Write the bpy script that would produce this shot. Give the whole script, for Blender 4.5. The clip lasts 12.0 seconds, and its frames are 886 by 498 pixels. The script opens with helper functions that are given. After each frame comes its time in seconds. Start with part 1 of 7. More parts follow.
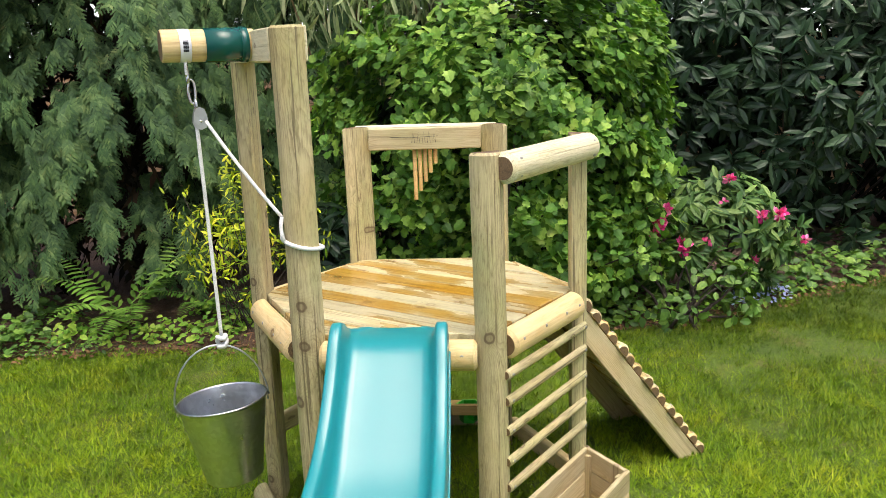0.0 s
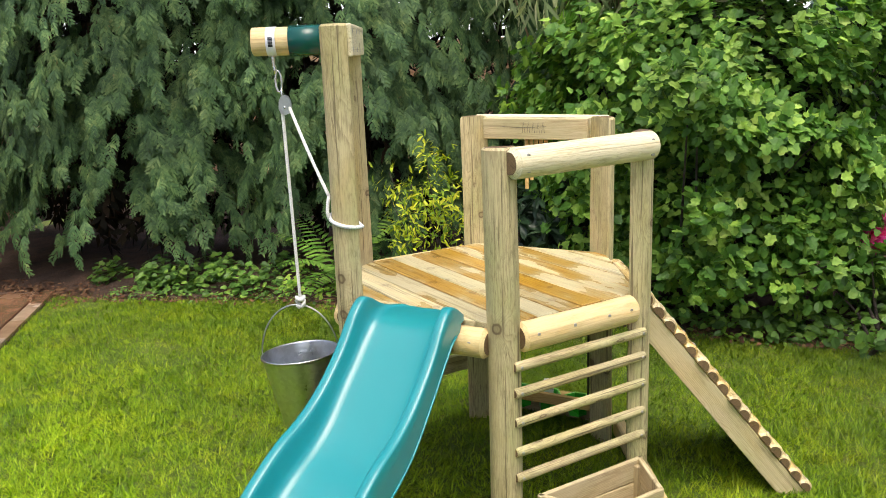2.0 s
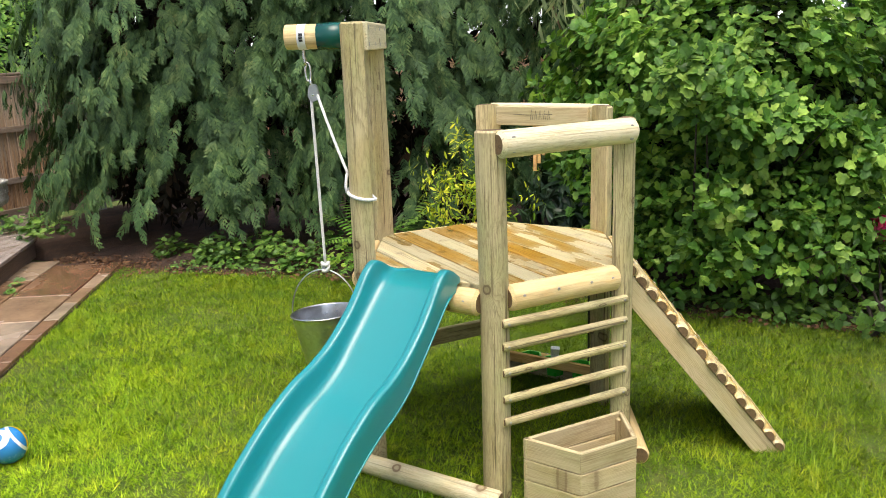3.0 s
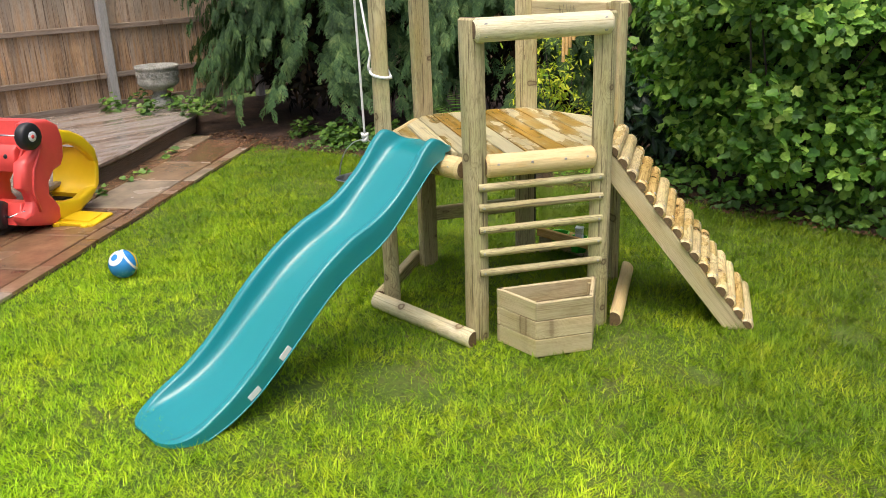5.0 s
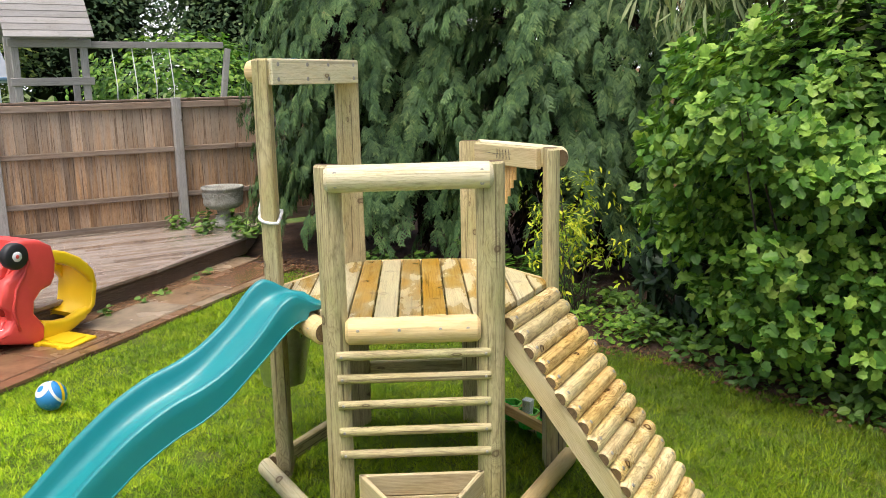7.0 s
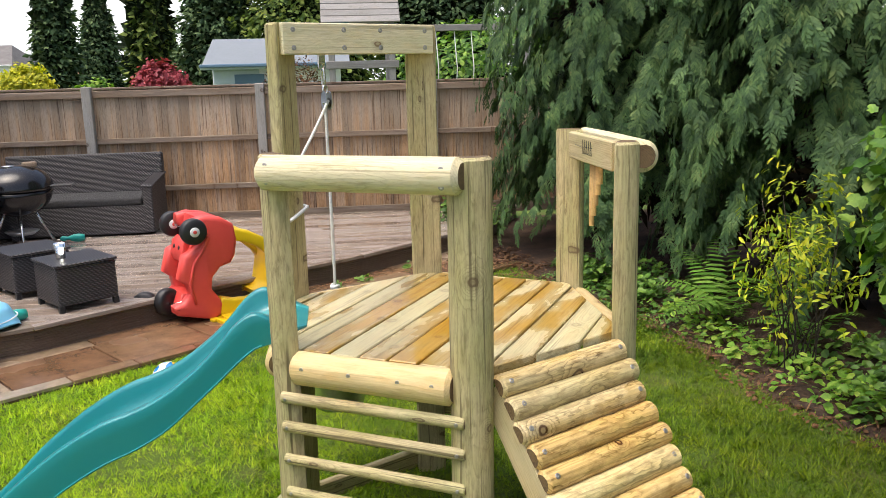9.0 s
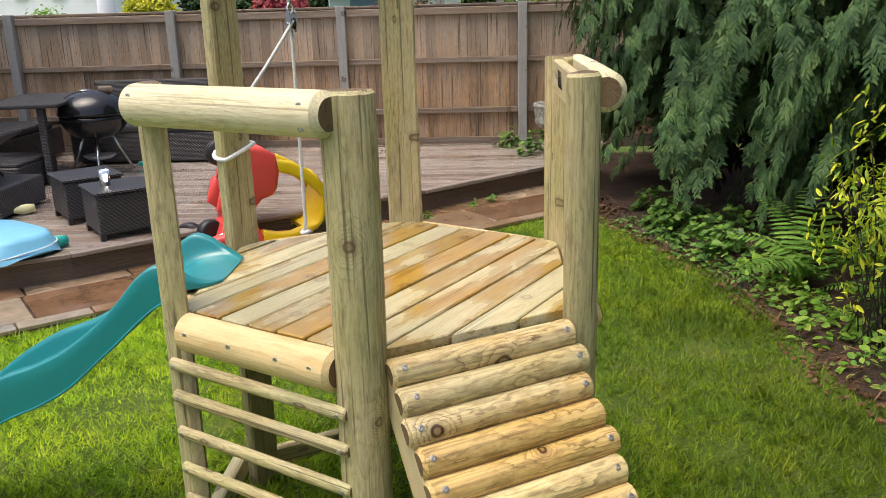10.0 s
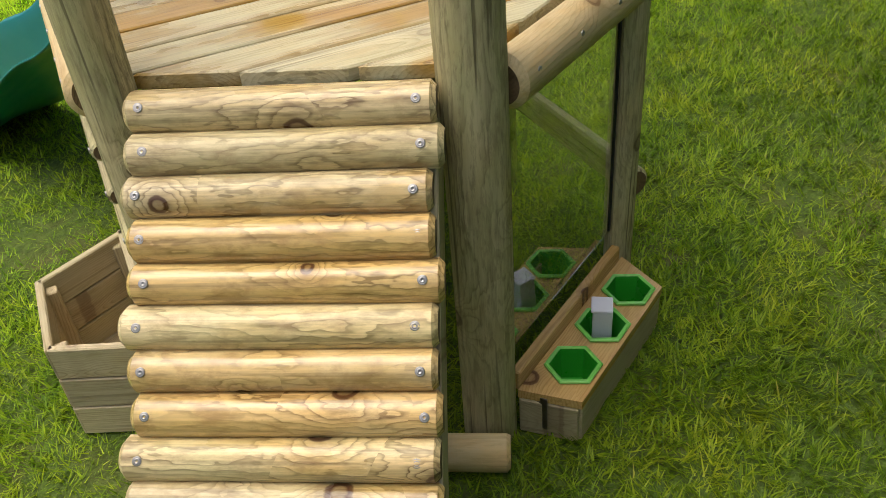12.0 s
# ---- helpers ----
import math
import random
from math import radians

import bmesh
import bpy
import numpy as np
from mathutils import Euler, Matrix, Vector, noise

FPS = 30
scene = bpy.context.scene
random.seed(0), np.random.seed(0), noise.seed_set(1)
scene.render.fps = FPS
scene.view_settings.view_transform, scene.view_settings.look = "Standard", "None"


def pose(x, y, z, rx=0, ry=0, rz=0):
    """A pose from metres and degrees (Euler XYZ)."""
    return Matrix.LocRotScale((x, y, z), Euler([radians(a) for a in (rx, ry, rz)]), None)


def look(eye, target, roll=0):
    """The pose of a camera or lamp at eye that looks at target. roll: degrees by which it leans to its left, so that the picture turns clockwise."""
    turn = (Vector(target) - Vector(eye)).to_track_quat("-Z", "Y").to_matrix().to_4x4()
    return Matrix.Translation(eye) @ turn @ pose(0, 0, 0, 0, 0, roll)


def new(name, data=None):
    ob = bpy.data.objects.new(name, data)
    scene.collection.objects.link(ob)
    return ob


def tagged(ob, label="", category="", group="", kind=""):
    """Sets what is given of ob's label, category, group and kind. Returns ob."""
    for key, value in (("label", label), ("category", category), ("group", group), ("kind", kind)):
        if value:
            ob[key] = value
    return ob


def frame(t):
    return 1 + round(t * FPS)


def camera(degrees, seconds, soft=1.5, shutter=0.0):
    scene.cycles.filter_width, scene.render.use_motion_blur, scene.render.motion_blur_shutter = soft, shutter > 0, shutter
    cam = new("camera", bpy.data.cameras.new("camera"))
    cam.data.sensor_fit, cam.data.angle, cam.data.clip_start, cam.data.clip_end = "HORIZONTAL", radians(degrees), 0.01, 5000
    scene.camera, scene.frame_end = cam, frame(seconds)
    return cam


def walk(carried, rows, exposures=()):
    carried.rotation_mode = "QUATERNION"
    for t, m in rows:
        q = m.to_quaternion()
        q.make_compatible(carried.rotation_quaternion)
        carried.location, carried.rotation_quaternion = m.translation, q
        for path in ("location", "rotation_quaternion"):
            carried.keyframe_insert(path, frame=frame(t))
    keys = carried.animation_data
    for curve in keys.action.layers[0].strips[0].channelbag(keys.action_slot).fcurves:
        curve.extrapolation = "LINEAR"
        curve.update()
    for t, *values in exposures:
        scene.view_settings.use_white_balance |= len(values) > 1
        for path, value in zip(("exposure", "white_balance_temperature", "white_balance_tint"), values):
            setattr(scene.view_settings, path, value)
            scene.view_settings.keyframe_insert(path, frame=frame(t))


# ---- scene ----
cam = camera(55.8, 12.0, soft=0.8)
PATH = [
    (0, (0.305, -0.2, 1.702), (0.136, 1.741, 1.252), -2.1),
    (0.5, (0.542, -0.024, 1.686), (0.297, 1.903, 1.213), -0.7),
    (1, (0.789, 0.057, 1.694), (0.222, 1.914, 1.214), -2.0),
    (1.5, (1.083, 0.094, 1.704), (0.321, 1.889, 1.261), -1.4),
    (2, (1.28, -0.023, 1.72), (0.349, 1.684, 1.25), -2.2),
    (2.5, (1.466, -0.174, 1.72), (0.471, 1.496, 1.249), -1.8),
    (3, (1.669, -0.254, 1.725), (0.61, 1.373, 1.242), -2.1),
    (3.5, (1.98, -0.292, 1.688), (0.841, 1.268, 1.172), -1.1),
    (3.7, (2.108, -0.312, 1.682), (0.88, 1.18, 1.164), -1.8),
    (5.3, (2.768, -0.082, 1.68), (1.372, 1.173, 0.99), -2.1),
    (5.5, (2.827, 0.021, 1.678), (1.412, 1.255, 0.989), -2.1),
    (6, (2.887, 0.337, 1.666), (1.432, 1.525, 0.979), -2.0),
    (6.5, (2.891, 0.681, 1.702), (1.358, 1.832, 1.133), -1.1),
    (7, (2.976, 1.066, 1.706), (1.308, 2.096, 1.31), -1.2),
    (7.5, (2.922, 1.403, 1.703), (1.094, 2.125, 1.333), -2.0),
    (7.7, (2.875, 1.556, 1.681), (1.013, 2.183, 1.306), -1.7),
    (9.3, (2.5, 2.654, 1.624), (0.558, 2.79, 1.166), -1.7),
    (9.5, (2.417, 2.774, 1.625), (0.482, 2.842, 1.124), -1.9),
    (10, (2.199, 3.062, 1.58), (0.283, 2.962, 1.016), -1.6),
    (10.2, (2.108, 3.17, 1.572), (0.213, 2.926, 0.982), -1.3),
    (10.5, (1.974, 3.339, 1.554), (0.122, 2.914, 0.931), -1.7),
    (11, (1.7, 3.551, 1.489), (-0.007, 3.013, 0.596), -1.7),
    (11.5, (1.457, 3.754, 1.421), (-0.081, 3.08, 0.335), -3.6),
    (12, (1.209, 3.945, 1.393), (-0.059, 2.982, 0.182), -5.4),
]
EXPOSURES = [(0, 1.1), (2.5, 1.07), (3.5, 1.09), (5.5, 0.86), (6.0, 0.83), (7.5, 1.13), (9.5, 0.88), (10.5, 0.76), (11.5, 0.61), (12, 0.58)]
walk(cam, [(t, look(eye, target, roll)) for t, eye, target, roll in PATH], EXPOSURES)

# ---- world and light ----
SUN_ELEV, SUN_AZ = 72.0, 150.0
world = bpy.data.worlds.new("overcast_sky")
scene.world = world
world.use_nodes = True
wn = world.node_tree
sky = wn.nodes.new("ShaderNodeTexSky")
sky.sky_type = "NISHITA"
sky.sun_disc = False
sky.sun_elevation = radians(SUN_ELEV)
sky.sun_rotation = radians(SUN_AZ)
sky.air_density, sky.dust_density, sky.ozone_density = 1.0, 6.0, 0.6
wn.links.new(sky.outputs[0], wn.nodes["Background"].inputs[0])
wn.nodes["Background"].inputs[1].default_value = 0.13
sun_data = bpy.data.lights.new("sun", "SUN")
sun_data.energy, sun_data.angle, sun_data.color = 0.95, radians(50), (1.0, 0.96, 0.9)
sun = new("sun", sun_data)
az, el = radians(SUN_AZ), radians(SUN_ELEV)
sun.matrix_world = look((0, 0, 20), Vector((0, 0, 20)) - Vector((math.sin(az) * math.cos(el), math.cos(az) * math.cos(el), math.sin(el))))


# ---- building helpers ----
WORLD = {}


def put(ob, parent=None, m=None):
    """Place ob at the world pose m, under parent."""
    m = m or Matrix.Identity(4)
    WORLD[ob] = m
    if parent:
        ob.parent = parent
        ob.matrix_basis = WORLD[parent].inverted() @ m
    else:
        ob.matrix_basis = m
    return ob


def thing(name, loc, label, category, group="", kind="", m=None):
    """An Empty that carries the parts of one thing."""
    ob = put(new(name), None, m or Matrix.Translation(loc))
    ob.empty_display_size = 0.05
    return tagged(ob, label, category, group, kind)


def part(name, data, material, parent, label="", m=None, kind=""):
    """A bmesh or mesh as one object; m is its world pose."""
    if isinstance(data, bmesh.types.BMesh):
        me = bpy.data.meshes.new(name)
        data.to_mesh(me)
        data.free()
        data = me
    if not data.materials:
        data.materials.append(material)
        if data.get("capped"):
            data.materials.append(END_WOOD)
    ob = put(new(name, data), parent, m if m else (WORLD[parent] if parent else None))
    return tagged(ob, label, kind=kind)


def solo(name, data, material, label, category, group="", kind="", m=None):
    """A thing that is one mesh."""
    return tagged(part(name, data, material, None, m=m), label, category, group, kind)


def basis(origin, x, z):
    """A pose whose local x runs along x and local z along z as near as may be."""
    x = Vector(x).normalized()
    z = Vector(z)
    y = z.cross(x).normalized()
    z = x.cross(y)
    return Matrix(((x.x, y.x, z.x, origin[0]), (x.y, y.y, z.y, origin[1]), (x.z, y.z, z.z, origin[2]), (0, 0, 0, 1)))


def smooth(data, angle=40):
    for p in data.polygons:
        p.use_smooth = True
    data.set_sharp_from_angle(angle=radians(angle))
    return data


def to_mesh(bm, name="mesh", angle=None):
    me = bpy.data.meshes.new(name)
    bm.to_mesh(me)
    bm.free()
    return smooth(me, angle) if angle else me


def box(lx, ly, lz, bevel=0.004, at=(0, 0, 0), bm=None, segments=1, rot=None):
    """A bevelled box about at; adds to bm if given."""
    own = bmesh.new()
    bmesh.ops.create_cube(own, size=1, matrix=Matrix.Diagonal((lx, ly, lz, 1)))
    if bevel:
        bmesh.ops.bevel(own, geom=own.edges[:], offset=bevel, segments=segments, affect="EDGES", profile=0.5)
    m = Matrix.Translation(at) @ (rot if rot else Matrix.Identity(4))
    own.transform(m)
    if bm is None:
        return own
    join(bm, own)
    return bm


def join(bm, other):
    me = bpy.data.meshes.new("tmp")
    other.to_mesh(me)
    other.free()
    bm.from_mesh(me)
    bpy.data.meshes.remove(me)


def log_mesh(length, r, cut=None, n=20, chamfer=0.008, seed=0, wobble=0.02):
    """A log along local x; flat at z = -cut if cut is given."""
    rnd = random.Random(seed)
    prof = []
    if cut is None:
        prof = [(math.cos(a) * r, math.sin(a) * r) for a in (i * 2 * math.pi / n for i in range(n))]
    else:
        a0 = math.asin(-cut / r)
        prof = [(math.cos(a) * r, math.sin(a) * r) for a in (a0 + i * (math.pi - 2 * a0) / n for i in range(n + 1))]
        b = 0.006
        (x0, z0), (x1, z1) = prof[0], prof[-1]
        prof[0], prof[-1] = (x0 + 0.001, z0 + b), (x1 - 0.001, z1 + b)
        prof += [(x1 + b, z1), (x0 - b, z0)]
    steps = max(4, int(length / 0.09))
    xs = [-length / 2, -length / 2 + chamfer] + [-length / 2 + length * (i + 1) / (steps + 1) for i in range(steps)] + [length / 2 - chamfer, length / 2]
    bm = bmesh.new()
    rings = []
    k = len(prof)
    ph = [rnd.uniform(0, 6.28) for _ in range(4)]
    for j, x in enumerate(xs):
        s = (1 - chamfer / r) if j in (0, len(xs) - 1) else 1.0
        s *= 1 + wobble * (0.5 * math.sin(x * 5 + ph[0]) + 0.3 * math.sin(x * 13 + ph[1]))
        dy, dz = 0.04 * r * math.sin(x * 4 + ph[2]), 0.03 * r * math.sin(x * 6 + ph[3]) if cut is None else 0
        rings.append([bm.verts.new((x, y * s + dy, z * (s if z > 0 or cut is None else 1) + dz)) for y, z in prof])
    for a, b in zip(rings, rings[1:]):
        for i in range(k):
            bm.faces.new((a[i], a[(i + 1) % k], b[(i + 1) % k], b[i]))
    for f in (bm.faces.new(rings[0][::-1]), bm.faces.new(rings[-1])):
        f.material_index = 1
    bmesh.ops.recalc_face_normals(bm, faces=bm.faces[:])
    me = to_mesh(bm, "log", 35)
    me["capped"] = 1
    return me


def tube(points, r, n=8, taper=None, closed=False):
    """A tube along points, as a bmesh."""
    bm = bmesh.new()
    pts = [Vector(p) for p in points]
    rings = []
    up = Vector((0.3, 0.2, 1)).normalized()
    for i, p in enumerate(pts):
        a = pts[(i - 1) % len(pts)] if closed else pts[max(i - 1, 0)]
        b = pts[(i + 1) % len(pts)] if closed else pts[min(i + 1, len(pts) - 1)]
        d = (b - a).normalized()
        s = d.cross(up)
        if s.length < 0.05:
            s = d.cross(Vector((1, 0, 0)))
        s.normalize()
        t = s.cross(d)
        rr = r if taper is None else r + (taper - r) * i / (len(pts) - 1)
        rings.append([bm.verts.new(p + (s * math.cos(q) + t * math.sin(q)) * rr) for q in (k * 2 * math.pi / n for k in range(n))])
    pairs = list(zip(rings, rings[1:]))
    if closed:
        pairs.append((rings[-1], rings[0]))
    for a, b in pairs:
        for i in range(n):
            bm.faces.new((a[i], b[i], b[(i + 1) % n], a[(i + 1) % n]))
    if not closed:
        bm.faces.new(rings[0])
        bm.faces.new(rings[-1][::-1])
    bmesh.ops.recalc_face_normals(bm, faces=bm.faces[:])
    for f in bm.faces:
        f.smooth = True
    return bm


def lathe(profile, n=32, close=True):
    """A body turned about z from (radius, height) pairs, as a bmesh."""
    bm = bmesh.new()
    rings = [[bm.verts.new((r * math.cos(a), r * math.sin(a), z)) for a in (i * 2 * math.pi / n for i in range(n))] for r, z in profile]
    for a, b in zip(rings, rings[1:]):
        for i in range(n):
            bm.faces.new((a[i], a[(i + 1) % n], b[(i + 1) % n], b[i]))
    if close:
        bm.faces.new(rings[0][::-1])
        bm.faces.new(rings[-1])
    bmesh.ops.remove_doubles(bm, verts=bm.verts[:], dist=1e-5)
    for f in bm.faces:
        f.smooth = True
    return bm


def prism(poly, z0, z1, bevel=0.0):
    """A polygon (x, y) raised from z0 to z1, as a bmesh."""
    bm = bmesh.new()
    lo = [bm.verts.new((x, y, z0)) for x, y in poly]
    hi = [bm.verts.new((x, y, z1)) for x, y in poly]
    k = len(poly)
    bm.faces.new(lo[::-1])
    bm.faces.new(hi)
    for i in range(k):
        bm.faces.new((lo[i], lo[(i + 1) % k], hi[(i + 1) % k], hi[i]))
    bmesh.ops.recalc_face_normals(bm, faces=bm.faces[:])
    if bevel:
        bmesh.ops.bevel(bm, geom=bm.edges[:], offset=bevel, segments=1, affect="EDGES", profile=0.5)
    return bm


def clip_poly(poly, px, py, nx, ny):
    """Keep the part of poly where (p - (px, py)) . n <= 0."""
    out = []
    for i, a in enumerate(poly):
        b = poly[(i + 1) % len(poly)]
        da = (a[0] - px) * nx + (a[1] - py) * ny
        db = (b[0] - px) * nx + (b[1] - py) * ny
        if da <= 0:
            out.append(a)
        if (da < 0) != (db < 0) and da != db:
            s = da / (da - db)
            out.append((a[0] + s * (b[0] - a[0]), a[1] + s * (b[1] - a[1])))
    return out


def np_mesh(name, verts, tris, smooth_all=False):
    me = bpy.data.meshes.new(name)
    verts = np.asarray(verts, dtype=np.float32)
    tris = np.asarray(tris, dtype=np.int32)
    me.vertices.add(len(verts))
    me.vertices.foreach_set("co", verts.ravel())
    me.loops.add(tris.size)
    me.loops.foreach_set("vertex_index", tris.ravel())
    me.polygons.add(len(tris))
    me.polygons.foreach_set("loop_start", np.arange(0, tris.size, 3, dtype=np.int32))
    me.polygons.foreach_set("use_smooth", np.full(len(tris), smooth_all))
    me.update(calc_edges=True)
    return me


def scatter(name, templates, origins, xs, zs, sizes, rng):
    """Copies of small templates (verts, tris) at origins, local x along xs and z along zs, joined into one mesh."""
    xs = xs / np.linalg.norm(xs, axis=1, keepdims=True)
    ys = np.cross(zs, xs)
    ys /= np.linalg.norm(ys, axis=1, keepdims=True) + 1e-9
    zs = np.cross(xs, ys)
    pick = rng.integers(0, len(templates), len(origins))
    allv, allt, base = [], [], 0
    for k, (tv, tt) in enumerate(templates):
        ids = np.nonzero(pick == k)[0]
        if not len(ids):
            continue
        s = sizes[ids][:, None, None]
        v = origins[ids][:, None, :] + s * (tv[None, :, 0:1] * xs[ids][:, None, :] + tv[None, :, 1:2] * ys[ids][:, None, :] + tv[None, :, 2:3] * zs[ids][:, None, :])
        allv.append(v.reshape(-1, 3))
        allt.append((tt[None] + (np.arange(len(ids)) * len(tv))[:, None, None] + base).reshape(-1, 3))
        base += len(ids) * len(tv)
    return np_mesh(name, np.concatenate(allv), np.concatenate(allt))


# ---- materials ----
class Mat:
    """A node material, with short ways to its nodes."""

    def __init__(self, name, rough=0.6, metal=0.0):
        self.m = bpy.data.materials.new(name)
        self.m.use_nodes = True
        self.t = self.m.node_tree
        self.b = self.t.nodes["Principled BSDF"]
        self.b.inputs["Roughness"].default_value = rough
        self.b.inputs["Metallic"].default_value = metal

    def n(self, kind, operation="", data_type="", blend_type="", wave_type="", rings_direction="", bands_direction="", feature=""):
        node = self.t.nodes.new("ShaderNode" + kind)
        if operation:
            node.operation = operation
        if data_type:
            node.data_type = data_type
        if blend_type:
            node.blend_type = blend_type
        if wave_type:
            node.wave_type = wave_type
        if rings_direction:
            node.rings_direction = rings_direction
        if bands_direction:
            node.bands_direction = bands_direction
        if feature:
            node.feature = feature
        return node

    def set(self, socket, value):
        if isinstance(value, bpy.types.NodeSocket):
            self.t.links.new(value, socket)
        else:
            socket.default_value = value

    def coords(self, scale=(1, 1, 1), kind="Object", vary=True):
        c = self.n("TexCoord").outputs[kind]
        mp = self.n("Mapping")
        self.set(mp.inputs["Vector"], c)
        mp.inputs["Scale"].default_value = scale
        if vary:
            info = self.n("ObjectInfo")
            comb = self.n("CombineXYZ")
            for i, k in enumerate((31.0, 17.0, 23.0)):
                mm = self.n("Math", operation="MULTIPLY")
                self.set(mm.inputs[0], info.outputs["Random"])
                mm.inputs[1].default_value = k
                self.set(comb.inputs[i], mm.outputs[0])
            self.set(mp.inputs["Location"], comb.outputs[0])
        return mp.outputs[0]

    def noise(self, vec, scale, detail=4, rough=0.55, distortion=0.0):
        nd = self.n("TexNoise")
        self.set(nd.inputs["Vector"], vec)
        nd.inputs["Scale"].default_value = scale
        nd.inputs["Detail"].default_value = detail
        nd.inputs["Roughness"].default_value = rough
        nd.inputs["Distortion"].default_value = distortion
        return nd.outputs[0]

    def ramp(self, fac, stops):
        r = self.n("ValToRGB")
        self.set(r.inputs[0], fac)
        e = r.color_ramp.elements
        while len(e) < len(stops):
            e.new(0.5)
        for el, (p, c) in zip(e, stops):
            el.position = p
            el.color = (*c, 1) if isinstance(c, tuple) else (c, c, c, 1)
        return r.outputs[0]

    def mix(self, fac, a, b, blend="MIX"):
        x = self.n("Mix", data_type="RGBA", blend_type=blend)
        self.set(x.inputs[0], fac)
        for s, v in ((x.inputs[6], a), (x.inputs[7], b)):
            self.set(s, (*v, 1) if isinstance(v, tuple) else v)
        return x.outputs[2]

    def math(self, op, a, b=0.0):
        x = self.n("Math", operation=op)
        self.set(x.inputs[0], a)
        self.set(x.inputs[1], b)
        return x.outputs[0]

    def random(self):
        return self.n("ObjectInfo").outputs["Random"]

    def island(self):
        return self.n("NewGeometry").outputs["Random Per Island"]

    def bump(self, height, strength=0.3, dist=0.002):
        b = self.n("Bump")
        b.inputs["Strength"].default_value = strength
        b.inputs["Distance"].default_value = dist
        self.set(b.inputs["Height"], height)
        self.set(self.b.inputs["Normal"], b.outputs[0])

    def color(self, v):
        self.set(self.b.inputs["Base Color"], (*v, 1) if isinstance(v, tuple) else v)

    def rough(self, v):
        self.set(self.b.inputs["Roughness"], v)


def wood(name, light, dark, knot=(0.12, 0.06, 0.025), rough=0.65, ring=0.005, green=0.25, wet=0.0, vary=0.35, grey=0.0, knots=1.0, swirl=0.03, contrast=0.95, soak=(0.85, 0.52, 0.2), weather=0.0, girth=0.0, check=0.3, mottle=0.0, bleach=None, flow=3.0, fleck=0.3):
    """Timber with grain along local x: rings that bend round knots, fibre, drying checks, green stain, and tint that differs from piece to piece."""
    m = Mat(name, rough)
    plain = m.coords((1, 1, 1), vary=False)
    xyz = m.n("SeparateXYZ")
    m.set(xyz.inputs[0], plain)
    rnd = m.random()
    oy = m.math("ADD", xyz.outputs[1], m.math("MULTIPLY", m.math("SUBTRACT", rnd, 0.5), 0.09))
    oz = m.math("ADD", xyz.outputs[2], m.math("ADD", m.math("MULTIPLY", rnd, 0.03), 0.012))
    rad = m.math("SQRT", m.math("ADD", m.math("MULTIPLY", oy, oy), m.math("MULTIPLY", oz, oz)))
    warp = m.noise(m.coords((flow, 14, 14)), 1.0, 4, 0.55)
    # knots lie on the surface: unrolled round a log, across a board
    across = m.math("MULTIPLY", m.math("ARCTAN2", xyz.outputs[1], xyz.outputs[2]), girth) if girth else xyz.outputs[1]
    skin = m.n("CombineXYZ")
    m.set(skin.inputs[0], m.math("ADD", xyz.outputs[0], m.math("MULTIPLY", rnd, 37.0)))
    m.set(skin.inputs[1], m.math("ADD", across, m.math("MULTIPLY", rnd, 19.0)))
    vo = m.n("TexVoronoi", feature="F1")
    m.set(vo.inputs["Vector"], skin.outputs[0])
    vo.voronoi_dimensions = "2D"
    vo.inputs["Scale"].default_value = 5.0
    vo.inputs["Randomness"].default_value = 1.0
    pick = m.n("SeparateColor")
    m.set(pick.inputs[0], vo.outputs["Color"])
    there = m.math("GREATER_THAN", pick.outputs[0], 0.42)
    size = m.math("ADD", m.math("MULTIPLY", pick.outputs[1], 0.7), 0.65)
    kd = m.math("DIVIDE", m.math("ADD", vo.outputs["Distance"], m.math("MULTIPLY", m.math("SUBTRACT", m.noise(m.coords((30, 60, 60)), 1, 2), 0.5), 0.05)), size)
    near = m.math("MULTIPLY", m.ramp(kd, [(0.0, 1.0), (0.12, 0.7), (0.26, 0.22), (0.48, 0.0)]), there)
    field = m.math("ADD", rad, m.math("MULTIPLY", m.math("SUBTRACT", warp, 0.5), swirl))
    field = m.math("ADD", field, m.math("MULTIPLY", near, 0.03 * knots))
    fine = m.math("MULTIPLY", m.math("SUBTRACT", m.noise(m.coords((6, 60, 60)), 1, 3), 0.5), 0.003)
    wave = m.math("FRACT", m.math("DIVIDE", m.math("ADD", field, fine), ring))
    ringv = m.ramp(wave, [(0.0, 0.25), (0.14, 0.0), (0.5, 0.1), (0.74, 0.45), (0.88, 1.0), (0.96, 1.0), (1.0, 0.25)])
    faded = m.math("MULTIPLY", ringv, m.ramp(m.noise(m.coords((3.5, 16, 16)), 1.0, 3), [(0.35, 0.25), (0.62, 1.0)]))
    fibre = m.noise(m.coords((3, 170, 170)), 1.0, 3, 0.7)
    col = m.mix(m.math("MULTIPLY", faded, contrast), light, dark)
    col = m.mix(0.38, col, m.ramp(fibre, [(0.25, dark), (0.7, tuple(min(1, c * 1.15) for c in light))]))
    blot = m.noise(m.coords((2.0, 7, 7)), 1.2, 4)
    col = m.mix(m.math("MULTIPLY", m.ramp(blot, [(0.42, 0.0), (0.68, 1.0)]), green), col, tuple(c * k for c, k in zip(light, (0.6, 0.74, 0.5))))
    warm = m.noise(m.coords((2.6, 6, 6)), 1.0, 3)
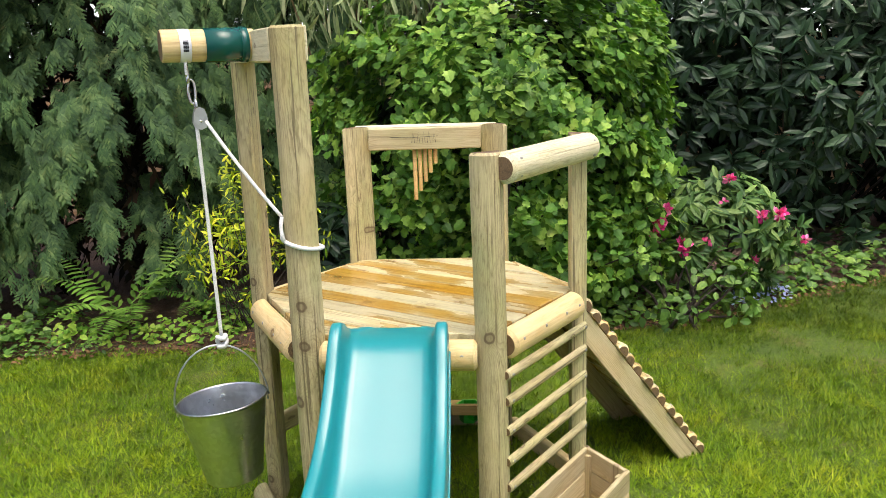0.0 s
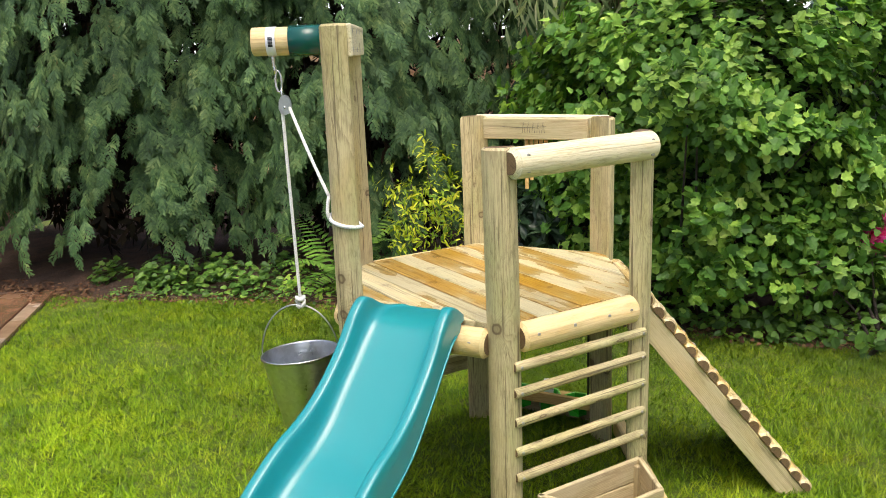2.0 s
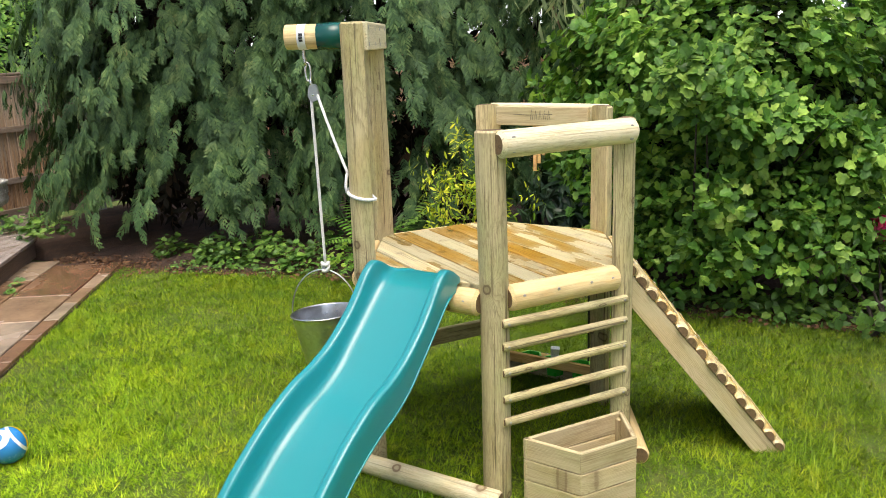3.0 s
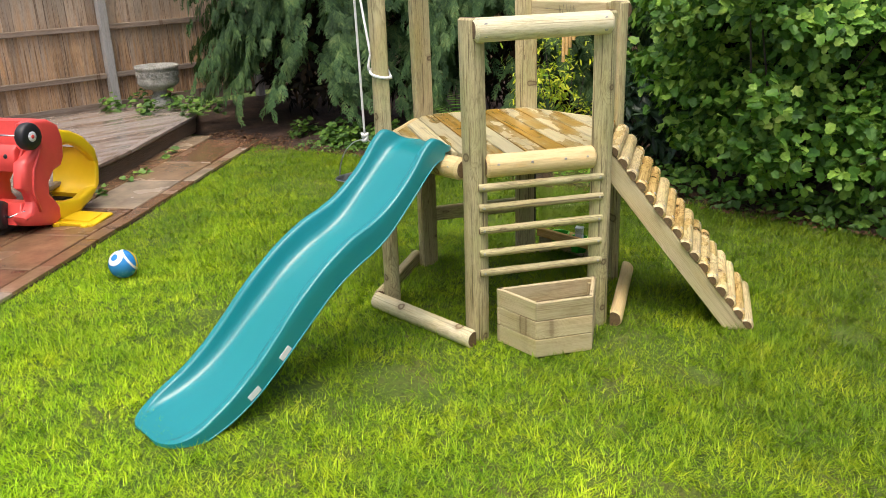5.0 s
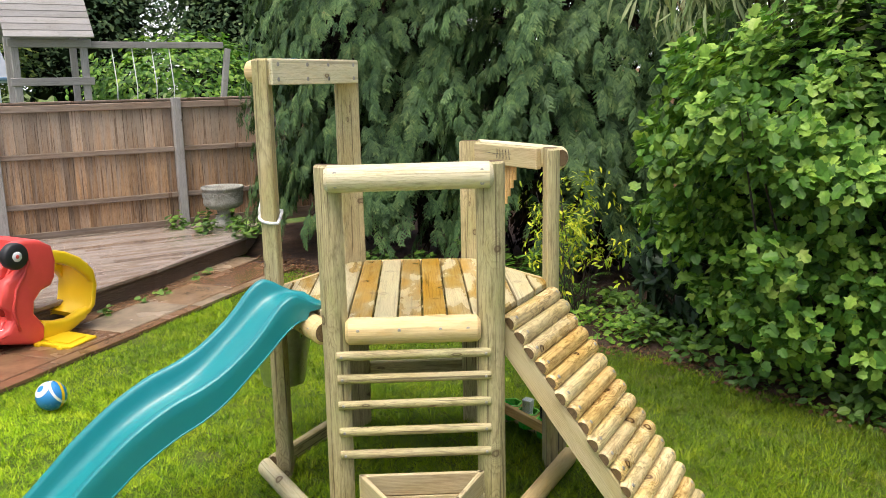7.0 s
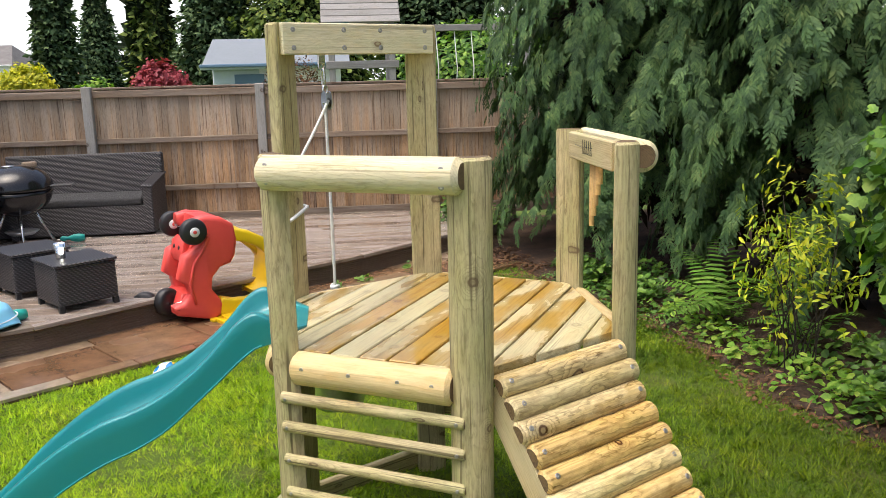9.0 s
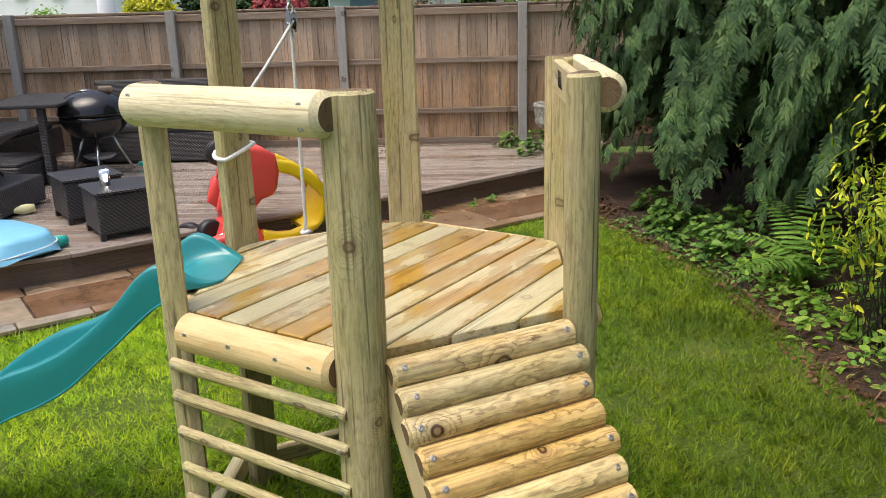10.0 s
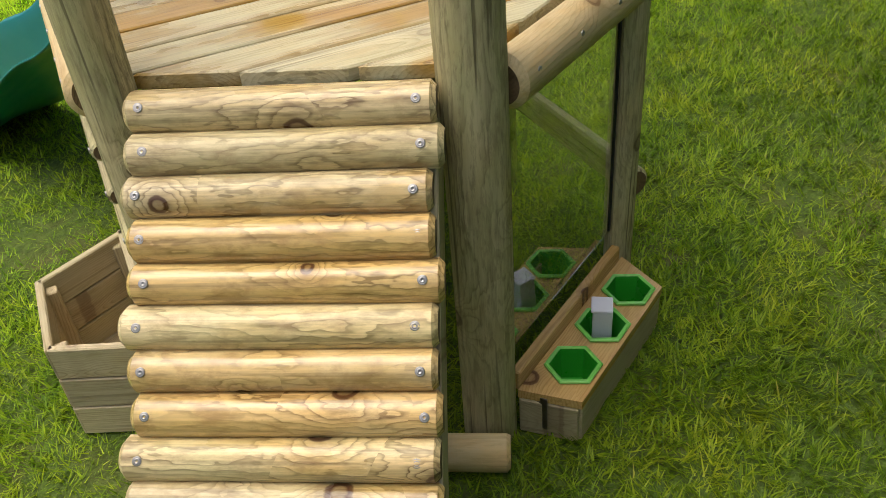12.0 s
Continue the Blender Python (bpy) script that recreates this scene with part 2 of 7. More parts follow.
    col = m.mix(m.math("MULTIPLY", m.ramp(warm, [(0.5, 0.0), (0.75, 1.0)]), 0.5), col, m.mix(1.0, col, (1.0, 0.8, 0.5), "MULTIPLY"))
    streak = m.noise(m.coords((9, 55, 55)), 1.0, 4, 0.6)
    col = m.mix(m.math("MULTIPLY", m.ramp(streak, [(0.56, 0.0), (0.68, 1.0)]), 0.45), col, dark)
    if mottle:
        # remains of inner bark and damp
        spot = m.noise(m.coords((3.5 * flow, 26, 26)), 1.0, 5, 0.7)
        col = m.mix(m.math("MULTIPLY", m.ramp(spot, [(0.5, 0.0), (0.66, 1.0)]), mottle), col, tuple(a * 0.35 + b * k for a, b, k in zip(light, dark, (1.1, 1.0, 0.8))))
    if weather:
        band = m.noise(m.coords((1.3, 26, 26)), 1.0, 4, 0.6)
        col = m.mix(m.math("MULTIPLY", m.ramp(band, [(0.45, 0.0), (0.68, 1.0)]), weather), col, (0.42, 0.37, 0.32))
        low = m.noise(m.coords((2.0, 18, 18)), 1.0, 3, 0.6)
        col = m.mix(m.math("MULTIPLY", m.ramp(low, [(0.5, 0.0), (0.7, 1.0)]), weather), col, tuple(c * 0.7 for c in dark))
    if bleach:
        # the upper ends have greyed in the weather
        high = m.math("ADD", m.math("MULTIPLY", xyz.outputs[0], 0.9), m.math("MULTIPLY", m.math("SUBTRACT", m.noise(m.coords((2.2, 30, 30)), 1.0, 4, 0.65), 0.35), 1.5))
        col = m.mix(m.ramp(high, [(0.05, 0.0), (0.75, 0.8)]), col, bleach)
    # short dark flecks along the fibre
    flecks = m.noise(m.coords((24, 150, 150)), 1.0, 4, 0.75)
    col = m.mix(m.math("MULTIPLY", m.math("MULTIPLY", m.ramp(flecks, [(0.5, 0.0), (0.64, 1.0)]), m.ramp(warp, [(0.35, 0.35), (0.65, 1.0)])), fleck), col, tuple(c * 0.75 for c in dark))
    crack = m.noise(m.coords((1.6, 85, 85)), 1.0, 2, 0.5)
    crackv = m.math("MULTIPLY", m.ramp(crack, [(0.6, 0.0), (0.67, 1.0)]), check)
    col = m.mix(crackv, col, tuple(c * 0.55 for c in dark))
    kmask = m.math("MULTIPLY", m.ramp(kd, [(0.0, 0.5), (0.04, 0.6), (0.056, 1.0), (0.078, 0.9), (0.09, 0.3), (0.17, 0.0)]), there)
    col = m.mix(m.math("MULTIPLY", kmask, min(1.0, knots)), col, knot)
    hv = m.n("HueSaturation")
    m.set(hv.inputs["Color"], col)
    m.set(hv.inputs["Value"], m.math("ADD", m.math("MULTIPLY", rnd, vary), 1.0 - vary / 2))
    hv.inputs["Saturation"].default_value = 1.0 - grey
    col = hv.outputs[0]
    hgt = m.math("SUBTRACT", m.math("ADD", m.math("MULTIPLY", fibre, 0.5), m.math("MULTIPLY", ringv, 0.4)), m.math("MULTIPLY", crackv, 0.8))
    if wet:
        damp = m.math("ADD", m.noise(m.coords((3.2, 9.0, 9.0)), 1.1, 4, 0.5), m.math("MULTIPLY", m.math("SUBTRACT", m.math("FRACT", m.math("MULTIPLY", rnd, 7.3)), 0.5), 0.4))
        mask = m.ramp(damp, [(0.48 - 0.1 * wet, 0.0), (0.68 - 0.1 * wet, 0.85), (0.8, 1.0)])
        col = m.mix(m.math("MULTIPLY", mask, 0.95), col, m.mix(1.0, col, soak, "MULTIPLY"))
        m.rough(m.math("SUBTRACT", rough, m.math("MULTIPLY", mask, rough - 0.045)))
        hgt = m.math("MULTIPLY", hgt, m.math("SUBTRACT", 1.0, m.math("MULTIPLY", mask, 0.9)))
    m.color(col)
    m.bump(hgt, 0.45, 0.002)
    return m.m


def plastic(name, c, rough=0.3, scuff=0.25):
    m = Mat(name, rough)
    a = m.noise(m.coords((1, 1, 1)), 9, 5, 0.65)
    m.color(m.mix(m.math("MULTIPLY", m.ramp(a, [(0.45, 0.0), (0.75, 1.0)]), scuff), c, tuple(min(1, x * 1.3 + 0.03) for x in c)))
    m.rough(m.ramp(m.noise(m.coords((3, 3, 3)), 5, 4), [(0.3, rough * 0.85), (0.75, min(1, rough * 1.25))]))
    m.bump(m.noise(m.coords((1, 1, 1)), 160, 2), 0.05, 0.0005)
    return m.m


def metal(name, c, rough=0.35, spangle=True):
    m = Mat(name, rough, 1.0)
    if spangle:
        vo = m.n("TexVoronoi")
        m.set(vo.inputs["Vector"], m.coords((1, 1, 1)))
        vo.inputs["Scale"].default_value = 70
        bw = m.n("RGBToBW")
        m.set(bw.inputs[0], vo.outputs["Color"])
        m.color(m.mix(bw.outputs[0], tuple(x * 0.8 for x in c), c))
        m.rough(m.math("ADD", m.math("MULTIPLY", m.noise(m.coords((1, 1, 1)), 18, 4), 0.25), rough - 0.1))
    else:
        m.color(c)
    return m.m


def leafy(name, stops, rough=0.45, translucent=0.25, gloss=0.5, patch=2.2, spread=(0.75, 1.2), dry_to_shade=None, clump=0.0, clump_scale=7.0):
    """Leaves whose colour runs over stops from leaf to leaf, with light passing through."""
    m = Mat(name, rough)
    tone = m.island()
    if clump:
        # whole sprays share a tone, with a little difference inside each
        soft = m.ramp(m.noise(m.coords((1, 1, 1), vary=False), clump_scale, 3, 0.6), [(0.3, 0.0), (0.7, 1.0)])
        tone = m.math("ADD", m.math("MULTIPLY", tone, 1.0 - clump), m.math("MULTIPLY", soft, clump))
    col = m.ramp(tone, stops)
    big = m.noise(m.coords((1, 1, 1), vary=False), patch, 3)
    col = m.mix(1.0, col, m.ramp(big, [(0.32, spread[0]), (0.68, spread[1])]), "MULTIPLY")
    if dry_to_shade:
        # open side drier and yellower; mossy shrub side also carries painted tree shade
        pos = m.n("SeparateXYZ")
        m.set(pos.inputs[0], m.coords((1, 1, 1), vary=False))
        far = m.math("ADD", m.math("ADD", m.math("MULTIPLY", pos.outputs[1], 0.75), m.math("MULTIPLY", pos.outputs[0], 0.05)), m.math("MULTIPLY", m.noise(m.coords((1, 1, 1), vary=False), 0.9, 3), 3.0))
        col = m.mix(1.0, col, m.ramp(m.math("DIVIDE", far, 6.0), [(0.22, dry_to_shade[0]), (0.5, tuple((a + b) * 0.5 for a, b in zip(*dry_to_shade))), (0.95, dry_to_shade[1])]), "MULTIPLY")
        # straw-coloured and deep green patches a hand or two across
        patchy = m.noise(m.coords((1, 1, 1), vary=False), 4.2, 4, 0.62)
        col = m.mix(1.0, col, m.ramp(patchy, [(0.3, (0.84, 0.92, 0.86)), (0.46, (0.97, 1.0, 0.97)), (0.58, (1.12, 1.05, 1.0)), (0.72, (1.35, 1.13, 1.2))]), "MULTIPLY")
    vein = m.noise(m.coords((1, 1, 1), vary=False), 60, 2)
    col = m.mix(1.0, col, m.ramp(vein, [(0.3, 0.85), (0.7, 1.12)]), "MULTIPLY")
    m.color(col)
    m.b.inputs["Specular IOR Level"].default_value = gloss
    tr = m.n("BsdfTranslucent")
    m.set(tr.inputs[0], m.mix(1.0, col, (1.1, 1.25, 0.6), "MULTIPLY"))
    mx = m.n("MixShader")
    mx.inputs[0].default_value = translucent
    m.set(mx.inputs[1], m.b.outputs[0])
    m.set(mx.inputs[2], tr.outputs[0])
    m.set(m.t.nodes["Material Output"].inputs[0], mx.outputs[0])
    return m.m


def soilish(name, a, b, c, scale=6.0, rough=0.95, relief=0.9):
    m = Mat(name, rough)
    v = m.coords((1, 1, 1), vary=False)
    col = m.ramp(m.noise(v, scale, 6, 0.65), [(0.3, a), (0.5, b), (0.72, c)])
    col = m.mix(1.0, col, m.ramp(m.noise(v, scale * 14, 4, 0.7), [(0.3, 0.55), (0.7, 1.3)]), "MULTIPLY")
    m.color(col)
    m.bump(m.noise(v, scale * 10, 6, 0.75), relief, 0.02)
    return m.m


def paint(name, c, rough=0.7):
    """Even paint or render with faint weather marks."""
    m = Mat(name, rough)
    v = m.coords((1, 1, 1), vary=False)
    mark = m.math("ADD", m.math("MULTIPLY", m.noise(v, 1.1, 5, 0.6), 0.6), m.math("MULTIPLY", m.noise(v, 14, 4, 0.6), 0.4))
    m.color(m.mix(1.0, c, m.ramp(mark, [(0.3, 0.9), (0.65, 1.04)]), "MULTIPLY"))
    m.bump(m.noise(v, 90, 3), 0.06, 0.002)
    return m.m


def weave(name, c):
    """Flat synthetic rattan."""
    m = Mat(name, 0.45)
    v = m.coords((1, 1, 1), vary=False)
    w1 = m.n("TexWave", bands_direction="Z")
    w2 = m.n("TexWave", bands_direction="DIAGONAL")
    for w, s in ((w1, 26), (w2, 22)):
        m.set(w.inputs["Vector"], v)
        w.inputs["Scale"].default_value = s
        w.inputs["Distortion"].default_value = 0.4
    h = m.math("MULTIPLY", w1.outputs[1], w2.outputs[1])
    m.color(m.mix(h, tuple(x * 0.35 for x in c), tuple(x * 1.6 for x in c)))
    m.bump(h, 0.9, 0.006)
    return m.m


POST = wood("treated_post", (0.59, 0.505, 0.28), (0.18, 0.135, 0.06), knot=(0.11, 0.07, 0.032), green=0.55, ring=0.0042, vary=0.16, knots=0.9, swirl=0.026, contrast=0.95, girth=0.055, check=0.75, mottle=0.35, fleck=0.6)
LOG = wood("peeled_log", (0.7, 0.55, 0.29), (0.47, 0.31, 0.12), knot=(0.22, 0.12, 0.04), green=0.2, ring=0.0066, vary=0.12, contrast=0.6, girth=0.05, check=0.25, mottle=0.4)
PALE_LOG = wood("pale_log", (0.75, 0.68, 0.47), (0.42, 0.35, 0.18), knot=(0.2, 0.13, 0.06), green=0.35, ring=0.0055, vary=0.08, contrast=0.75, swirl=0.05, girth=0.05, check=0.5, mottle=0.45, fleck=0.4)
DECK = wood("wet_deck_board", (0.62, 0.56, 0.35), (0.29, 0.225, 0.1), rough=0.42, green=0.2, wet=0.8, ring=0.005, vary=0.3, knots=0.5, swirl=0.02, contrast=0.8, soak=(0.72, 0.43, 0.05), check=0.5, mottle=0.3)
RAMP_LOG = wood("ramp_log", (0.8, 0.66, 0.36), (0.12, 0.068, 0.02), knot=(0.08, 0.035, 0.015), green=0.25, ring=0.0115, vary=0.28, rough=0.42, swirl=0.085, contrast=1.0, knots=1.5, girth=0.035, check=0.25, mottle=0.7, flow=4.5, fleck=0.25, wet=0.2, soak=(0.9, 0.74, 0.5))
BOARD = wood("sawn_board", (0.57, 0.475, 0.29), (0.32, 0.235, 0.105), green=0.35, ring=0.0054, vary=0.34, knots=0.6, swirl=0.02, check=0.35)
END_WOOD = wood("end_grain", (0.2, 0.125, 0.06), (0.05, 0.03, 0.014), knot=(0.07, 0.04, 0.02), green=0.2, ring=0.006, vary=0.2, knots=0.4, swirl=0.01)
SHELF_WOOD = wood("wet_shelf", (0.66, 0.44, 0.17), (0.45, 0.26, 0.075), green=0.05, ring=0.0060, rough=0.25, vary=0.1)
FENCE_WOOD = wood("fence_board", (0.56, 0.355, 0.2), (0.15, 0.075, 0.035), knot=(0.1, 0.06, 0.04), rough=0.85, green=0.1, ring=0.006, vary=0.65, swirl=0.03, knots=0.15, weather=0.5, check=0.75, mottle=0.6, fleck=0.5, bleach=(0.46, 0.38, 0.3))
FENCE_RAIL = wood("fence_rail", (0.29, 0.205, 0.14), (0.13, 0.085, 0.055), rough=0.85, green=0.1, vary=0.3, grey=0.1, weather=0.4)
FENCE_POST = wood("weathered_post", (0.36, 0.335, 0.3), (0.23, 0.21, 0.185), rough=0.9, green=0.1, vary=0.2, grey=0.5)
TERRACE = wood("wet_terrace_board", (0.38, 0.32, 0.285), (0.17, 0.13, 0.105), rough=0.2, green=0.05, wet=0.8, ring=0.0072, vary=0.35, grey=0.1, knots=0.3, soak=(0.7, 0.64, 0.58), weather=0.3)
FASCIA = wood("dark_fascia_board", (0.19, 0.13, 0.095), (0.07, 0.045, 0.035), rough=0.5, green=0.15, ring=0.0072, vary=0.25, knots=0.2)
GREY_WOOD = wood("grey_timber", (0.3, 0.265, 0.23), (0.18, 0.15, 0.13), rough=0.9, vary=0.3, grey=0.65, knots=0.3)
SLIDE = plastic("teal_slide_plastic", (0.005, 0.22, 0.245), 0.34, 0.05)
SLIDE.node_tree.nodes["Principled BSDF"].inputs["Coat Weight"].default_value = 0.55
SLIDE.node_tree.nodes["Principled BSDF"].inputs["Coat Roughness"].default_value = 0.26
GREEN_SLEEVE = plastic("dark_green_sleeve", (0.003, 0.07, 0.055), 0.18, 0.05)
RED = plastic("red_plastic", (0.72, 0.075, 0.065), 0.4, 0.25)
YELLOW = plastic("yellow_plastic", (0.75, 0.5, 0.01), 0.35, 0.15)
BLACK = plastic("black_plastic", (0.016, 0.016, 0.018), 0.45, 0.2)
WHITE = plastic("white_plastic", (0.75, 0.76, 0.78), 0.4, 0.1)
LIME = plastic("lime_cup_plastic", (0.03, 0.38, 0.025), 0.3, 0.1)
LIME_RIM = plastic("pale_lime_rim", (0.2, 0.62, 0.1), 0.3, 0.1)
BLUE = plastic("pale_blue_plastic", (0.2, 0.52, 0.75), 0.35, 0.1)
TURQ = plastic("turquoise_plastic", (0.02, 0.36, 0.31), 0.35, 0.1)
PEACH = plastic("peach_plastic", (0.74, 0.52, 0.33), 0.4, 0.1)
CREAM = plastic("cream_plastic", (0.72, 0.66, 0.35), 0.4, 0.1)
BALL_BLUE = plastic("ball_blue", (0.03, 0.22, 0.55), 0.25, 0.1)
STEEL = metal("galvanised_steel", (0.62, 0.64, 0.66), 0.3)
DULL = metal("dull_screw_steel", (0.42, 0.4, 0.37), 0.45, False)
BRIGHT = metal("bright_steel", (0.7, 0.7, 0.7), 0.25, False)
RUST = metal("dark_bracket", (0.2, 0.17, 0.15), 0.5)
ROPE = soilish("white_rope", (0.66, 0.66, 0.64), (0.74, 0.74, 0.72), (0.8, 0.8, 0.78), 60, 0.9, 0.05)
STONE = soilish("weathered_stone", (0.26, 0.25, 0.2), (0.42, 0.41, 0.36), (0.52, 0.51, 0.47), 8)
SOIL = soilish("bed_soil", (0.035, 0.022, 0.014), (0.075, 0.042, 0.026), (0.13, 0.075, 0.045), 5)
TURF = soilish("turf", (0.055, 0.095, 0.01), (0.09, 0.145, 0.012), (0.14, 0.13, 0.032), 3)
RATTAN = weave("charcoal_rattan", (0.06, 0.056, 0.062))
CUSHION = soilish("charcoal_cushion", (0.05, 0.05, 0.052), (0.065, 0.065, 0.068), (0.08, 0.08, 0.085), 30)
ENAMEL = plastic("black_enamel", (0.01, 0.01, 0.012), 0.12, 0.1)
RENDER_WHITE = paint("white_render", (0.9, 0.91, 0.93))


def slab_material():
    m = Mat("wet_sandstone", 0.4)
    v = m.coords((1, 1, 1))
    base = m.ramp(m.random(), [(0.0, (0.18, 0.1, 0.055)), (0.45, (0.23, 0.135, 0.075)), (0.7, (0.26, 0.175, 0.105)), (1.0, (0.32, 0.26, 0.19))])
    col = m.mix(1.0, base, m.ramp(m.noise(v, 5, 6, 0.65), [(0.3, 0.6), (0.7, 1.25)]), "MULTIPLY")
    m.color(col)
    m.rough(m.ramp(m.noise(v, 2.2, 3), [(0.42, 0.04), (0.65, 0.38)]))
    m.bump(m.noise(v, 22, 5, 0.6), 0.25, 0.004)
    return m.m


SLAB = slab_material()


def clear(name, tint=(0.92, 0.96, 0.95)):
    m = Mat(name, 0.0)
    m.b.inputs["Transmission Weight"].default_value = 1.0
    m.b.inputs["IOR"].default_value = 1.49
    m.color(tint)
    return m.m


PANE = clear("clear_acrylic")
PANE.node_tree.nodes["Principled BSDF"].inputs["IOR"].default_value = 2.3
GLASS = clear("drinking_glass")
# the second tint of the last pair darkens the shrub side with painted shade
GRASS = leafy("grass_blades", [(0.0, (0.07, 0.15, 0.008)), (0.3, (0.17, 0.3, 0.011)), (0.65, (0.31, 0.47, 0.018)), (0.9, (0.42, 0.56, 0.04)), (0.97, (0.53, 0.52, 0.14)), (1.0, (0.6, 0.5, 0.26))], 0.5, 0.32, 0.25, patch=2.6, spread=((0.72, 0.82, 0.75), (1.25, 1.2, 1.0)), dry_to_shade=((1.7, 1.58, 1.2), (0.27, 0.285, 0.22)), clump=0.2, clump_scale=26.0)
CONIFER = leafy("conifer_spray", [(0.0, (0.022, 0.055, 0.022)), (0.4, (0.06, 0.12, 0.043)), (0.7, (0.115, 0.195, 0.064)), (0.94, (0.2, 0.27, 0.09)), (1.0, (0.22, 0.16, 0.07))], 0.6, 0.18, 0.25, patch=3.0, spread=(0.7, 1.25), clump=0.6)
# dead brown inner sprays, taken near black to paint shade into the gaps
DEAD_SHADED_SPRAY = leafy("dead_shaded_inner_spray", [(0.0, (0.012, 0.011, 0.008)), (0.7, (0.024, 0.02, 0.013)), (1.0, (0.06, 0.038, 0.022))], 0.8, 0.05, 0.1)
# near-black leaf colour: shade deep inside shrubs and far trees, painted in
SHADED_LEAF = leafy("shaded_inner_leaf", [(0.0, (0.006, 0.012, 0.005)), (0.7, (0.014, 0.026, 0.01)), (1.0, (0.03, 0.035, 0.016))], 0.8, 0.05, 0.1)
CURRANT = leafy("currant_leaf", [(0.0, (0.02, 0.07, 0.012)), (0.45, (0.1, 0.23, 0.03)), (0.8, (0.29, 0.45, 0.07)), (1.0, (0.5, 0.6, 0.15))], 0.5, 0.25, 0.3, clump=0.45)
RHODO = leafy("rhododendron_leaf", [(0.0, (0.013, 0.034, 0.015)), (0.6, (0.028, 0.062, 0.027)), (1.0, (0.075, 0.13, 0.06))], 0.36, 0.06, 0.35)
RHODO_LIGHT = leafy("young_rhododendron_leaf", [(0.0, (0.04, 0.1, 0.025)), (0.6, (0.09, 0.18, 0.04)), (1.0, (0.2, 0.3, 0.08))], 0.45, 0.15, 0.25)
IVY = leafy("ground_cover_leaf", [(0.0, (0.05, 0.11, 0.025)), (0.6, (0.1, 0.21, 0.03)), (1.0, (0.2, 0.33, 0.05))], 0.45, 0.2, 0.35)
LIMELEAF = leafy("bright_leaf", [(0.0, (0.1, 0.24, 0.025)), (0.6, (0.2, 0.36, 0.04)), (1.0, (0.34, 0.45, 0.07))], 0.5, 0.3, 0.3)
GOLD = leafy("golden_leaf", [(0.0, (0.26, 0.3, 0.02)), (0.5, (0.52, 0.5, 0.03)), (1.0, (0.72, 0.62, 0.05))], 0.5, 0.3, 0.3)
YELLOW_GREEN = leafy("yellow_green_leaf", [(0.0, (0.140, 0.260, 0.015)), (0.5, (0.378, 0.481, 0.025)), (1.0, (0.728, 0.702, 0.050))], 0.5, 0.3, 0.3)
FERN = leafy("fern_leaf", [(0.0, (0.08, 0.19, 0.025)), (1.0, (0.2, 0.34, 0.06))], 0.55, 0.3, 0.2)
BAMBOO_LEAF = leafy("bamboo_leaf", [(0.0, (0.12, 0.18, 0.06)), (0.7, (0.27, 0.33, 0.15)), (1.0, (0.5, 0.5, 0.28))], 0.5, 0.25, 0.3)
PINK = leafy("pink_petal", [(0.0, (0.65, 0.03, 0.22)), (0.6, (0.85, 0.09, 0.4)), (1.0, (0.95, 0.3, 0.58))], 0.5, 0.3, 0.3)
BLUEPETAL = leafy("blue_petal", [(0.0, (0.35, 0.42, 0.78)), (1.0, (0.58, 0.63, 0.9))], 0.6, 0.3, 0.2)
FAR_DARK = leafy("far_dark_leaf", [(0.0, (0.03, 0.06, 0.03)), (0.6, (0.075, 0.125, 0.06)), (1.0, (0.17, 0.23, 0.1))], 0.7, 0.1, 0.1, patch=0.6)
FAR_LIGHT = leafy("far_light_leaf", [(0.0, (0.05, 0.09, 0.03)), (0.6, (0.13, 0.19, 0.05)), (1.0, (0.28, 0.33, 0.08))], 0.7, 0.2, 0.1, patch=0.6)
MAPLE = leafy("red_maple_leaf", [(0.0, (0.2, 0.025, 0.04)), (1.0, (0.45, 0.08, 0.1))], 0.5, 0.25, 0.3)
LITTER = leafy("dead_leaf", [(0.0, (0.06, 0.03, 0.018)), (0.6, (0.14, 0.07, 0.035)), (1.0, (0.24, 0.14, 0.07))], 0.8, 0.05, 0.2)
BARK = soilish("bark", (0.03, 0.022, 0.017), (0.06, 0.045, 0.035), (0.1, 0.08, 0.06), 20)
CANE = wood("bamboo_cane", (0.3, 0.2, 0.1), (0.16, 0.1, 0.06), vary=0.5, knots=0.3)
CHIME = wood("bamboo_chime", (0.62, 0.4, 0.15), (0.45, 0.26, 0.08), vary=0.3, knots=0.3)

# ---- ground, beds, patio, terrace ----
BED_EDGE = [(-4.25, 3.87), (-3.5, 4.06), (-2.9, 4.27), (-2.5, 4.43), (-1.8, 4.48), (-1.4, 4.48), (-1.0, 4.52), (-0.5, 4.76), (0.1, 4.75), (0.6, 4.83), (1.3, 4.93), (1.87, 5.27), (2.7, 5.85), (3.4, 6.2), (5.0, 6.6), (9.0, 7.0)]
TERRACE_EDGE = [(-1.3, -2.0), (-1.6, -1.2), (-2.04, -0.25), (-2.5, 0.58), (-3.04, 1.22), (-4.1, 2.6), (-4.85, 3.42), (-5.15, 3.75), (-6.3, 4.35)]
PATIO_O, PATIO_T, PATIO_N = Vector((-1.42, 0.3)), Vector((-0.612, 0.79)), Vector((-0.79, -0.612))
TERRACE_Z = 0.2


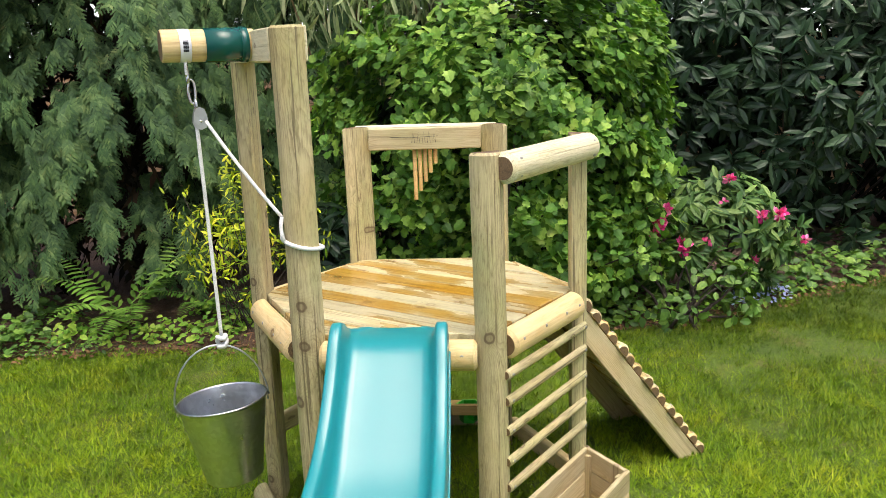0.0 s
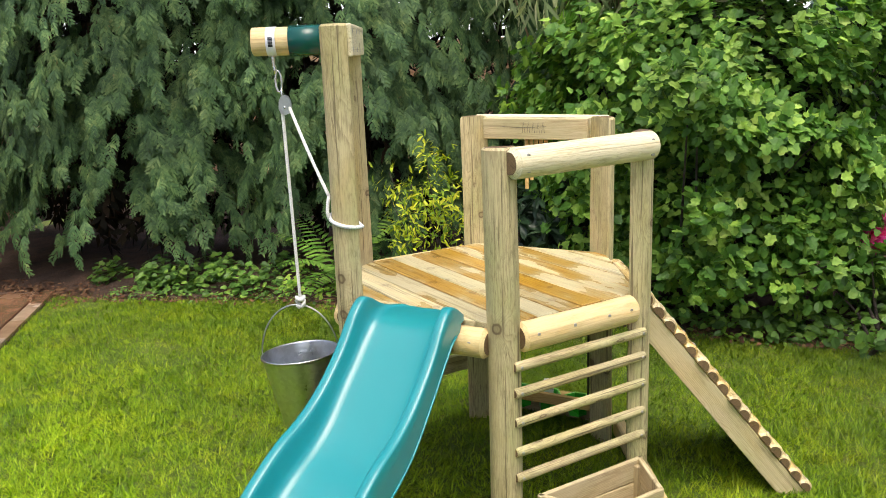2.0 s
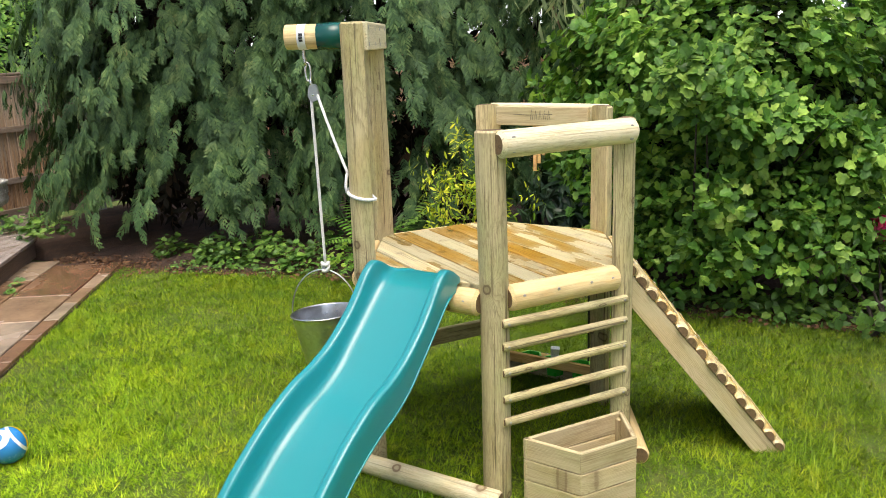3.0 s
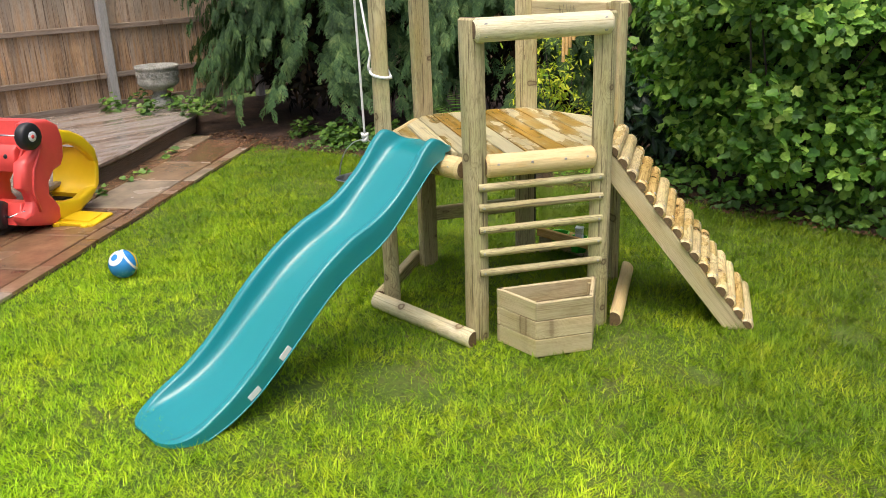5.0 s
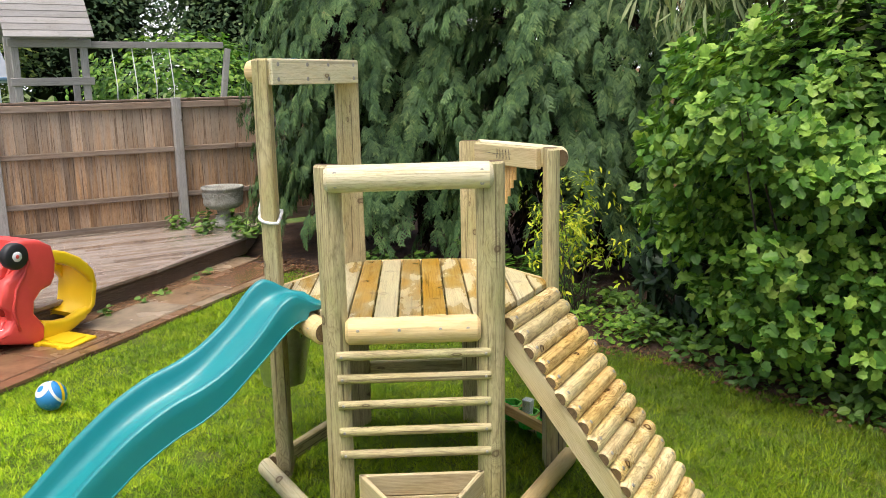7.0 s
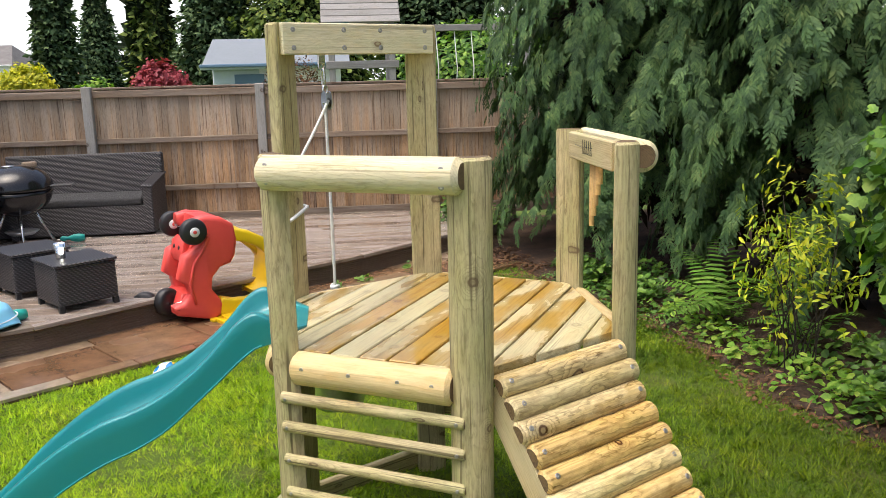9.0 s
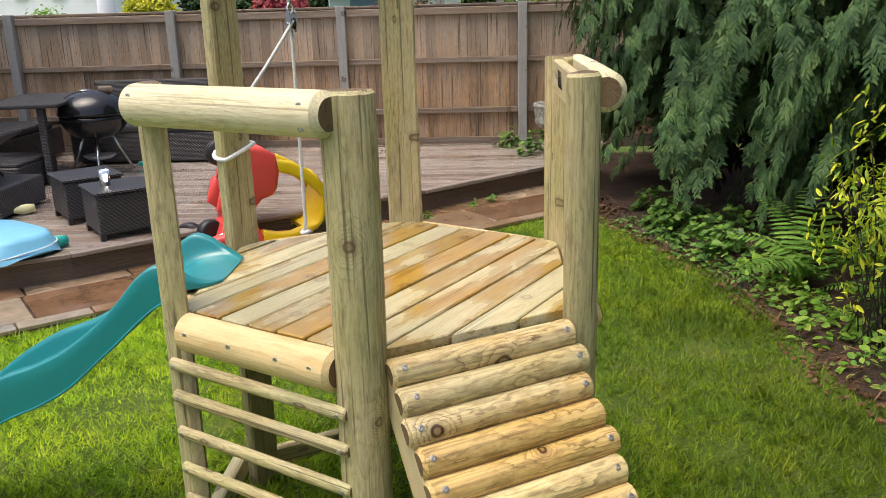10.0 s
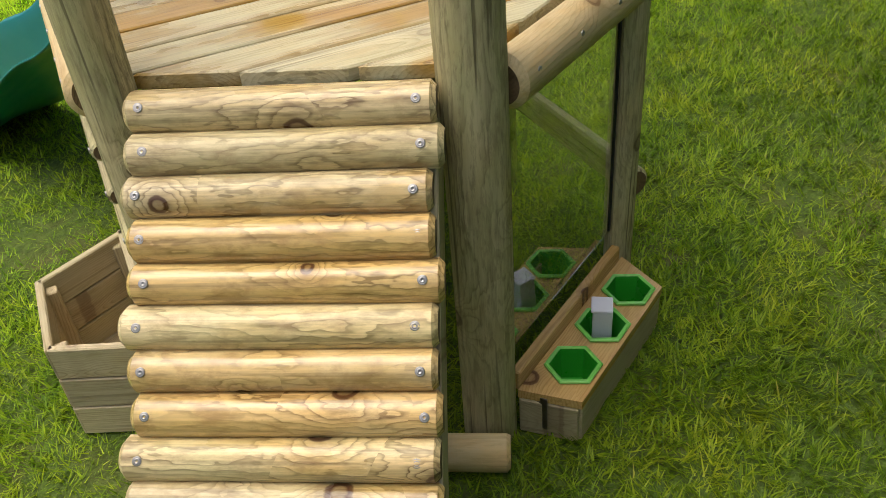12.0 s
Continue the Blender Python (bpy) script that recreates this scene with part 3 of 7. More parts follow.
def bed_y(x):
    for (x0, y0), (x1, y1) in zip(BED_EDGE, BED_EDGE[1:]):
        if x0 <= x <= x1:
            return y0 + (y1 - y0) * (x - x0) / (x1 - x0)
    return 3.6 if x < BED_EDGE[0][0] else 7.0


def build_ground():
    bm = bmesh.new()
    bmesh.ops.create_grid(bm, x_segments=2, y_segments=2, size=400)
    solo("ground", bm, TURF, "soil and turf sheet under the garden lawn", "ground", kind="structure", m=Matrix.Translation((0, 0, -0.02)))
    # the lawn, gently uneven
    xs, ys = np.linspace(-4.6, 9, 120), np.linspace(-6, 7.2, 120)
    verts = np.array([(x, y, 0.006 * noise.noise((x * 1.3, y * 1.3, 0))) for y in ys for x in xs])
    tris = []
    for j in range(119):
        for i in range(119):
            a = j * 120 + i
            c = verts[a]
            if (c[0] + 1.42) * PATIO_N.x + (c[1] - 0.3) * PATIO_N.y > 0.1 or c[1] > bed_y(c[0]) + 0.25:
                continue
            tris += [(a, a + 1, a + 121), (a, a + 121, a + 120)]
    solo("lawn", np_mesh("lawn", verts, tris, True), TURF, "damp green garden lawn with worn patches", "lawn", kind="structure")
    # planting bed, humped a little behind its edge
    rows = [(0.0, -0.012), (0.05, 0.012), (0.2, 0.03), (0.6, 0.06), (1.5, 0.08), (5.0, 0.1)]
    pts = []
    for (x0, y0), (x1, y1) in zip([(-6.35, 3.65)] + BED_EDGE, BED_EDGE):
        k = max(2, int(abs(x1 - x0) / 0.12))
        pts += [(x0 + (x1 - x0) * i / k, y0 + (y1 - y0) * i / k) for i in range(k)]
    v, t = [], []
    for x, y in pts:
        e = 0.05 * noise.noise((x * 3, y * 3, 2))
        for d, z in rows:
            v.append((x, y + d + e, z + 0.02 * noise.noise((x * 4, (y + d) * 4, 5)) * (d > 0)))
    w = len(rows)
    for i in range(len(pts) - 1):
        for j in range(w - 1):
            a = i * w + j
            t += [(a, a + w, a + w + 1), (a, a + w + 1, a + 1)]
    solo("planting_bed", np_mesh("bed", v, t, True), SOIL, "dark bare soil of the planting bed behind the lawn", "flower bed", kind="structure")


def build_patio():
    """Wet sandstone slabs in two courses beside a row of narrow edging setts."""
    patio = thing("patio", (-2.5, 1.5, 0), "wet brown sandstone patio path along the lawn", "patio", kind="structure")
    def pp(t, n):
        p = PATIO_O + PATIO_T * t + PATIO_N * n
        return p.x, p.y
    bed = prism([pp(-4, 0.0), pp(4.75, 0.0), pp(4.75, 1.9), pp(-4, 1.9)], -0.01, 0.016)
    part("mortar_bed", bed, SOIL, patio, m=Matrix.Identity(4))
    rnd = random.Random(5)
    m0 = basis((PATIO_O.x, PATIO_O.y, 0.018), (PATIO_T.x, PATIO_T.y, 0), (0, 0, 1))
    t = -2.2
    sett = to_mesh(box(0.372, 0.1, 0.03, 0.004), "sett")
    while t < 4.6:
        part("edging_sett", sett, SLAB, patio, m=m0 @ Matrix.Translation((t + 0.19, 0.055, 0.002 + rnd.uniform(-0.002, 0.002))))
        t += 0.38
    for n0, n1, lens in ((0.115, 0.56, (0.6, 0.75, 0.9)), (0.56, 1.1, (0.75, 0.6, 0.9)), (1.1, 1.6, (0.6, 0.75))):
        t = -2.2 - rnd.random() * 0.3
        while t < 4.6:
            l = rnd.choice(lens)
            bm = box(l - 0.012, n1 - n0 - 0.012, 0.03, 0.005)
            part("paving_slab", bm, SLAB, patio, m=m0 @ Matrix.Translation((t + l / 2, (n0 + n1) / 2, rnd.uniform(-0.001, 0.002))))
            t += l


def edge_y(x):
    """How far the terrace reaches at x."""
    pts = sorted(TERRACE_EDGE)
    for (x0, y0), (x1, y1) in zip(pts, pts[1:]):
        if x0 <= x <= x1:
            return y0 + (y1 - y0) * (x - x0) / (x1 - x0)
    return pts[-1][1]


def build_terrace():
    terrace = thing("terrace", (-4, 1, 0), "raised wet brown timber decking terrace before the fence", "decking", kind="structure")
    w, gap = 0.142, 0.005
    x = -6.3
    rnd = random.Random(8)
    while x < -1.4:
        y0, y1 = edge_y(x + gap / 2), edge_y(x + w - gap / 2)
        cx = x + w / 2
        cuts = [-1.98, rnd.uniform(-0.8, 0.6)] + [rnd.uniform(1.6, 2.4)]
        cuts = [c for c in cuts if c < min(y0, y1) - 0.35]
        for i, a in enumerate(cuts):
            last = i == len(cuts) - 1
            b0, b1 = (y0, y1) if last else (cuts[i + 1] - 0.003,) * 2
            mid = (a + (b0 + b1) / 2) / 2
            # local x along the board
            poly = [(a - mid, w / 2 - gap / 2), (a - mid, -w / 2 + gap / 2), (b1 - mid, -w / 2 + gap / 2), (b0 - mid, w / 2 - gap / 2)]
            bm = prism(poly, -0.026, 0.0, 0.001)
            part("terrace_board", bm, TERRACE, terrace, m=basis((cx, mid, TERRACE_Z), (0, 1, 0), (0, 0, 1)))
        x += w
    # ribbed fascia under the edge
    for (x0, y0), (x1, y1) in zip(TERRACE_EDGE, TERRACE_EDGE[1:]):
        d = Vector((x1 - x0, y1 - y0, 0))
        n = Vector((d.y, -d.x, 0)).normalized()
        if n.x < 0:
            n = -n
        mid = Vector(((x0 + x1) / 2, (y0 + y1) / 2, 0)) - n * 0.018
        bm = bmesh.new()
        box(d.length + 0.004, 0.018, 0.15, 0.002, bm=bm)
        for k in range(9):
            box(d.length + 0.004, 0.006, 0.008, 0.002, at=(0, -0.011 if n.dot(Vector((-d.y, d.x, 0))) < 0 else 0.011, -0.064 + k * 0.016), bm=bm)
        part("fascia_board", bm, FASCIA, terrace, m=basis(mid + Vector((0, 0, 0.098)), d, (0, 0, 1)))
        part("nosing_board", box(d.length, 0.06, 0.03, 0.004), TERRACE, terrace, m=basis(mid + n * 0.012 + Vector((0, 0, TERRACE_Z - 0.0115)), d, (0, 0, 1)))
    body = prism([(x - 0.06, y - 0.05) for x, y in TERRACE_EDGE] + [(-6.3, -2.0)], 0.0, 0.168)
    part("subframe", body, SOIL, terrace, m=Matrix.Identity(4))


# ---- fence and white wall ----
FENCE_X, FENCE_TOP = -6.35, 1.55


def build_fence():
    fence = thing("fence", (FENCE_X, 1, 0), "brown weathered closeboard timber fence with grey posts", "fence", kind="structure")
    rnd = random.Random(3)
    posts = [-3.0, -1.7, -0.04, 1.67, 3.46, 5.25, 7.0, 8.7]
    board = [to_mesh(box(FENCE_TOP - 0.13, 0.122, 0.014, 0.002), "fence_board") for _ in range(3)]
    y = -2.9
    while y < 8.7:
        h = basis((FENCE_X - 0.055 + rnd.uniform(-0.003, 0.003), y + 0.05, 0.13 + (FENCE_TOP - 0.13) / 2), (0, 0, 1), (1, 0.1, 0))
        part("fence_board", rnd.choice(board), FENCE_WOOD, fence, m=h)
        y += 0.104
    for y0 in posts:
        part("fence_post", box(FENCE_TOP + 0.03, 0.09, 0.09, 0.006), FENCE_POST, fence, m=basis((FENCE_X + 0.015, y0, (FENCE_TOP + 0.03) / 2), (0, 0, 1), (1, 0, 0)))
    for a, b in zip(posts, posts[1:]):
        for z, h in ((1.03, 0.055), (0.53, 0.055), (1.505, 0.07)):
            part("fence_rail", box(b - a - 0.092, 0.05, h, 0.005), FENCE_RAIL, fence, m=basis((FENCE_X - 0.018, (a + b) / 2, z), (0, 1, 0), (0, 0, 1)))
        part("gravel_board", box(b - a - 0.092, 0.03, 0.13, 0.004), FENCE_RAIL, fence, m=basis((FENCE_X - 0.03, (a + b) / 2, 0.19), (0, 1, 0), (0, 0, 1)))
        part("fence_capping", box(b - a - 0.092, 0.075, 0.022, 0.004), FENCE_RAIL, fence, m=basis((FENCE_X - 0.045, (a + b) / 2, FENCE_TOP + 0.012), (0, 1, 0), (0, 0, 1)))
    # added, unseen panel that keeps light from leaking through the shrubs
    back = thing("added_back_fence", (0, 8.7, 0), "plain timber fence added behind the shrubs to stop light leaking through", "fence", kind="structure")
    part("fence_panel", box(22, 0.04, 1.8, 0.004), FENCE_WOOD, back, m=Matrix.Translation((4.5, 8.75, 0.9)))
    # unseen fences, added to hold back low light from the horizon
    for name, cx, cy, length, turn in (("light_block_fence", 6.4, 1.0, 16.0, 90), ("light_block_fence", 3.2, -6.6, 7.0, 0)):
        side = thing(name, (cx, cy, 0), "plain timber fence added out of view to block low light", "fence", kind="structure")
        part("fence_panel", box(length, 0.04, 1.9, 0.004), FENCE_WOOD, side, m=pose(cx, cy, 0.95, 0, 0, turn))
    wall = thing("white_wall", (-4, -2.05, 0), "white rendered outbuilding wall at the end of the terrace", "wall", kind="structure")
    x = -6.3
    while x < -0.2:
        part("wall_panel", box(0.99, 0.12, 2.75, 0.006), RENDER_WHITE, wall, m=Matrix.Translation((x + 0.5, -2.08, 1.375)))
        x += 1.0


# ---- play tower ----
C, R = Vector((-0.06, 2.786, 0)), 0.59
DECK_Z = 0.853


def ray2(deg, r=1.0):
    return Vector((math.cos(radians(deg)) * r, math.sin(radians(deg)) * r, 0))


CORNER = {"front_right": 0, "back_right": 60, "back_left": 120, "crane_back": 180, "crane_front": 240, "front_left": 300}
# sides are named by the direction that they face
FRONT, RAMP_SIDE, BACK, LEFT_BACK, CRANE, SLIDE_SIDE = 330, 30, 90, 150, 210, 270
APOTHEM = R * math.cos(radians(30))


def side_pose(face, out, z, lat=0.0):
    """Local x along the side, local z outward, at out metres beyond the post line."""
    n, t = ray2(face), ray2(face + 90)
    return basis(C + n * (APOTHEM + out) + t * lat + Vector((0, 0, z)), t, n)


def screw(parent, p, n, r=0.006, name="screw"):
    """A countersunk screw head in a shallow dished hole."""
    r *= 0.85
    bm = lathe([(r * 1.5, -0.004), (r * 1.5, 0.0002), (r * 1.1, 0.0), (r, -0.0002), (r * 0.9, 0.0005), (r * 0.4, 0.0003), (r * 0.3, -0.001), (0.0002, -0.001)], 12)
    part(name, bm, DULL, parent, m=basis(p, Vector(n).orthogonal(), n))


def build_tower():
    tower = thing("play_tower", C, "pale treated timber hexagonal climbing tower on round posts", "play tower")
    for i, (name, a) in enumerate(CORNER.items()):
        tall = name.startswith("crane")
        h = 1.805 if tall else 1.42
        n = ray2(a)
        me = log_mesh(h + 0.02, 0.053 if name == "front_left" else 0.058, 0.005 if not tall else 0.012, n=22, seed=i, wobble=0.015)
        part("post", me, POST, tower, "tall crane post" if tall else "", m=basis(C + n * (R - 0.02) + Vector((0, 0, h / 2 - 0.01)), (0, 0, 1), n))
    # deck boards, trimmed to the hexagon
    d, u = ray2(150), ray2(60)
    w = 0.0925
    rnd = random.Random(2)
    k = 14
    for i in range(k):
        a = -0.6105 + i * w
        poly = [(-0.7, a + 0.003), (0.7, a + 0.003), (0.7, a + w - 0.004), (-0.7, a + w - 0.004)]
        for face in range(30, 390, 60):
            nn = ray2(face)
            over = 0.5 + (rnd.uniform(0.008, 0.022) if face == 30 else 0)
            poly = clip_poly(poly, nn.dot(d) * over, nn.dot(u) * over, nn.dot(d), nn.dot(u))
            if len(poly) < 3:
                break
        if len(poly) < 3:
            continue
        # the local frame has x along the board and y across: the clip used (d, u)
        cy = a + w / 2
        poly = [(x, y - cy) for x, y in poly]
        bm = prism(poly, -0.028, 0.0, 0.003)
        pose_b = Matrix(((d.x, u.x, 0, C.x + u.x * cy), (d.y, u.y, 0, C.y + u.y * cy), (0, 0, 1, DECK_Z + rnd.uniform(-0.0015, 0.0015)), (0, 0, 0, 1)))
        # keep the frame right-handed
        flip = pose_b @ Matrix.Diagonal((1, -1, 1, 1))
        bm.transform(Matrix.Diagonal((1, -1, 1, 1)))
        bmesh.ops.reverse_faces(bm, faces=bm.faces[:])
        part("deck_board", bm, DECK, tower, m=flip)
    for s in (-0.26, 0.0, 0.26):
        part("joist", box(0.9, 0.045, 0.07, 0.003), POST, tower, m=basis(C + d * s + Vector((0, 0, DECK_Z - 0.064)), u, (0, 0, 1)))
    # half logs along the deck's edges
    for j, face in enumerate((FRONT, BACK, LEFT_BACK, CRANE, SLIDE_SIDE)):
        me = log_mesh(0.495, 0.05, 0.012, n=18, seed=20 + j, wobble=0.02, chamfer=0.012)
        e = part("edge_log", me, LOG, tower, "honey-coloured peeled half log", m=side_pose(face, 0.012, DECK_Z - (0.064 if face == SLIDE_SIDE else 0.045 if face == FRONT else 0.056)))
        for lat in (-0.2, -0.05, 0.1, 0.2):
            screw(e, side_pose(face, 0.012, DECK_Z - (0.064 if face == SLIDE_SIDE else 0.045 if face == FRONT else 0.056), lat) @ Vector((0, 0.012, 0.0485)), ray2(face), 0.005)
    # hand rails
    for j, face in enumerate((FRONT, BACK)):
        me = log_mesh(0.592 if face == FRONT else 0.62, 0.048, 0.02, n=20, seed=40 + j, chamfer=0.014)
        e = part("top_rail", me, PALE_LOG, tower, "pale peeled half log", m=side_pose(face, 0.048, 1.375))
        for lat in (-0.255, 0.255):
            for dz in (-0.022, 0.022):
                screw(e, side_pose(face, 0.048, 1.375 + dz, lat) @ Vector((0, 0, 0.042)), ray2(face), 0.006)
    part("back_rail", box(0.47, 0.09, 0.028, 0.004), BOARD, tower, m=side_pose(BACK, -0.015, 1.37))
    # rungs on the climbing side
    for j, z in enumerate((0.72, 0.632, 0.53, 0.425, 0.333)):
        me = log_mesh(0.57, 0.0175, 0.004, n=10, seed=60 + j, wobble=0.04, chamfer=0.004)
        e = part("rung", me, POST, tower, m=side_pose(FRONT, 0.036, z))
        for lat in (-0.265, 0.265):
            screw(e, side_pose(FRONT, 0.036, z, lat) @ Vector((0, 0, 0.0195)), ray2(FRONT), 0.0045)
    # lower half logs and ground logs
    part("brace_log", log_mesh(0.62, 0.042, 0.01, seed=70), POST, tower, m=side_pose(LEFT_BACK, 0.03, 0.285))
    part("ground_log", log_mesh(0.68, 0.043, 0.015, seed=71), PALE_LOG, tower, m=side_pose(SLIDE_SIDE, 0.075, 0.04, 0.01))
    part("ground_log", log_mesh(0.66, 0.043, 0.015, seed=72), LOG, tower, m=side_pose(RAMP_SIDE, 0.075, 0.04, 0.0))
    part("ground_log", log_mesh(0.6, 0.043, 0.015, seed=73), POST, tower, m=side_pose(CRANE, 0.06, 0.035))
    # crane head: a board across the two tall posts and a round arm through it
    part("crane_board", box(0.62, 0.105, 0.03, 0.004), PALE_LOG, tower, "pale sawn cross board", m=side_pose(CRANE, -0.052, 1.752))
    for lat in (-0.27, -0.075, 0.075, 0.27):
        for dz in (-0.03, 0.03):
            screw(tower, side_pose(CRANE, -0.052, 1.752 + dz, lat) @ Vector((0, 0, -0.0155)), -ray2(CRANE), 0.007)
    n = ray2(CRANE)
    o = C + n * APOTHEM + Vector((0, 0, 1.76))
    part("crane_block", box(0.5, 0.1, 0.05, 0.004), PALE_LOG, tower, m=side_pose(CRANE, 0.012, 1.752))
    part("crane_arm", log_mesh(0.29, 0.05, None, seed=80, wobble=0.0, chamfer=0.003), LOG, tower, "round peeled crane arm", m=basis(o + n * 0.165, n, (0, 0, 1)))
    bm = lathe([(0.0505, -0.066), (0.0535, -0.066), (0.0535, 0.066), (0.0505, 0.066)], 32, False)
    part("arm_sleeve", bm, GREEN_SLEEVE, tower, "glossy dark green plastic sleeve", m=basis(o + n * 0.112, (0, 0, 1), n))
    bm = lathe([(0.053, -0.012), (0.0555, -0.01), (0.0555, 0.01), (0.053, 0.012)], 32, False)
    part("sleeve_collar", bm, GREEN_SLEEVE, tower, m=basis(o + n * 0.055, (0, 0, 1), n))
    tag = lathe([(0.0505, -0.017), (0.0515, -0.017), (0.0515, 0.017), (0.0505, 0.017)], 32, False)
    band = part("arm_band", tag, WHITE, tower, "white band with a printed bar label", m=basis(o + n * 0.24, (0, 0, 1), n))
    for q in range(9):
        bb = box(0.0016, 0.016, 0.002 + 0.001 * (q % 3), 0)
        ang = -1.3 - q * 0.075
        band_n = (n.cross(Vector((0, 0, 1))) * math.sin(ang) + Vector((0, 0, 1)) * math.cos(ang))
        part("label_bar", bb, BLACK, band, m=basis(o + n * 0.24 + band_n * 0.0518, band_n, Vector((0, 0, 1)).cross(band_n) if q < 0 else n.cross(band_n)))


def build_rope():
    """Pulley, rope and bucket hang from the arm."""
    n = ray2(CRANE)
    top = C + n * (APOTHEM + 0.24) + Vector((0, 0, 1.705))
    pull = thing("pulley", top, "bright steel shackle and pulley block on the crane arm", "pulley")
    part("bracket", box(0.032, 0.012, 0.05, 0.004), BRIGHT, pull, m=basis(top + Vector((0, 0, -0.012)), n.cross(Vector((0, 0, 1))), (0, 0, 1)))
    def link(c, w, h, d):
        pts = []
        for i in range(20):
            a = i * 2 * math.pi / 20
            pts.append(Vector(c) + Vector(d) * math.cos(a) * w + Vector((0, 0, math.sin(a) * h)))
        return tube(pts, 0.0045, 8, closed=True)
    s = n.cross(Vector((0, 0, 1)))
    def down(d):
        """A point d metres along the chain, which the hauling rope pulls aside."""
        return top + Vector((0, 0, -d)) - n * 0.2 * max(0.0, d - 0.03)
    part("ring", link(down(0.042), 0.012, 0.015, s), BRIGHT, pull, m=Matrix.Identity(4))
    part("carabiner", link(down(0.086), 0.011, 0.038, n), BRIGHT, pull, m=Matrix.Identity(4))
    part("chain_link", link(down(0.13), 0.009, 0.016, s), BRIGHT, pull, m=Matrix.Identity(4))
    block = down(0.17)
    cheek = [(0.0, 0.036), (0.014, 0.03), (0.021, 0.01), (0.023, -0.012), (0.016, -0.03), (0.0, -0.036), (-0.016, -0.03), (-0.023, -0.012), (-0.021, 0.01), (-0.014, 0.03)]
    for k in (-1, 1):
        part("cheek_plate", prism(cheek, -0.002, 0.002), STEEL, pull, m=basis(block + s * 0.011 * k, n, s))
    part("sheave", lathe([(0.006, -0.008), (0.02, -0.008), (0.014, 0.0), (0.02, 0.008), (0.006, 0.008)], 18), BLACK, pull, m=basis(block + Vector((0, 0, -0.008)), n, s))
    part("sheave_pin", tube([block - s * 0.016 + Vector((0, 0, -0.008)), block + s * 0.016 + Vector((0, 0, -0.008))], 0.005, 8), BRIGHT, pull, m=Matrix.Identity(4))
    knot = Vector((-0.685, 2.42, 0.79))
    tie = C + ray2(240) * (R - 0.02) + Vector((0, 0, 1.18))
    rope = thing("rope", knot, "white braided rope from pulley to bucket, tied round the post", "rope")
    def sag(a, b, k=0.0, num=14):
        return [a.lerp(b, i / num) + Vector((0, 0, -k * 4 * (i / num) * (1 - i / num))) for i in range(num + 1)]
    part("hanging_rope", tube(sag(block + n * 0.012 - Vector((0, 0, 0.01)), knot), 0.0062, 8), ROPE, rope, m=Matrix.Identity(4))
    p0 = tie + n * 0.062 + Vector((0, 0, 0.06))
    part("hauling_rope", tube(sag(block - n * 0.012, p0, 0.01), 0.0058, 8), ROPE, rope, m=Matrix.Identity(4))
    loop = []
    for i in range(26):
        a = i * 2 * math.pi / 26
        q = ray2(240) * max(math.cos(a) * 0.0645, -0.021) + ray2(330) * math.sin(a) * 0.0645
        loop.append(tie + q + Vector((0, 0, -0.022 + 0.018 * math.cos(a + 1.4))))
    part("rope_loop", tube(loop, 0.0068, 8, closed=True), ROPE, rope, m=Matrix.Identity(4))
    part("rope_end", tube([p0, tie + n * 0.066 + Vector((0, -0.004, 0.035)), tie + n * 0.069 + Vector((0.006, -0.012, 0.008)), tie + n * 0.068 + Vector((0.012, -0.016, -0.014))], 0.0062, 8), ROPE, rope, m=Matrix.Identity(4))
    kn = bmesh.new()
    for r, ax, z in ((0.014, 0, 0.012), (0.016, 1, -0.004), (0.013, 2, -0.018)):
        pts = []
        for i in range(14):
            a = i * 2 * math.pi / 14
            v = (math.cos(a) * r, math.sin(a) * r, 0.004 * math.sin(2 * a))
            q = Vector(v) if ax == 0 else Vector((v[0], v[2] * 1.5, v[1])) if ax == 1 else Vector((v[0], v[1] * 0.8, v[2] + 0.4 * v[0]))
            pts.append(q + Vector((0, 0, z)))
        join(kn, tube(pts, 0.0075, 7, closed=True))
    part("knot", kn, ROPE, rope, "thick white overhand knot", m=Matrix.Translation(knot))
    # the bucket, tipped slightly
    rim = Vector((-0.705, 2.42, 0.575))
    mb = Matrix.Translation(rim) @ pose(0, 0, 0, -3, -4, 20)
    bucket = thing("bucket", rim, "galvanised steel bucket hanging on a white rope", "bucket", m=mb)
    prof = [(0.0, -0.268), (0.093, -0.268), (0.095, -0.28), (0.099, -0.276)]
    for i in range(33):
        s = i / 32
        r = 0.099 + s * 0.05
        if 0.62 < s < 0.92:
            r += 0.0018 * math.sin((s - 0.62) / 0.3 * math.pi * 2 * 4)
        prof.append((r, -0.272 + s * 0.272))
    prof += [(0.154, 0.0), (0.155, 0.005), (0.151, 0.008), (0.147, 0.004)]
    for i in range(25):
        s = 1 - i / 24
        prof.append((0.0965 + s * 0.05 + (0.0016 * math.sin((s - 0.62) / 0.3 * math.pi * 2 * 4) if 0.62 < s < 0.92 else 0), -0.266 + s * 0.268))
    prof += [(0.0, -0.265)]
    part("body", lathe(prof, 48, False), STEEL, bucket, m=mb)
    bail = []
    for i in range(25):
        a = math.pi * i / 24
        bail.append((math.cos(a) * 0.158, 0.012 * math.sin(a), math.sin(a) * 0.205 - 0.012))
    part("handle", tube(bail, 0.0032, 8), STEEL, bucket, "thin wire bail handle", m=mb)
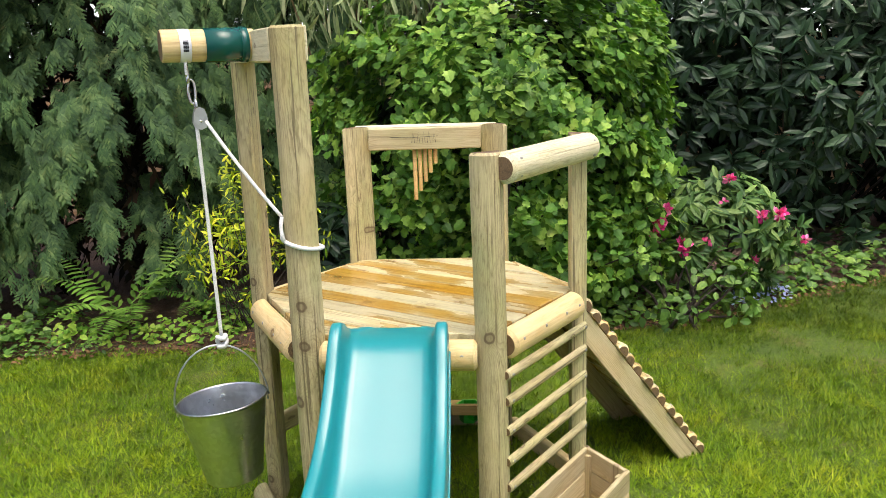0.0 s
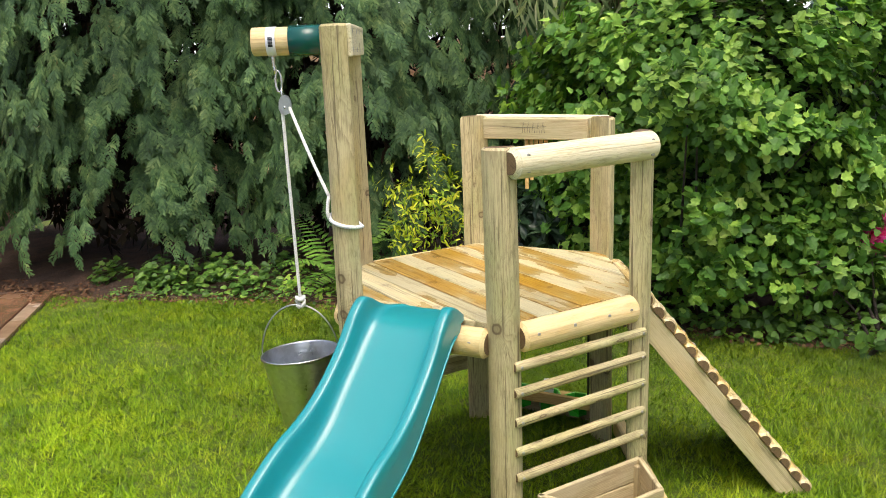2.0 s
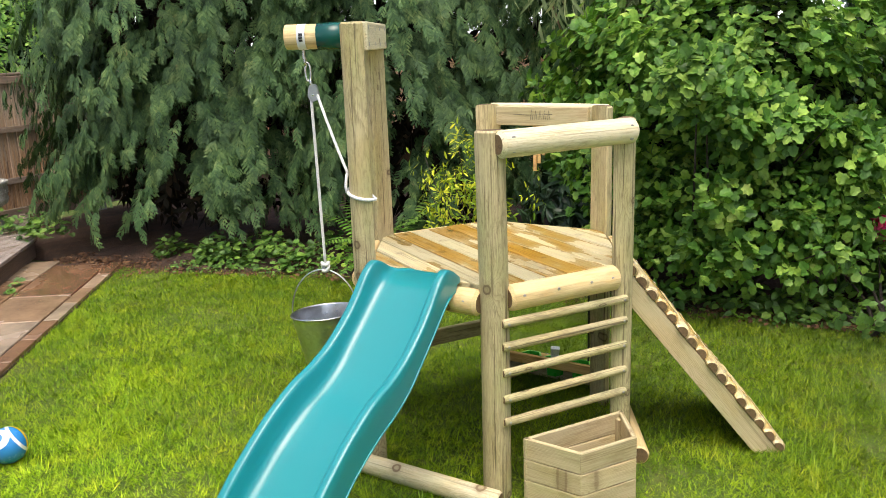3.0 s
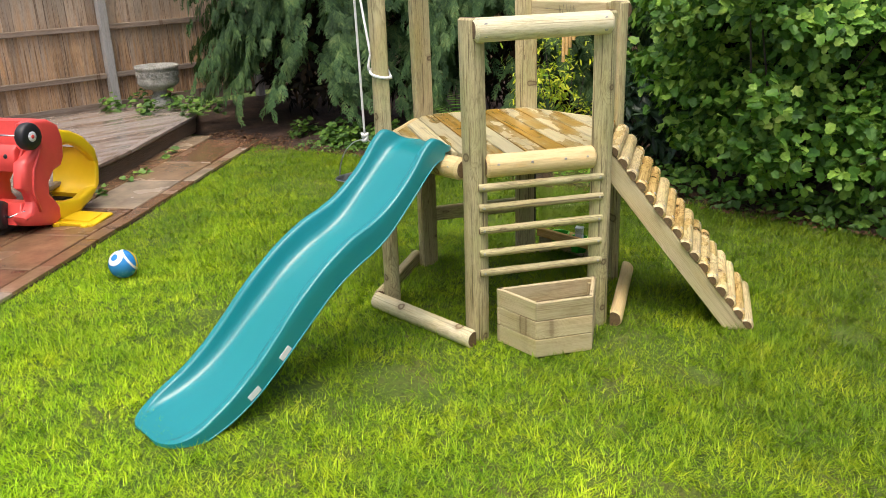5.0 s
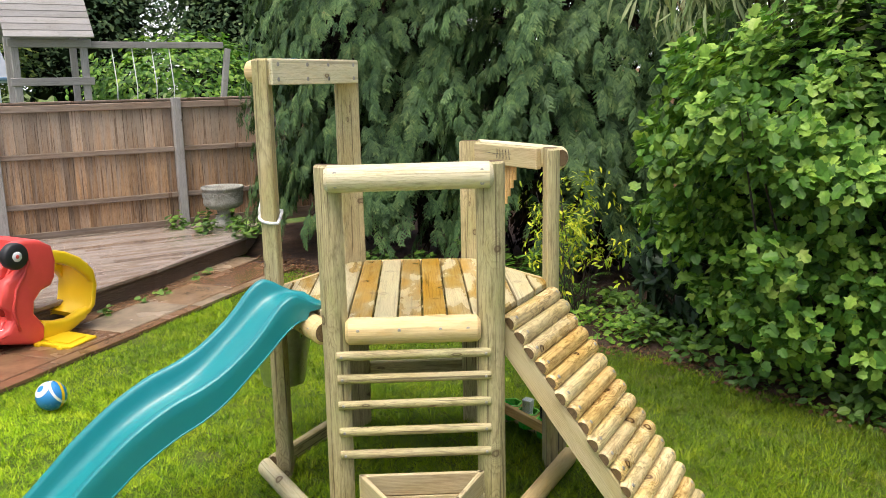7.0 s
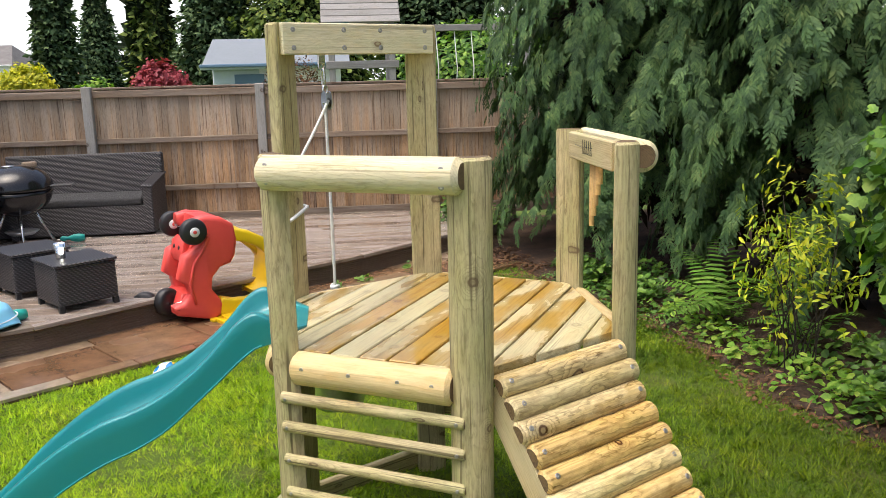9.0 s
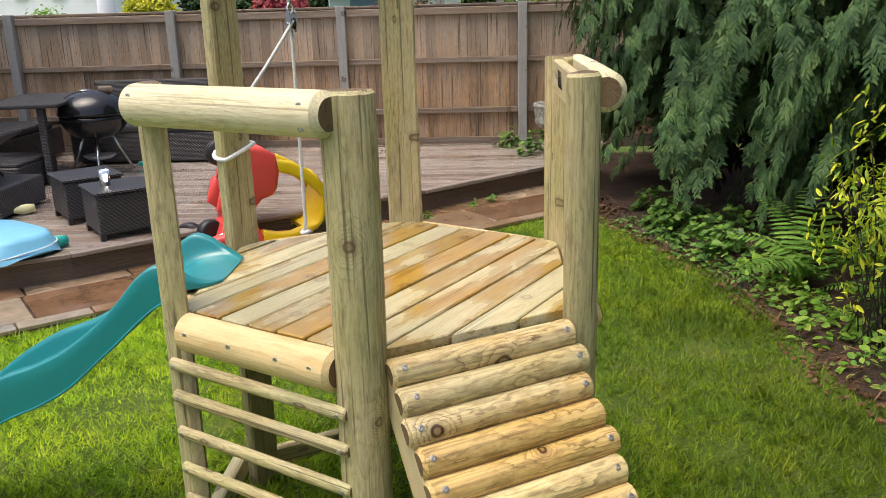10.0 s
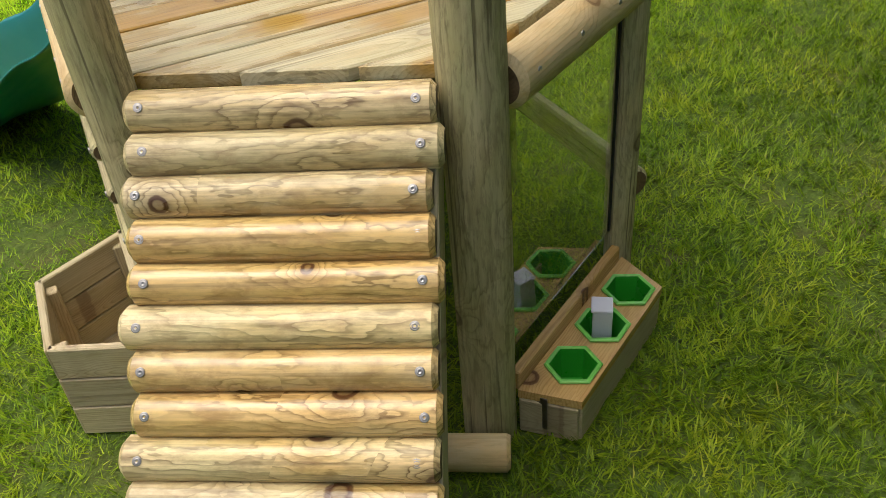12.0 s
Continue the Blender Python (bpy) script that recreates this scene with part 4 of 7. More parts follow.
    for sx in (-1, 1):
        part("ear", box(0.006, 0.035, 0.028, 0.002), STEEL, bucket, m=mb @ Matrix.Translation((sx * 0.152, 0, -0.012)))


# height of the slide's bed and of its rims along its run
SLIDE_RUN = [(2.335, 0.859, 0.862), (2.3, 0.86, 0.867), (2.26, 0.86, 0.886), (2.22, 0.855, 0.912), (2.175, 0.84, 0.924), (2.12, 0.797, 0.89), (2.06, 0.742, 0.823), (2.0, 0.69, 0.765), (1.9, 0.605, 0.69), (1.81, 0.552, 0.645), (1.7, 0.505, 0.606), (1.58, 0.435, 0.54), (1.5, 0.372, 0.482), (1.4, 0.29, 0.4), (1.3, 0.205, 0.302), (1.2, 0.13, 0.21), (1.1, 0.075, 0.135), (1.0, 0.04, 0.078), (0.93, 0.025, 0.042), (0.87, 0.02, 0.022), (0.835, 0.019, 0.02)]


def glide(points, k, y):
    """A smooth curve through column k of the slide's run, at y."""
    rows = sorted(points)
    n = len(rows)
    i = max(0, min(n - 2, sum(1 for r in rows if r[0] <= y) - 1))
    def slope(j):
        lo, hi = rows[max(0, j - 1)], rows[min(n - 1, j + 1)]
        return (hi[k] - lo[k]) / (hi[0] - lo[0])
    (y0, y1), (z0, z1) = (rows[i][0], rows[i + 1][0]), (rows[i][k], rows[i + 1][k])
    h = y1 - y0
    u = (y - y0) / h
    return (2 * u ** 3 - 3 * u * u + 1) * z0 + (u ** 3 - 2 * u * u + u) * h * slope(i) + (3 * u * u - 2 * u ** 3) * z1 + (u ** 3 - u * u) * h * slope(i + 1)


def slide_axis(y):
    f = min(1, max(0, (2.25 - y) / 1.3))
    return -0.077 + 0.06 * f * (0.8 - f), 0.17 + 0.024 * f


def build_slide():
    num = 130
    bm = bmesh.new()
    rings = []
    for i in range(num + 1):
        y = 2.335 + (0.835 - 2.335) * i / num
        zb, zr = glide(SLIDE_RUN, 1, y), glide(SLIDE_RUN, 2, y)
        cx, half = slide_axis(y)
        if y < 1.0:
            half *= math.sqrt(max(0.01, 1 - ((1.0 - y) / 0.168) ** 2)) * 0.72 + 0.28
        if y > 2.25:
            half *= 1 - 0.4 * ((y - 2.25) / 0.085) ** 2
        lip = max(zr - zb, 0.002)
        low = -0.03 if y < 2.24 else -0.004
        low = max(low, 0.004 - zb)
        rim = min(0.03, half * 0.18)
        wi = half - rim
        # skirt, rounded rim, steep wall and a flat bed with a rounded foot
        sec = [(-half - 0.007, low), (-half - 0.006, lip * 0.5), (-half - 0.006, lip - 0.008 if lip > 0.02 else lip * 0.8), (-half - 0.003, lip - 0.0022 if lip > 0.02 else lip * 0.95), (-half + 0.004, lip), (-half + rim * 0.75, lip), (-wi - 0.002, lip * 0.965)]
        sec += [(-wi + a * wi * 0.32, z * lip) for a, z in ((0.04, 0.84), (0.12, 0.58), (0.24, 0.32), (0.42, 0.13), (0.66, 0.035), (1.0, 0.0))]
        sec += [(-wi * 0.3, -0.001)]
        sec += [(-x, z) for x, z in sec[::-1]]
        inner = [(half * 0.9, low + 0.003), (0.0, -0.006), (-half * 0.9, low + 0.003)]
        rings.append([bm.verts.new((cx + x, y, zb + z)) for x, z in sec + inner])
    k = len(rings[0])
    for a, b in zip(rings, rings[1:]):
        for j in range(k):
            bm.faces.new((a[j], a[(j + 1) % k], b[(j + 1) % k], b[j]))
    bm.faces.new(rings[0])
    bm.faces.new(rings[-1][::-1])
    bmesh.ops.recalc_face_normals(bm, faces=bm.faces[:])
    slide = thing("slide", (-0.08, 1.5, 0), "teal moulded plastic wavy slide fixed to the tower", "slide")
    part("chute", to_mesh(bm, "chute", 50), SLIDE, slide, m=Matrix.Identity(4))
    for sgn in (-1, 1):
        pts = []
        for i in range(60):
            y = 2.2 + (0.96 - 2.2) * i / 59
            cx, half = slide_axis(y)
            pts.append((cx + sgn * (half + 0.009), y, max(glide(SLIDE_RUN, 1, y) - 0.026, 0.006)))
        part("edge_trim", tube(pts, 0.0035, 6), SLIDE, slide, m=Matrix.Identity(4))
    for y in (1.34, 1.19):
        zb = glide(SLIDE_RUN, 1, y)
        dz = glide(SLIDE_RUN, 1, y - 0.03) - zb
        cx, half = slide_axis(y)
        part("sticker", box(0.058, 0.002, 0.026, 0.0), WHITE, slide, "small white printed sticker", m=basis((cx + half + 0.0078, y, zb - 0.002), (0, -0.03, dz), (0, -dz, 0.03)))


def build_ramp():
    n, t = ray2(RAMP_SIDE), ray2(RAMP_SIDE + 90)
    mid = C + n * APOTHEM
    a0, step = Vector((0.0375, 0.806)), Vector((0.0417, -0.0523))
    sdir = (n * step.x + Vector((0, 0, step.y))).normalized()
    nrm = (n * 0.771 + Vector((0, 0, 0.636)))
    ramp = thing("climbing_ramp", mid + n * 0.35, "sloping ramp of pale half logs on two side planks", "ramp")
    count = 16
    for i in range(count):
        p = a0 + step * i
        o = mid + n * p.x + Vector((0, 0, p.y)) + t * (0.007 * math.sin(i * 2.1) - 0.003)
        me = log_mesh(0.484 + 0.01 * math.sin(i * 1.7), 0.0345 + 0.0013 * math.sin(i * 2.7), 0.002, n=16, seed=100 + i, wobble=0.03, chamfer=0.009)
        e = part("ramp_log", me, RAMP_LOG, ramp, m=basis(o, t, nrm))
        for lat in (-0.213, 0.213):
            screw(e, o + t * lat + nrm * 0.0352, nrm, 0.006)
    length = (count) * 0.0668
    cen = mid + n * (a0.x + step.x * (count - 1) / 2) + Vector((0, 0, a0.y + step.y * (count - 1) / 2)) - nrm * 0.047
    for lat in (-0.222, 0.222):
        bm = box(length + 0.01, 0.032, 0.085, 0.003)
        part("side_plank", bm, BOARD, ramp, m=basis(cen + t * lat + sdir * 0.028, sdir, nrm))


def build_planter():
    u, n = ray2(60), ray2(330)
    o = C + n * APOTHEM + u * 0.02
    def q(a, b):
        p = o + u * a + n * b
        return p.x, p.y
    planter = thing("planter_box", o + n * 0.17, "empty raw timber half-hexagon planter box under the rungs", "planter")
    outer = [(-0.24, 0.06), (-0.128, 0.277), (0.128, 0.277), (0.235, 0.06)]
    corners = outer + [outer[0]]
    for i in range(4):
        a, b = corners[i], corners[i + 1]
        pa, pb = Vector((*q(*a), 0)), Vector((*q(*b), 0))
        d = pb - pa
        nn = Vector((d.y, -d.x, 0)).normalized()
        if nn.dot(o + n * 0.17 - (pa + pb) / 2) > 0:
            nn = -nn
        for r in range(3):
            bm = box(d.length + (0.004 if i == 1 else -0.006), 0.018, 0.083, 0.003)
            part("board", bm, BOARD, planter, m=basis((pa + pb) / 2 - nn * 0.009 + Vector((0, 0, 0.05 + r * 0.086)), d, (0, 0, 1)))
    for a, b in ((-0.105, 0.25), (0.105, 0.25), (0.2, 0.085), (-0.205, 0.085)):
        part("corner_batten", box(0.24, 0.03, 0.03, 0.003), BOARD, planter, m=basis((*q(a, b), 0.125), (0, 0, 1), n))
    part("base", prism([q(a * 0.93, b * 0.96) for a, b in outer], 0.006, 0.024), BOARD, planter, m=Matrix.Identity(4))


CUPS = (-0.19, -0.055, 0.085)
SHELF_Z = 0.125


def pierced_board():
    """The shelf top with three six-sided holes and slanted ends."""
    bm = bmesh.new()
    y0, y1, r = 3.335, 3.462, 0.053
    bounds = [(-0.3, -0.24)] + [((a + b) / 2,) * 2 for a, b in zip(CUPS, CUPS[1:])] + [(0.2, 0.165)]
    for z, flip in ((SHELF_Z, False), (SHELF_Z - 0.022, True)):
        for c, left, right in zip(CUPS, bounds, bounds[1:]):
            outer = [(right[0] / 2 + right[1] / 2, (y0 + y1) / 2), (right[1], y1), (left[1], y1), (left[0] / 2 + left[1] / 2, (y0 + y1) / 2), (left[0], y0), (right[0], y0)]
            inner = [(c + r * math.cos(radians(60 * i)), (y0 + y1) / 2 + 0.003 + r * math.sin(radians(60 * i))) for i in range(6)]
            ov = [bm.verts.new((*p, z)) for p in outer]
            iv = [bm.verts.new((*p, z)) for p in inner]
            for i in range(6):
                q = (ov[i], ov[(i + 1) % 6], iv[(i + 1) % 6], iv[i])
                bm.faces.new(q if not flip else q[::-1])
    bmesh.ops.remove_doubles(bm, verts=bm.verts[:], dist=1e-5)
    ring = [(-0.3, y0), (0.2, y0), (0.1825, (y0 + y1) / 2), (0.165, y1), (-0.24, y1), (-0.27, (y0 + y1) / 2)]
    for a, b in zip(ring, ring[1:] + ring[:1]):
        bm.faces.new([bm.verts.new((a[0], a[1], SHELF_Z - 0.022)), bm.verts.new((b[0], b[1], SHELF_Z - 0.022)), bm.verts.new((b[0], b[1], SHELF_Z)), bm.verts.new((a[0], a[1], SHELF_Z))])
    return bm


def build_shelf():
    shelf = thing("sensory_shelf", (-0.04, 3.4, 0), "low wet timber shelf with three green hexagonal cups", "shelf")
    part("top_board", pierced_board(), SHELF_WOOD, shelf, m=Matrix.Identity(4))
    part("front_board", box(0.395, 0.02, 0.098, 0.003), BOARD, shelf, m=Matrix.Translation((-0.037, 3.45, 0.051)))
    for x, y0, y1, x1 in ((-0.287, 3.336, 3.456, -0.24), (0.19, 3.336, 3.456, 0.158)):
        d = Vector((x1 - x, y1 - y0, 0))
        part("end_block", box(d.length, 0.022, 0.098, 0.003), BOARD, shelf, "pale sawn end grain", m=basis(((x + x1) / 2, (y0 + y1) / 2 - 0.002, 0.051), d, (0, 0, 1)))
    part("back_strip", box(0.48, 0.022, 0.05, 0.003), SHELF_WOOD, shelf, m=Matrix.Translation((-0.05, 3.323, SHELF_Z + 0.012)))
    for x in CUPS:
        c = Vector((x, 3.4015, SHELF_Z + 0.001))
        hexa = [(math.cos(radians(60 * i)) , math.sin(radians(60 * i))) for i in range(6)]
        bm = bmesh.new()
        prof = [(0.058, 0.0), (0.06, 0.004), (0.057, 0.007), (0.052, 0.006), (0.05, 0.0), (0.045, -0.075)]
        rings = [[bm.verts.new((hx * r, hy * r, z)) for hx, hy in hexa] for r, z in prof]
        for a, b in zip(rings, rings[1:]):
            for i in range(6):
                bm.faces.new((a[i], a[(i + 1) % 6], b[(i + 1) % 6], b[i]))
        bm.faces.new(rings[-1])
        bmesh.ops.recalc_face_normals(bm, faces=bm.faces[:])
        part("cup", bm, LIME, shelf, "green plastic hexagonal cup", m=Matrix.Translation(c))
        rim = bmesh.new()
        prof = [(0.0505, 0.0065), (0.0575, 0.0082), (0.0612, 0.006), (0.0605, 0.001)]
        rings = [[rim.verts.new((hx * r, hy * r, z)) for hx, hy in hexa] for r, z in prof]
        for a, b in zip(rings, rings[1:]):
            for i in range(6):
                rim.faces.new((a[i], a[(i + 1) % 6], b[(i + 1) % 6], b[i]))
        part("cup_rim", rim, LIME_RIM, shelf, "pale lime raised rim", m=Matrix.Translation(c))
    carton = thing("carton", (-0.055, 3.4, 0.1), "small white upright carton standing in the middle cup", "carton")
    part("carton_body", box(0.042, 0.042, 0.13, 0.002), WHITE, carton, m=pose(-0.055, 3.4, SHELF_Z - 0.004, 0, 4, 25))
    part("carton_lid", box(0.046, 0.046, 0.008, 0.002), WHITE, carton, m=pose(-0.0505, 3.4, SHELF_Z + 0.064, 0, 4, 25))
    pane = thing("clear_screen", (-0.06, 3.3, 0.2), "clear acrylic screen between two posts under the deck", "screen")
    part("pane", box(0.46, 0.004, 0.56, 0.0), PANE, pane, m=Matrix.Translation((-0.06, 3.3, 0.475)))
    for x in (-0.292, 0.172):
        part("edge_bead", box(0.56, 0.008, 0.009, 0.001), BLACK, pane, m=basis((x, 3.3, 0.475), (0, 0, 1), (0, 1, 0)))
    brk = thing("angle_bracket", (0.19, 3.37, 0.06), "dark steel angle bracket at the shelf end", "bracket")
    part("plate", box(0.004, 0.05, 0.09, 0.001), RUST, brk, m=Matrix.Translation((0.186, 3.37, 0.07)))


def build_chimes():
    ch = thing("wind_chime", (-0.06, 3.26, 1.37), "bamboo wind chime of five graded tubes on black wire", "wind chime")
    for i in range(5):
        x = -0.105 + i * 0.022
        ln = 0.215 - i * 0.038
        topz = 1.325
        bm = lathe([(0.0085, -ln / 2), (0.0085, ln / 2), (0.006, ln / 2), (0.006, -ln / 2)], 10, False)
        part("tube", bm, CHIME, ch, m=Matrix.Translation((x, 3.298, topz - ln / 2)))
        part("wire", tube([(x - 0.004, 3.298, topz), (x - 0.006, 3.266, topz + 0.03), (x + 0.001, 3.264, topz + 0.075), (x + 0.006, 3.266, topz + 0.03), (x + 0.004, 3.298, topz)], 0.0008, 5), BLACK, ch, m=Matrix.Identity(4))
    part("cross_wire", tube([(-0.2, 3.265, 1.378), (-0.12, 3.264, 1.375), (0.0, 3.264, 1.38)], 0.0009, 5), BLACK, ch, m=Matrix.Identity(4))

# ---- plants ----
def tri_fan(outline, z=0.0):
    """A flat leaf as a fan of triangles about its first point."""
    v = np.array(outline, dtype=float)
    if v.shape[1] == 2:
        v = np.column_stack([v, np.full(len(v), z)])
    t = np.array([(0, i, i + 1) for i in range(1, len(v) - 1)])
    return v, t


def leaf_lobed(seed=0):
    """A lobed leaf, stalk at the origin, along x, creased along its rib."""
    r = np.random.default_rng(seed)
    half = [(-0.05, 0.3), (0.2, 0.36), (0.34, 0.56), (0.5, 0.32), (0.78, 0.34)]
    pts = [(0, 0)] + [(x, y) for x, y in half] + [(1.02, 0)] + [(x, -y) for x, y in half[::-1]]
    v = np.array([(x + r.normal(0, 0.015), y + r.normal(0, 0.015), 0.18 * abs(y) - 0.12 * x * x) for x, y in pts])
    v = np.vstack([v, [(0.45, 0, -0.04)]])
    k = len(pts)
    t = np.array([(k, i, (i + 1) % k) for i in range(k)])
    return v, t


def leaf_lance(width=0.3, curl=0.15):
    xs = [0, 0.3, 0.7, 1.0]
    ws = [0.06, 0.92, 0.9, 0.0]
    v, t = [], []
    for x, w in zip(xs, ws):
        z = -curl * x * x
        v += [(x, -width / 2 * w, z + 0.1 * width * w), (x, 0, z), (x, width / 2 * w, z + 0.1 * width * w)]
    for i in range(len(xs) - 1):
        a = i * 3
        t += [(a, a + 1, a + 4), (a, a + 4, a + 3), (a + 1, a + 2, a + 5), (a + 1, a + 5, a + 4)]
    return np.array(v), np.array(t)


def spray(seed, pairs=5, subs=2, wide=0.056):
    """A flat, feathery, drooping conifer spray about one unit long."""
    r = np.random.default_rng(seed)
    v, t = [], []

    def sliver(a, b, w):
        """A narrow leaf blade, widest a third of the way along."""
        a, b = np.array(a), np.array(b)
        d = b - a
        s = np.array([-d[1], d[0], 0]) / (np.linalg.norm(d[:2]) + 1e-6) * w
        k = len(v)
        v.extend([a, a + d * 0.4 - s, b, a + d * 0.4 + s])
        t.append((k, k + 1, k + 2))
        t.append((k, k + 2, k + 3))
    def axis(s):
        return np.array([s, 0.05 * math.sin(s * 5 + seed), -0.25 * s * s])
    for i in range(2):
        sliver(axis(i / 2), axis((i + 1) / 2 + 0.05), 0.03)
    for i in range(pairs):
        s = 0.06 + 0.88 * i / pairs
        ln = 0.4 * (1 - s) ** 0.6 + 0.09
        for sg in (-1, 1):
            a = axis(s + 0.03 * (sg > 0))
            q = a + np.array([ln * 0.85, sg * ln * 0.62, -0.14 * ln + r.normal(0, 0.03)]) * r.uniform(0.7, 1.15)
            sliver(a, q, wide)
            for f in np.linspace(0.3, 0.7, subs):
                b = a + (q - a) * f
                l2 = ln * 0.5 * (1.15 - f)
                side = sg if r.random() < 0.6 else -sg
                sliver(b, b + np.array([l2 * 0.75, side * l2 * 0.8, -0.04]), wide * 0.8)
    return np.array(v), np.array(t)


SPRAYS = [spray(i) for i in range(5)]
CLUMPS = [spray(20 + i, 4, 1) for i in range(3)]
LOBED = [leaf_lobed(i) for i in range(4)]
LANCE = [leaf_lance(0.28, 0.15), leaf_lance(0.32, 0.3)]
OVAL = [leaf_lance(0.7, 0.15), leaf_lance(0.62, 0.3)]
BLADE = [leaf_lance(0.1, 0.3)]
TUFT = [(np.array([(0, 0, 0), (0.45, 0.32, 0.1), (1, 0, -0.1), (0.4, -0.35, 0.05)]), np.array([(0, 2, 1), (0, 3, 2)])), (np.array([(0, 0, 0), (0.3, 0.4, -0.1), (0.9, 0.2, 0.1), (0.55, -0.3, 0.0)]), np.array([(0, 2, 1), (0, 3, 2)]))]


def unit(v):
    return v / (np.linalg.norm(v, axis=-1, keepdims=True) + 1e-9)


def branches(name, parent, rng, starts, ends, r0, r1):
    for a, b in zip(starts, ends):
        a, b = Vector(a), Vector(b)
        m = a.lerp(b, 0.5) + Vector(rng.normal(0, 0.04, 3) * (b - a).length)
        part(name, tube([a, a.lerp(m, 0.6), m, m.lerp(b, 0.6), b], r0, 5, taper=r1), BARK, parent, m=Matrix.Identity(4))


def conifer(loc, radius, height, seed, label, face=(-150, -30), boughs=170, base=0.25):
    """A cypress: trunk, limbs, and boughs hung with feathery sprays."""
    rng = np.random.default_rng(seed)
    tree = thing("conifer_tree", loc, label, "tree", "conifers behind the lawn")
    x0, y0, z0 = loc
    part("trunk", tube([(x0, y0, -0.05), (x0 + 0.03, y0, height * 0.4), (x0, y0 + 0.04, height)], 0.13, 10, taper=0.02), BARK, tree, m=Matrix.Identity(4))
    O, X, Z, S = [], [], [], []
    la, lb = [], []
    low_top = 3.0
    for b in range(boughs):
        # an even scatter over the visible skirt, thinner higher up
        low = b % 5 != 4
        g1, g2 = (b * 0.7549 + 0.11 * seed) % 1.0, (b * 0.5698 + 0.37 * seed) % 1.0
        z = base + 0.35 + g1 * (low_top - base - 0.35) if low else low_top + g1 * (height - 0.3 - low_top)
        a = radians(face[0] + g2 * (face[1] - face[0]) + rng.normal(0, 2.5))
        rr = radius * (1 - 0.55 * max(0, (z - height * 0.35) / (height * 0.65)) ** 1.3) * (1 + 0.14 * noise.noise((a * 3.5, z * 1.6, seed))) * rng.uniform(0.84, 1.06)
        out = np.array([math.cos(a), math.sin(a), 0])
        side = np.array([-out[1], out[0], 0])
        tip = np.array([x0, y0, z]) + out * rr
        ln = rng.uniform(0.5, 0.85)
        start = tip - out * ln + np.array([0, 0, rng.uniform(-0.05, 0.12)])
        if b % 3 == 0:
            la.append((x0, y0, z - 0.25))
            lb.append(tuple(start))
        yaw = rng.normal(0, 0.35)
        dirv = out * math.cos(yaw) + side * math.sin(yaw)
        k = rng.integers(34, 46) if low else 20
        droop = rng.uniform(0.4, 0.8)
        for j in range(k):
            s = (j + rng.random()) / k
            p = start + dirv * ln * s + np.array([0, 0, 0.12 * s - droop * s * s])
            p += side * rng.normal(0, 0.05) * (1.25 - 0.5 * s) + np.array([0, 0, rng.normal(0, 0.025)])
            hang = 0.25 + 0.75 * s
            x = dirv * rng.uniform(0.25, 0.7) + side * rng.normal(0, 0.38) + np.array([0, 0, -1.1 * hang - rng.random() * 0.35])
            if p[2] < base:
                continue
            O.append(p)
            X.append(x)
            Z.append(out * 0.9 + side * rng.normal(0, 0.3) + np.array([0, 0, 0.6 + rng.normal(0, 0.2)]))
            S.append(rng.uniform(0.1, 0.19) * (1.0 if low else 2.0))
    # the dense inner growth: dead sprays, with shade between boughs painted in
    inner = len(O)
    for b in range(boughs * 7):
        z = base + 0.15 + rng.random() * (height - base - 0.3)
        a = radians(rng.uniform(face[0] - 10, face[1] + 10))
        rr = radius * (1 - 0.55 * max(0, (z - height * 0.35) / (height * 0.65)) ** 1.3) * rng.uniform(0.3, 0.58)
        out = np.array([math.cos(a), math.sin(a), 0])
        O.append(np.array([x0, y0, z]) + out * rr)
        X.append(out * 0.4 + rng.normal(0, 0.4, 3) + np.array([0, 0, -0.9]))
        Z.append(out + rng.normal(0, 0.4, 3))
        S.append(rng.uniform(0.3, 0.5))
    k = inner
    O, X, Z, S = (np.array(q) for q in (O, X, Z, S))
    me = scatter("crown", SPRAYS, O[:k], X[:k], Z[:k], S[:k], rng)
    part("crown", me, CONIFER, tree, "drooping feathery grey-green sprays", m=Matrix.Identity(4))
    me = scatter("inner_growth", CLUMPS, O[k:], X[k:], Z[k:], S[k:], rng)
    part("inner_growth", me, DEAD_SHADED_SPRAY, tree, m=Matrix.Identity(4))
    branches("limb", tree, rng, la, lb, 0.022, 0.006)
    return tree


